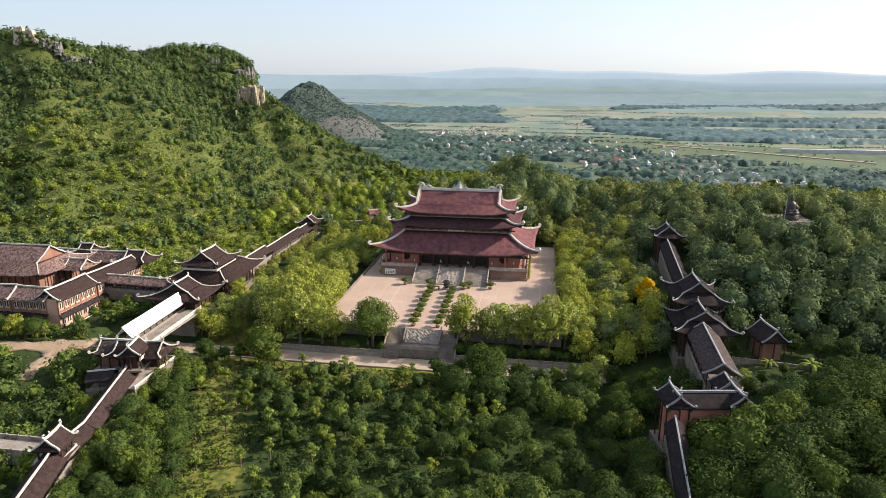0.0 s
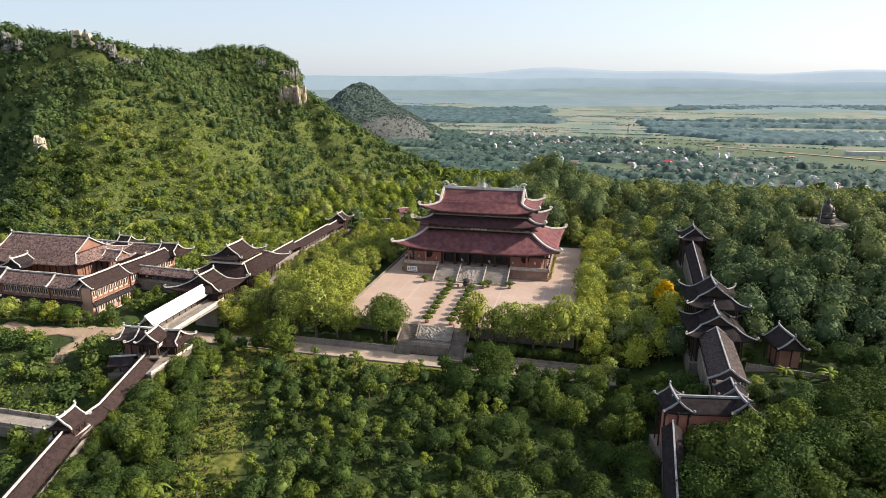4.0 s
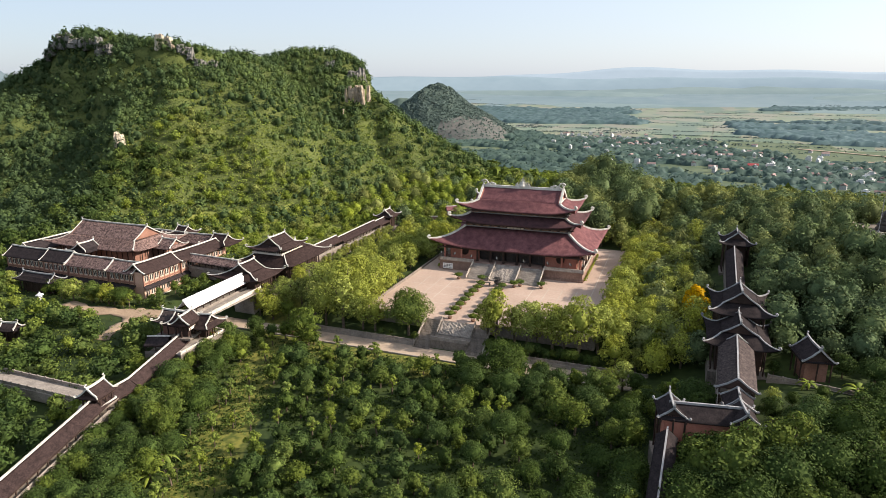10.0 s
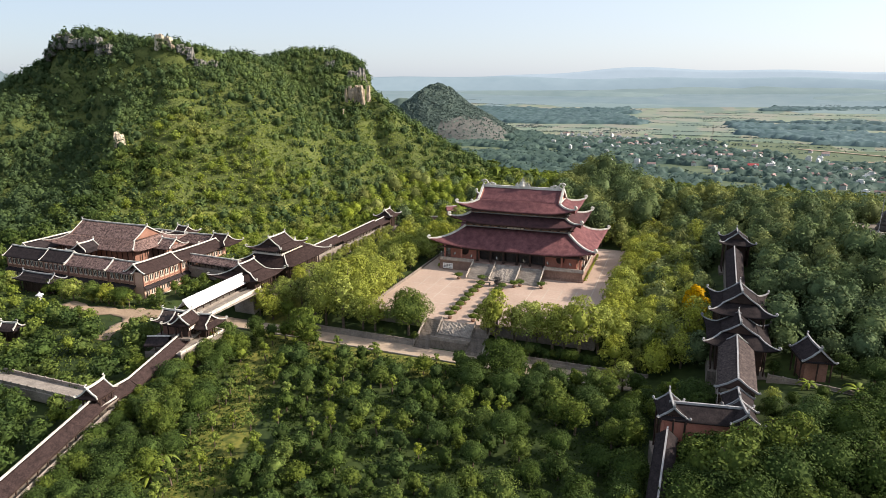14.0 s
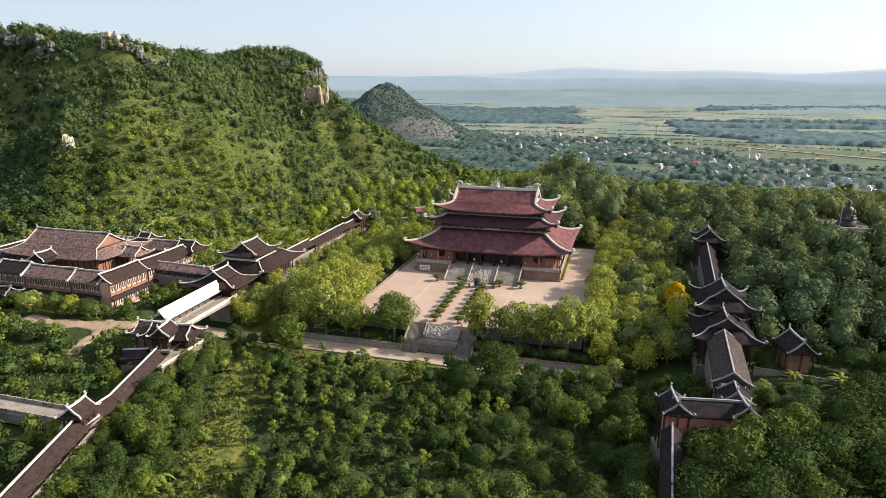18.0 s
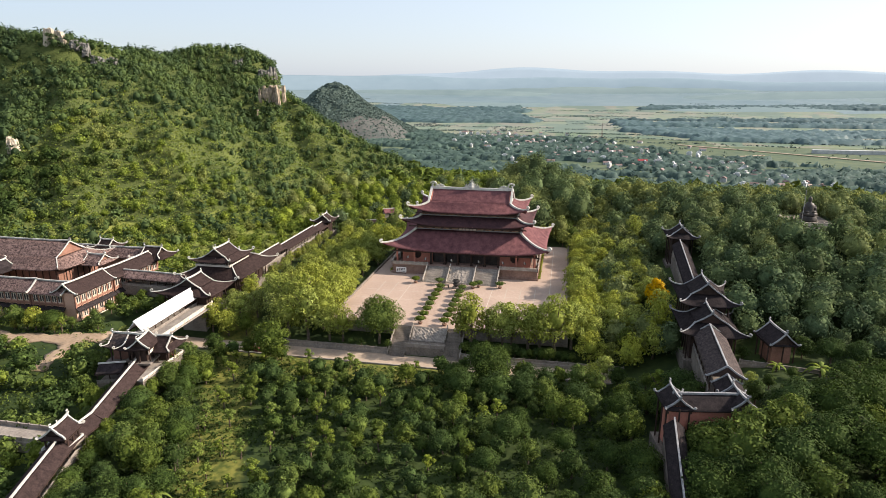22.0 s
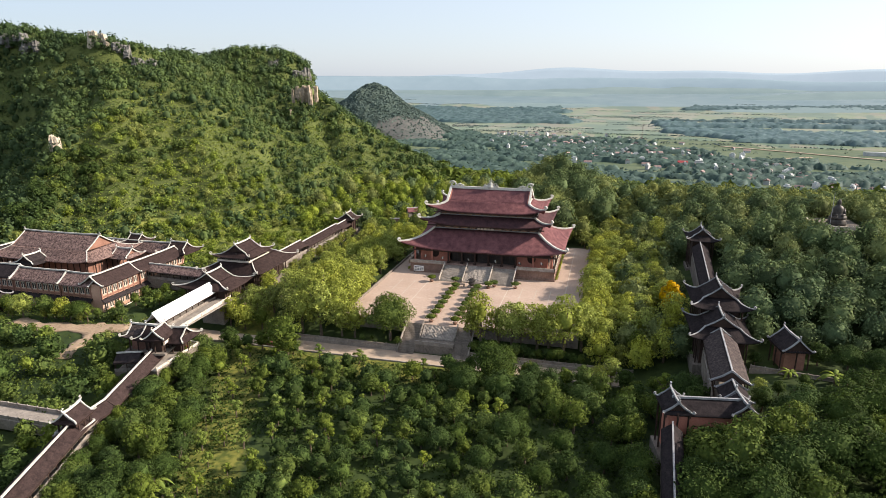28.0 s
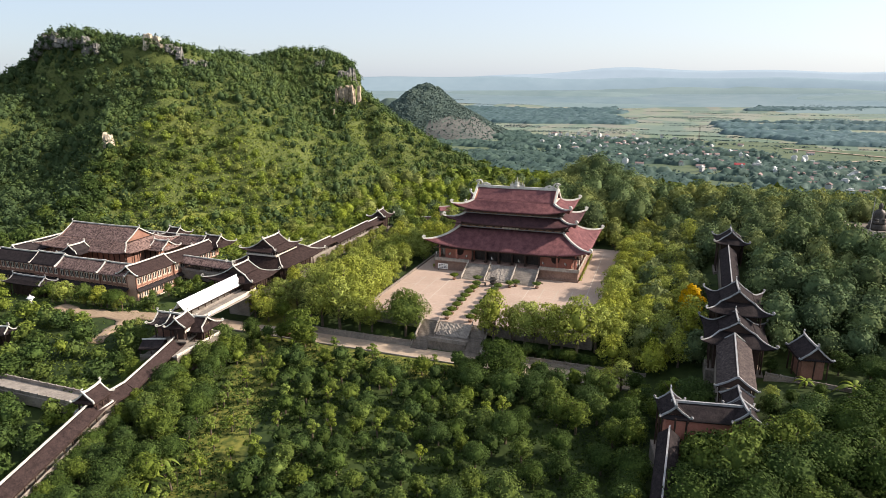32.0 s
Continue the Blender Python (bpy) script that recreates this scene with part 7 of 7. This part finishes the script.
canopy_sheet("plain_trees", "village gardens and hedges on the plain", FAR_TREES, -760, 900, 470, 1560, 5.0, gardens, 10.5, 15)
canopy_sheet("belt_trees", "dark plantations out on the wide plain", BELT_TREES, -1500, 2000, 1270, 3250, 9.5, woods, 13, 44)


def lone_trees():
    """Single trees along the field edges."""
    rng = np.random.default_rng(12)
    n = 5200
    y = 560 + 1500 * rng.uniform(0, 1, n)
    x = rng.uniform(-0.5, 0.6, n) * (y + 300) + 60
    keep = ((lumps(x * 0.5, y * 1.2, 260) + rng.normal(0, 0.3, n) > 0.45) | (y < 1420)) & ((y < 1420) & (gardens(x, y) > -0.15) | (rng.uniform(0, 1, n) < 0.12))
    x, y = x[keep], y[keep]
    r = rng.uniform(2.0, 4.5, len(x))
    d = rng.normal(0, 1, (len(x), 8, 3))
    d[..., 2] = np.abs(d[..., 2])
    d /= np.linalg.norm(d, axis=2, keepdims=True)
    c = np.stack([x, y, ground_z(x, y) + np.where(gardens(x, y) > 0, 6.5, 1.2)], 1)[:, None, :] + d * r[:, None, None]
    me = np_mesh("lone_trees", *leaf_quads(rng, c.reshape(-1, 3), d.reshape(-1, 3) * 0.7 + np.array([0, 0, 0.5]), 1.7))
    tagged(part("lone_trees", me, FAR_TREES), "single trees along the field edges of the plain", "trees", kind="stuff")


lone_trees()


def hedgerows():
    """Thin rows of trees and bushes along the field bounds of the plain."""
    rng = np.random.default_rng(29)
    rows = []
    for k in range(90):
        y0 = 1330 + 1900 * rng.uniform(0, 1) ** 1.3
        x0, half, lean = rng.uniform(-0.38, 0.62) * y0, rng.uniform(40, 220), rng.normal(-0.12, 0.12)
        n = int(half / 1.8)
        x = x0 + rng.uniform(-half, half, n)
        rows.append(np.stack([x, y0 + lean * (x - x0) + rng.normal(0, 3, n)], 1))
    p = np.concatenate(rows)
    r = rng.uniform(0.7, 2.4, len(p))
    d = rng.normal(0, 1, (len(p), 7, 3))
    d[..., 2] = np.abs(d[..., 2])
    d /= np.linalg.norm(d, axis=2, keepdims=True)
    c = np.stack([p[:, 0], p[:, 1], ground_z(p[:, 0], p[:, 1]) + 0.8], 1)[:, None, :] + d * r[:, None, None]
    me = np_mesh("hedgerows", *leaf_quads(rng, c.reshape(-1, 3), d.reshape(-1, 3) * 0.7 + np.array([0, 0, 0.5]), 1.5))
    tagged(part("hedgerows", me, BELT_TREES), "thin dark hedgerows between the fields of the plain", "hedges", kind="stuff")


hedgerows()


def house_mesh(w, d, h, kind):
    bm = box(-w / 2, w / 2, -d / 2, d / 2, -1, h)
    if kind == 1:
        box(-w / 2 + 1, w / 2 - 2, -d / 2 + 1, d / 2 - 2, h, h + 3, bm)
    return bm


def roof_mesh(w, d, h, kind):
    bm = bmesh.new()
    if kind == 1:
        return box(-w / 2 - 0.4, w / 2 + 0.4, -d / 2 - 0.4, d / 2 + 0.4, h, h + 0.5, bm)
    vs = [bm.verts.new(p) for p in ((-w / 2 - 0.6, -d / 2 - 0.6, h), (w / 2 + 0.6, -d / 2 - 0.6, h), (w / 2 + 0.6, d / 2 + 0.6, h), (-w / 2 - 0.6, d / 2 + 0.6, h), (-w / 2 - 0.6, 0, h + d * 0.32), (w / 2 + 0.6, 0, h + d * 0.32))]
    for f in ((0, 1, 5, 4), (2, 3, 4, 5), (0, 4, 3), (1, 2, 5), (3, 2, 1, 0)):
        bm.faces.new([vs[i] for i in f])
    return bm


def window_meshes(w, d, h):
    """One mesh for each window of a house front."""
    out = []
    for k in range(3):
        for z in range(int(h // 3.2)):
            bm = box(-w / 2 + w * (k + 0.3) / 3, -w / 2 + w * (k + 0.7) / 3, -d / 2 - 0.1, -d / 2 + 0.05, 0.9 + z * 3.2, 2.5 + z * 3.2)
            me = bpy.data.meshes.new("window")
            bm.to_mesh(me)
            bm.free()
            me.materials.append(FAR_PANE)
            out.append(me)
    return out


RED_ROOF = mat("red_far_roof", (0.24, 0.045, 0.05), (0.33, 0.07, 0.07), 0.1, 0.9, 0, 0.5, 0.2)
FAR_PANE = mat("far_window", (0.07, 0.08, 0.09), (0.12, 0.13, 0.14), 0.2, 0.5, 0, 1, 0.2)
HOUSES = []
for w, d, h, kind in ((9, 7, 3.8, 0), (6, 10, 6.5, 1), (11, 7, 4.0, 0), (5.5, 10, 8.5, 1), (14, 8, 4.2, 0), (8, 8, 6.4, 0)):
    meshes = []
    for bm, m in ((house_mesh(w, d, h, kind), FAR_WALL), (roof_mesh(w, d, h, kind), FAR_ROOF if kind == 0 else FAR_WALL)):
        me = bpy.data.meshes.new("far_house")
        bm.to_mesh(me)
        bm.free()
        me.materials.append(m)
        meshes.append(me)
    HOUSES.append((*meshes, window_meshes(w, d, h)))
hr = random.Random(21)
spots = scatter(22, -260, 420, 700, 1560, 17, lambda x, y: hr.random() < 0.42 * math.exp(-((y - 1230 + 1.25 * x) / 150) ** 2) + 0.015, 240)
for k, (x, y) in enumerate(spots):
    h = thing("village_house", "small pale village house among trees on the plain", "house", "village houses", at=(x, y, gz(x, y)), rz=hr.choice((0, 20, -25, 70, 100)))
    walls, roof, panes = HOUSES[hr.randrange(6)]
    part("house_wall", walls, FAR_WALL, h)
    part("house_roof", roof, FAR_ROOF, h)
    for me in panes:
        part("window", me, FAR_PANE, h)
red = thing("red_roofed_house", "large village house with a red roof beside a white house", "house", at=(178, 935, -74))
part("house_wall", house_mesh(16, 10, 7, 0), FAR_WALL, red)
part("house_roof", roof_mesh(16, 10, 7, 0), RED_ROOF, red, "red tiled roof")
white = thing("white_house", "tall white village house", "house", at=(204, 925, -74), rz=8)
part("house_wall", house_mesh(14, 10, 9, 1), FAR_WALL, white)
part("house_roof", roof_mesh(14, 10, 9, 1), FAR_WALL, white)
long_wall = tagged(part("long_embankment", box(555, 830, 1195, 1207, -77, -67), FAR_WALL), "long pale embankment across the plain", "embankment", kind="structure")
mast = thing("lattice_mast", "tall thin lattice mast on the plain", "mast", at=(126, 1390, -75))
for sx, sy in ((-1, -1), (1, -1), (1, 1), (-1, 1)):
    part("mast_leg", rod((sx * 1.6, sy * 1.6, 0), (sx * 0.5, sy * 0.5, 46), 0.35, 0.25, 5), FAR_ROOF, mast)
for k in range(7):
    part("mast_ring", box(-1.5 + k * 0.15, 1.5 - k * 0.15, -1.5 + k * 0.15, 1.5 - k * 0.15, 5 + k * 6.3, 5.5 + k * 6.3), FAR_ROOF, mast)
for pts, w in ((((300, 1320), (420, 1230), (560, 1120), (700, 1000)), 9), (((150, 900), (260, 1010), (350, 1080), (470, 1150)), 6), (((420, 800), (390, 700), (330, 640)), 14)):
    strip = [(x, y, gz(x, y) + 1.2) for a, b in zip(pts, pts[1:]) for x, y in (tuple(np.array(a) + (np.array(b) - np.array(a)) * f) for f in (0, 0.25, 0.5, 0.75))]
    tagged(part("plain_road", sweep(strip, w, 0.6), ROAD_M), "pale road crossing the plain", "road", kind="structure")


def far_range(name, radius, height, seed, material):
    a = np.linspace(-0.75, 0.95, 160)
    h = height * (0.55 + 0.22 * np.sin(a * 5.3 + seed) + 0.13 * np.sin(a * 12.7 + seed * 2.1) + 0.07 * np.sin(a * 31 + seed * 3))
    rows = [np.stack([60 + radius * f * np.sin(a), -265 + radius * f * np.cos(a), z], -1) for f, z in ((0.955, 0 * a - 60), (0.975, 30 + 0 * a), (1.0, 44 + h * 0.8), (1.012, 44 + h))]
    return tagged(part(name, np_mesh(name, *slab(np.array(rows), 2.0)), material, smooth=True), "faint blue hills on the hazy horizon", "hills", kind="structure")


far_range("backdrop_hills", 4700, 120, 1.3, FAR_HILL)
# Haze before the nearer range: emission in its colour, not a light source.
NEAR_RANGE = mat("hazed_nearer_hills", (0.06, 0.09, 0.10), (0.09, 0.12, 0.13), 0.001, 1.0, 0, 0.01, 0, glow=(0.40, 0.49, 0.57, 0.36))
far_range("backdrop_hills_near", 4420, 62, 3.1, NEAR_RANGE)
# The low rises glow faintly in place of haze.
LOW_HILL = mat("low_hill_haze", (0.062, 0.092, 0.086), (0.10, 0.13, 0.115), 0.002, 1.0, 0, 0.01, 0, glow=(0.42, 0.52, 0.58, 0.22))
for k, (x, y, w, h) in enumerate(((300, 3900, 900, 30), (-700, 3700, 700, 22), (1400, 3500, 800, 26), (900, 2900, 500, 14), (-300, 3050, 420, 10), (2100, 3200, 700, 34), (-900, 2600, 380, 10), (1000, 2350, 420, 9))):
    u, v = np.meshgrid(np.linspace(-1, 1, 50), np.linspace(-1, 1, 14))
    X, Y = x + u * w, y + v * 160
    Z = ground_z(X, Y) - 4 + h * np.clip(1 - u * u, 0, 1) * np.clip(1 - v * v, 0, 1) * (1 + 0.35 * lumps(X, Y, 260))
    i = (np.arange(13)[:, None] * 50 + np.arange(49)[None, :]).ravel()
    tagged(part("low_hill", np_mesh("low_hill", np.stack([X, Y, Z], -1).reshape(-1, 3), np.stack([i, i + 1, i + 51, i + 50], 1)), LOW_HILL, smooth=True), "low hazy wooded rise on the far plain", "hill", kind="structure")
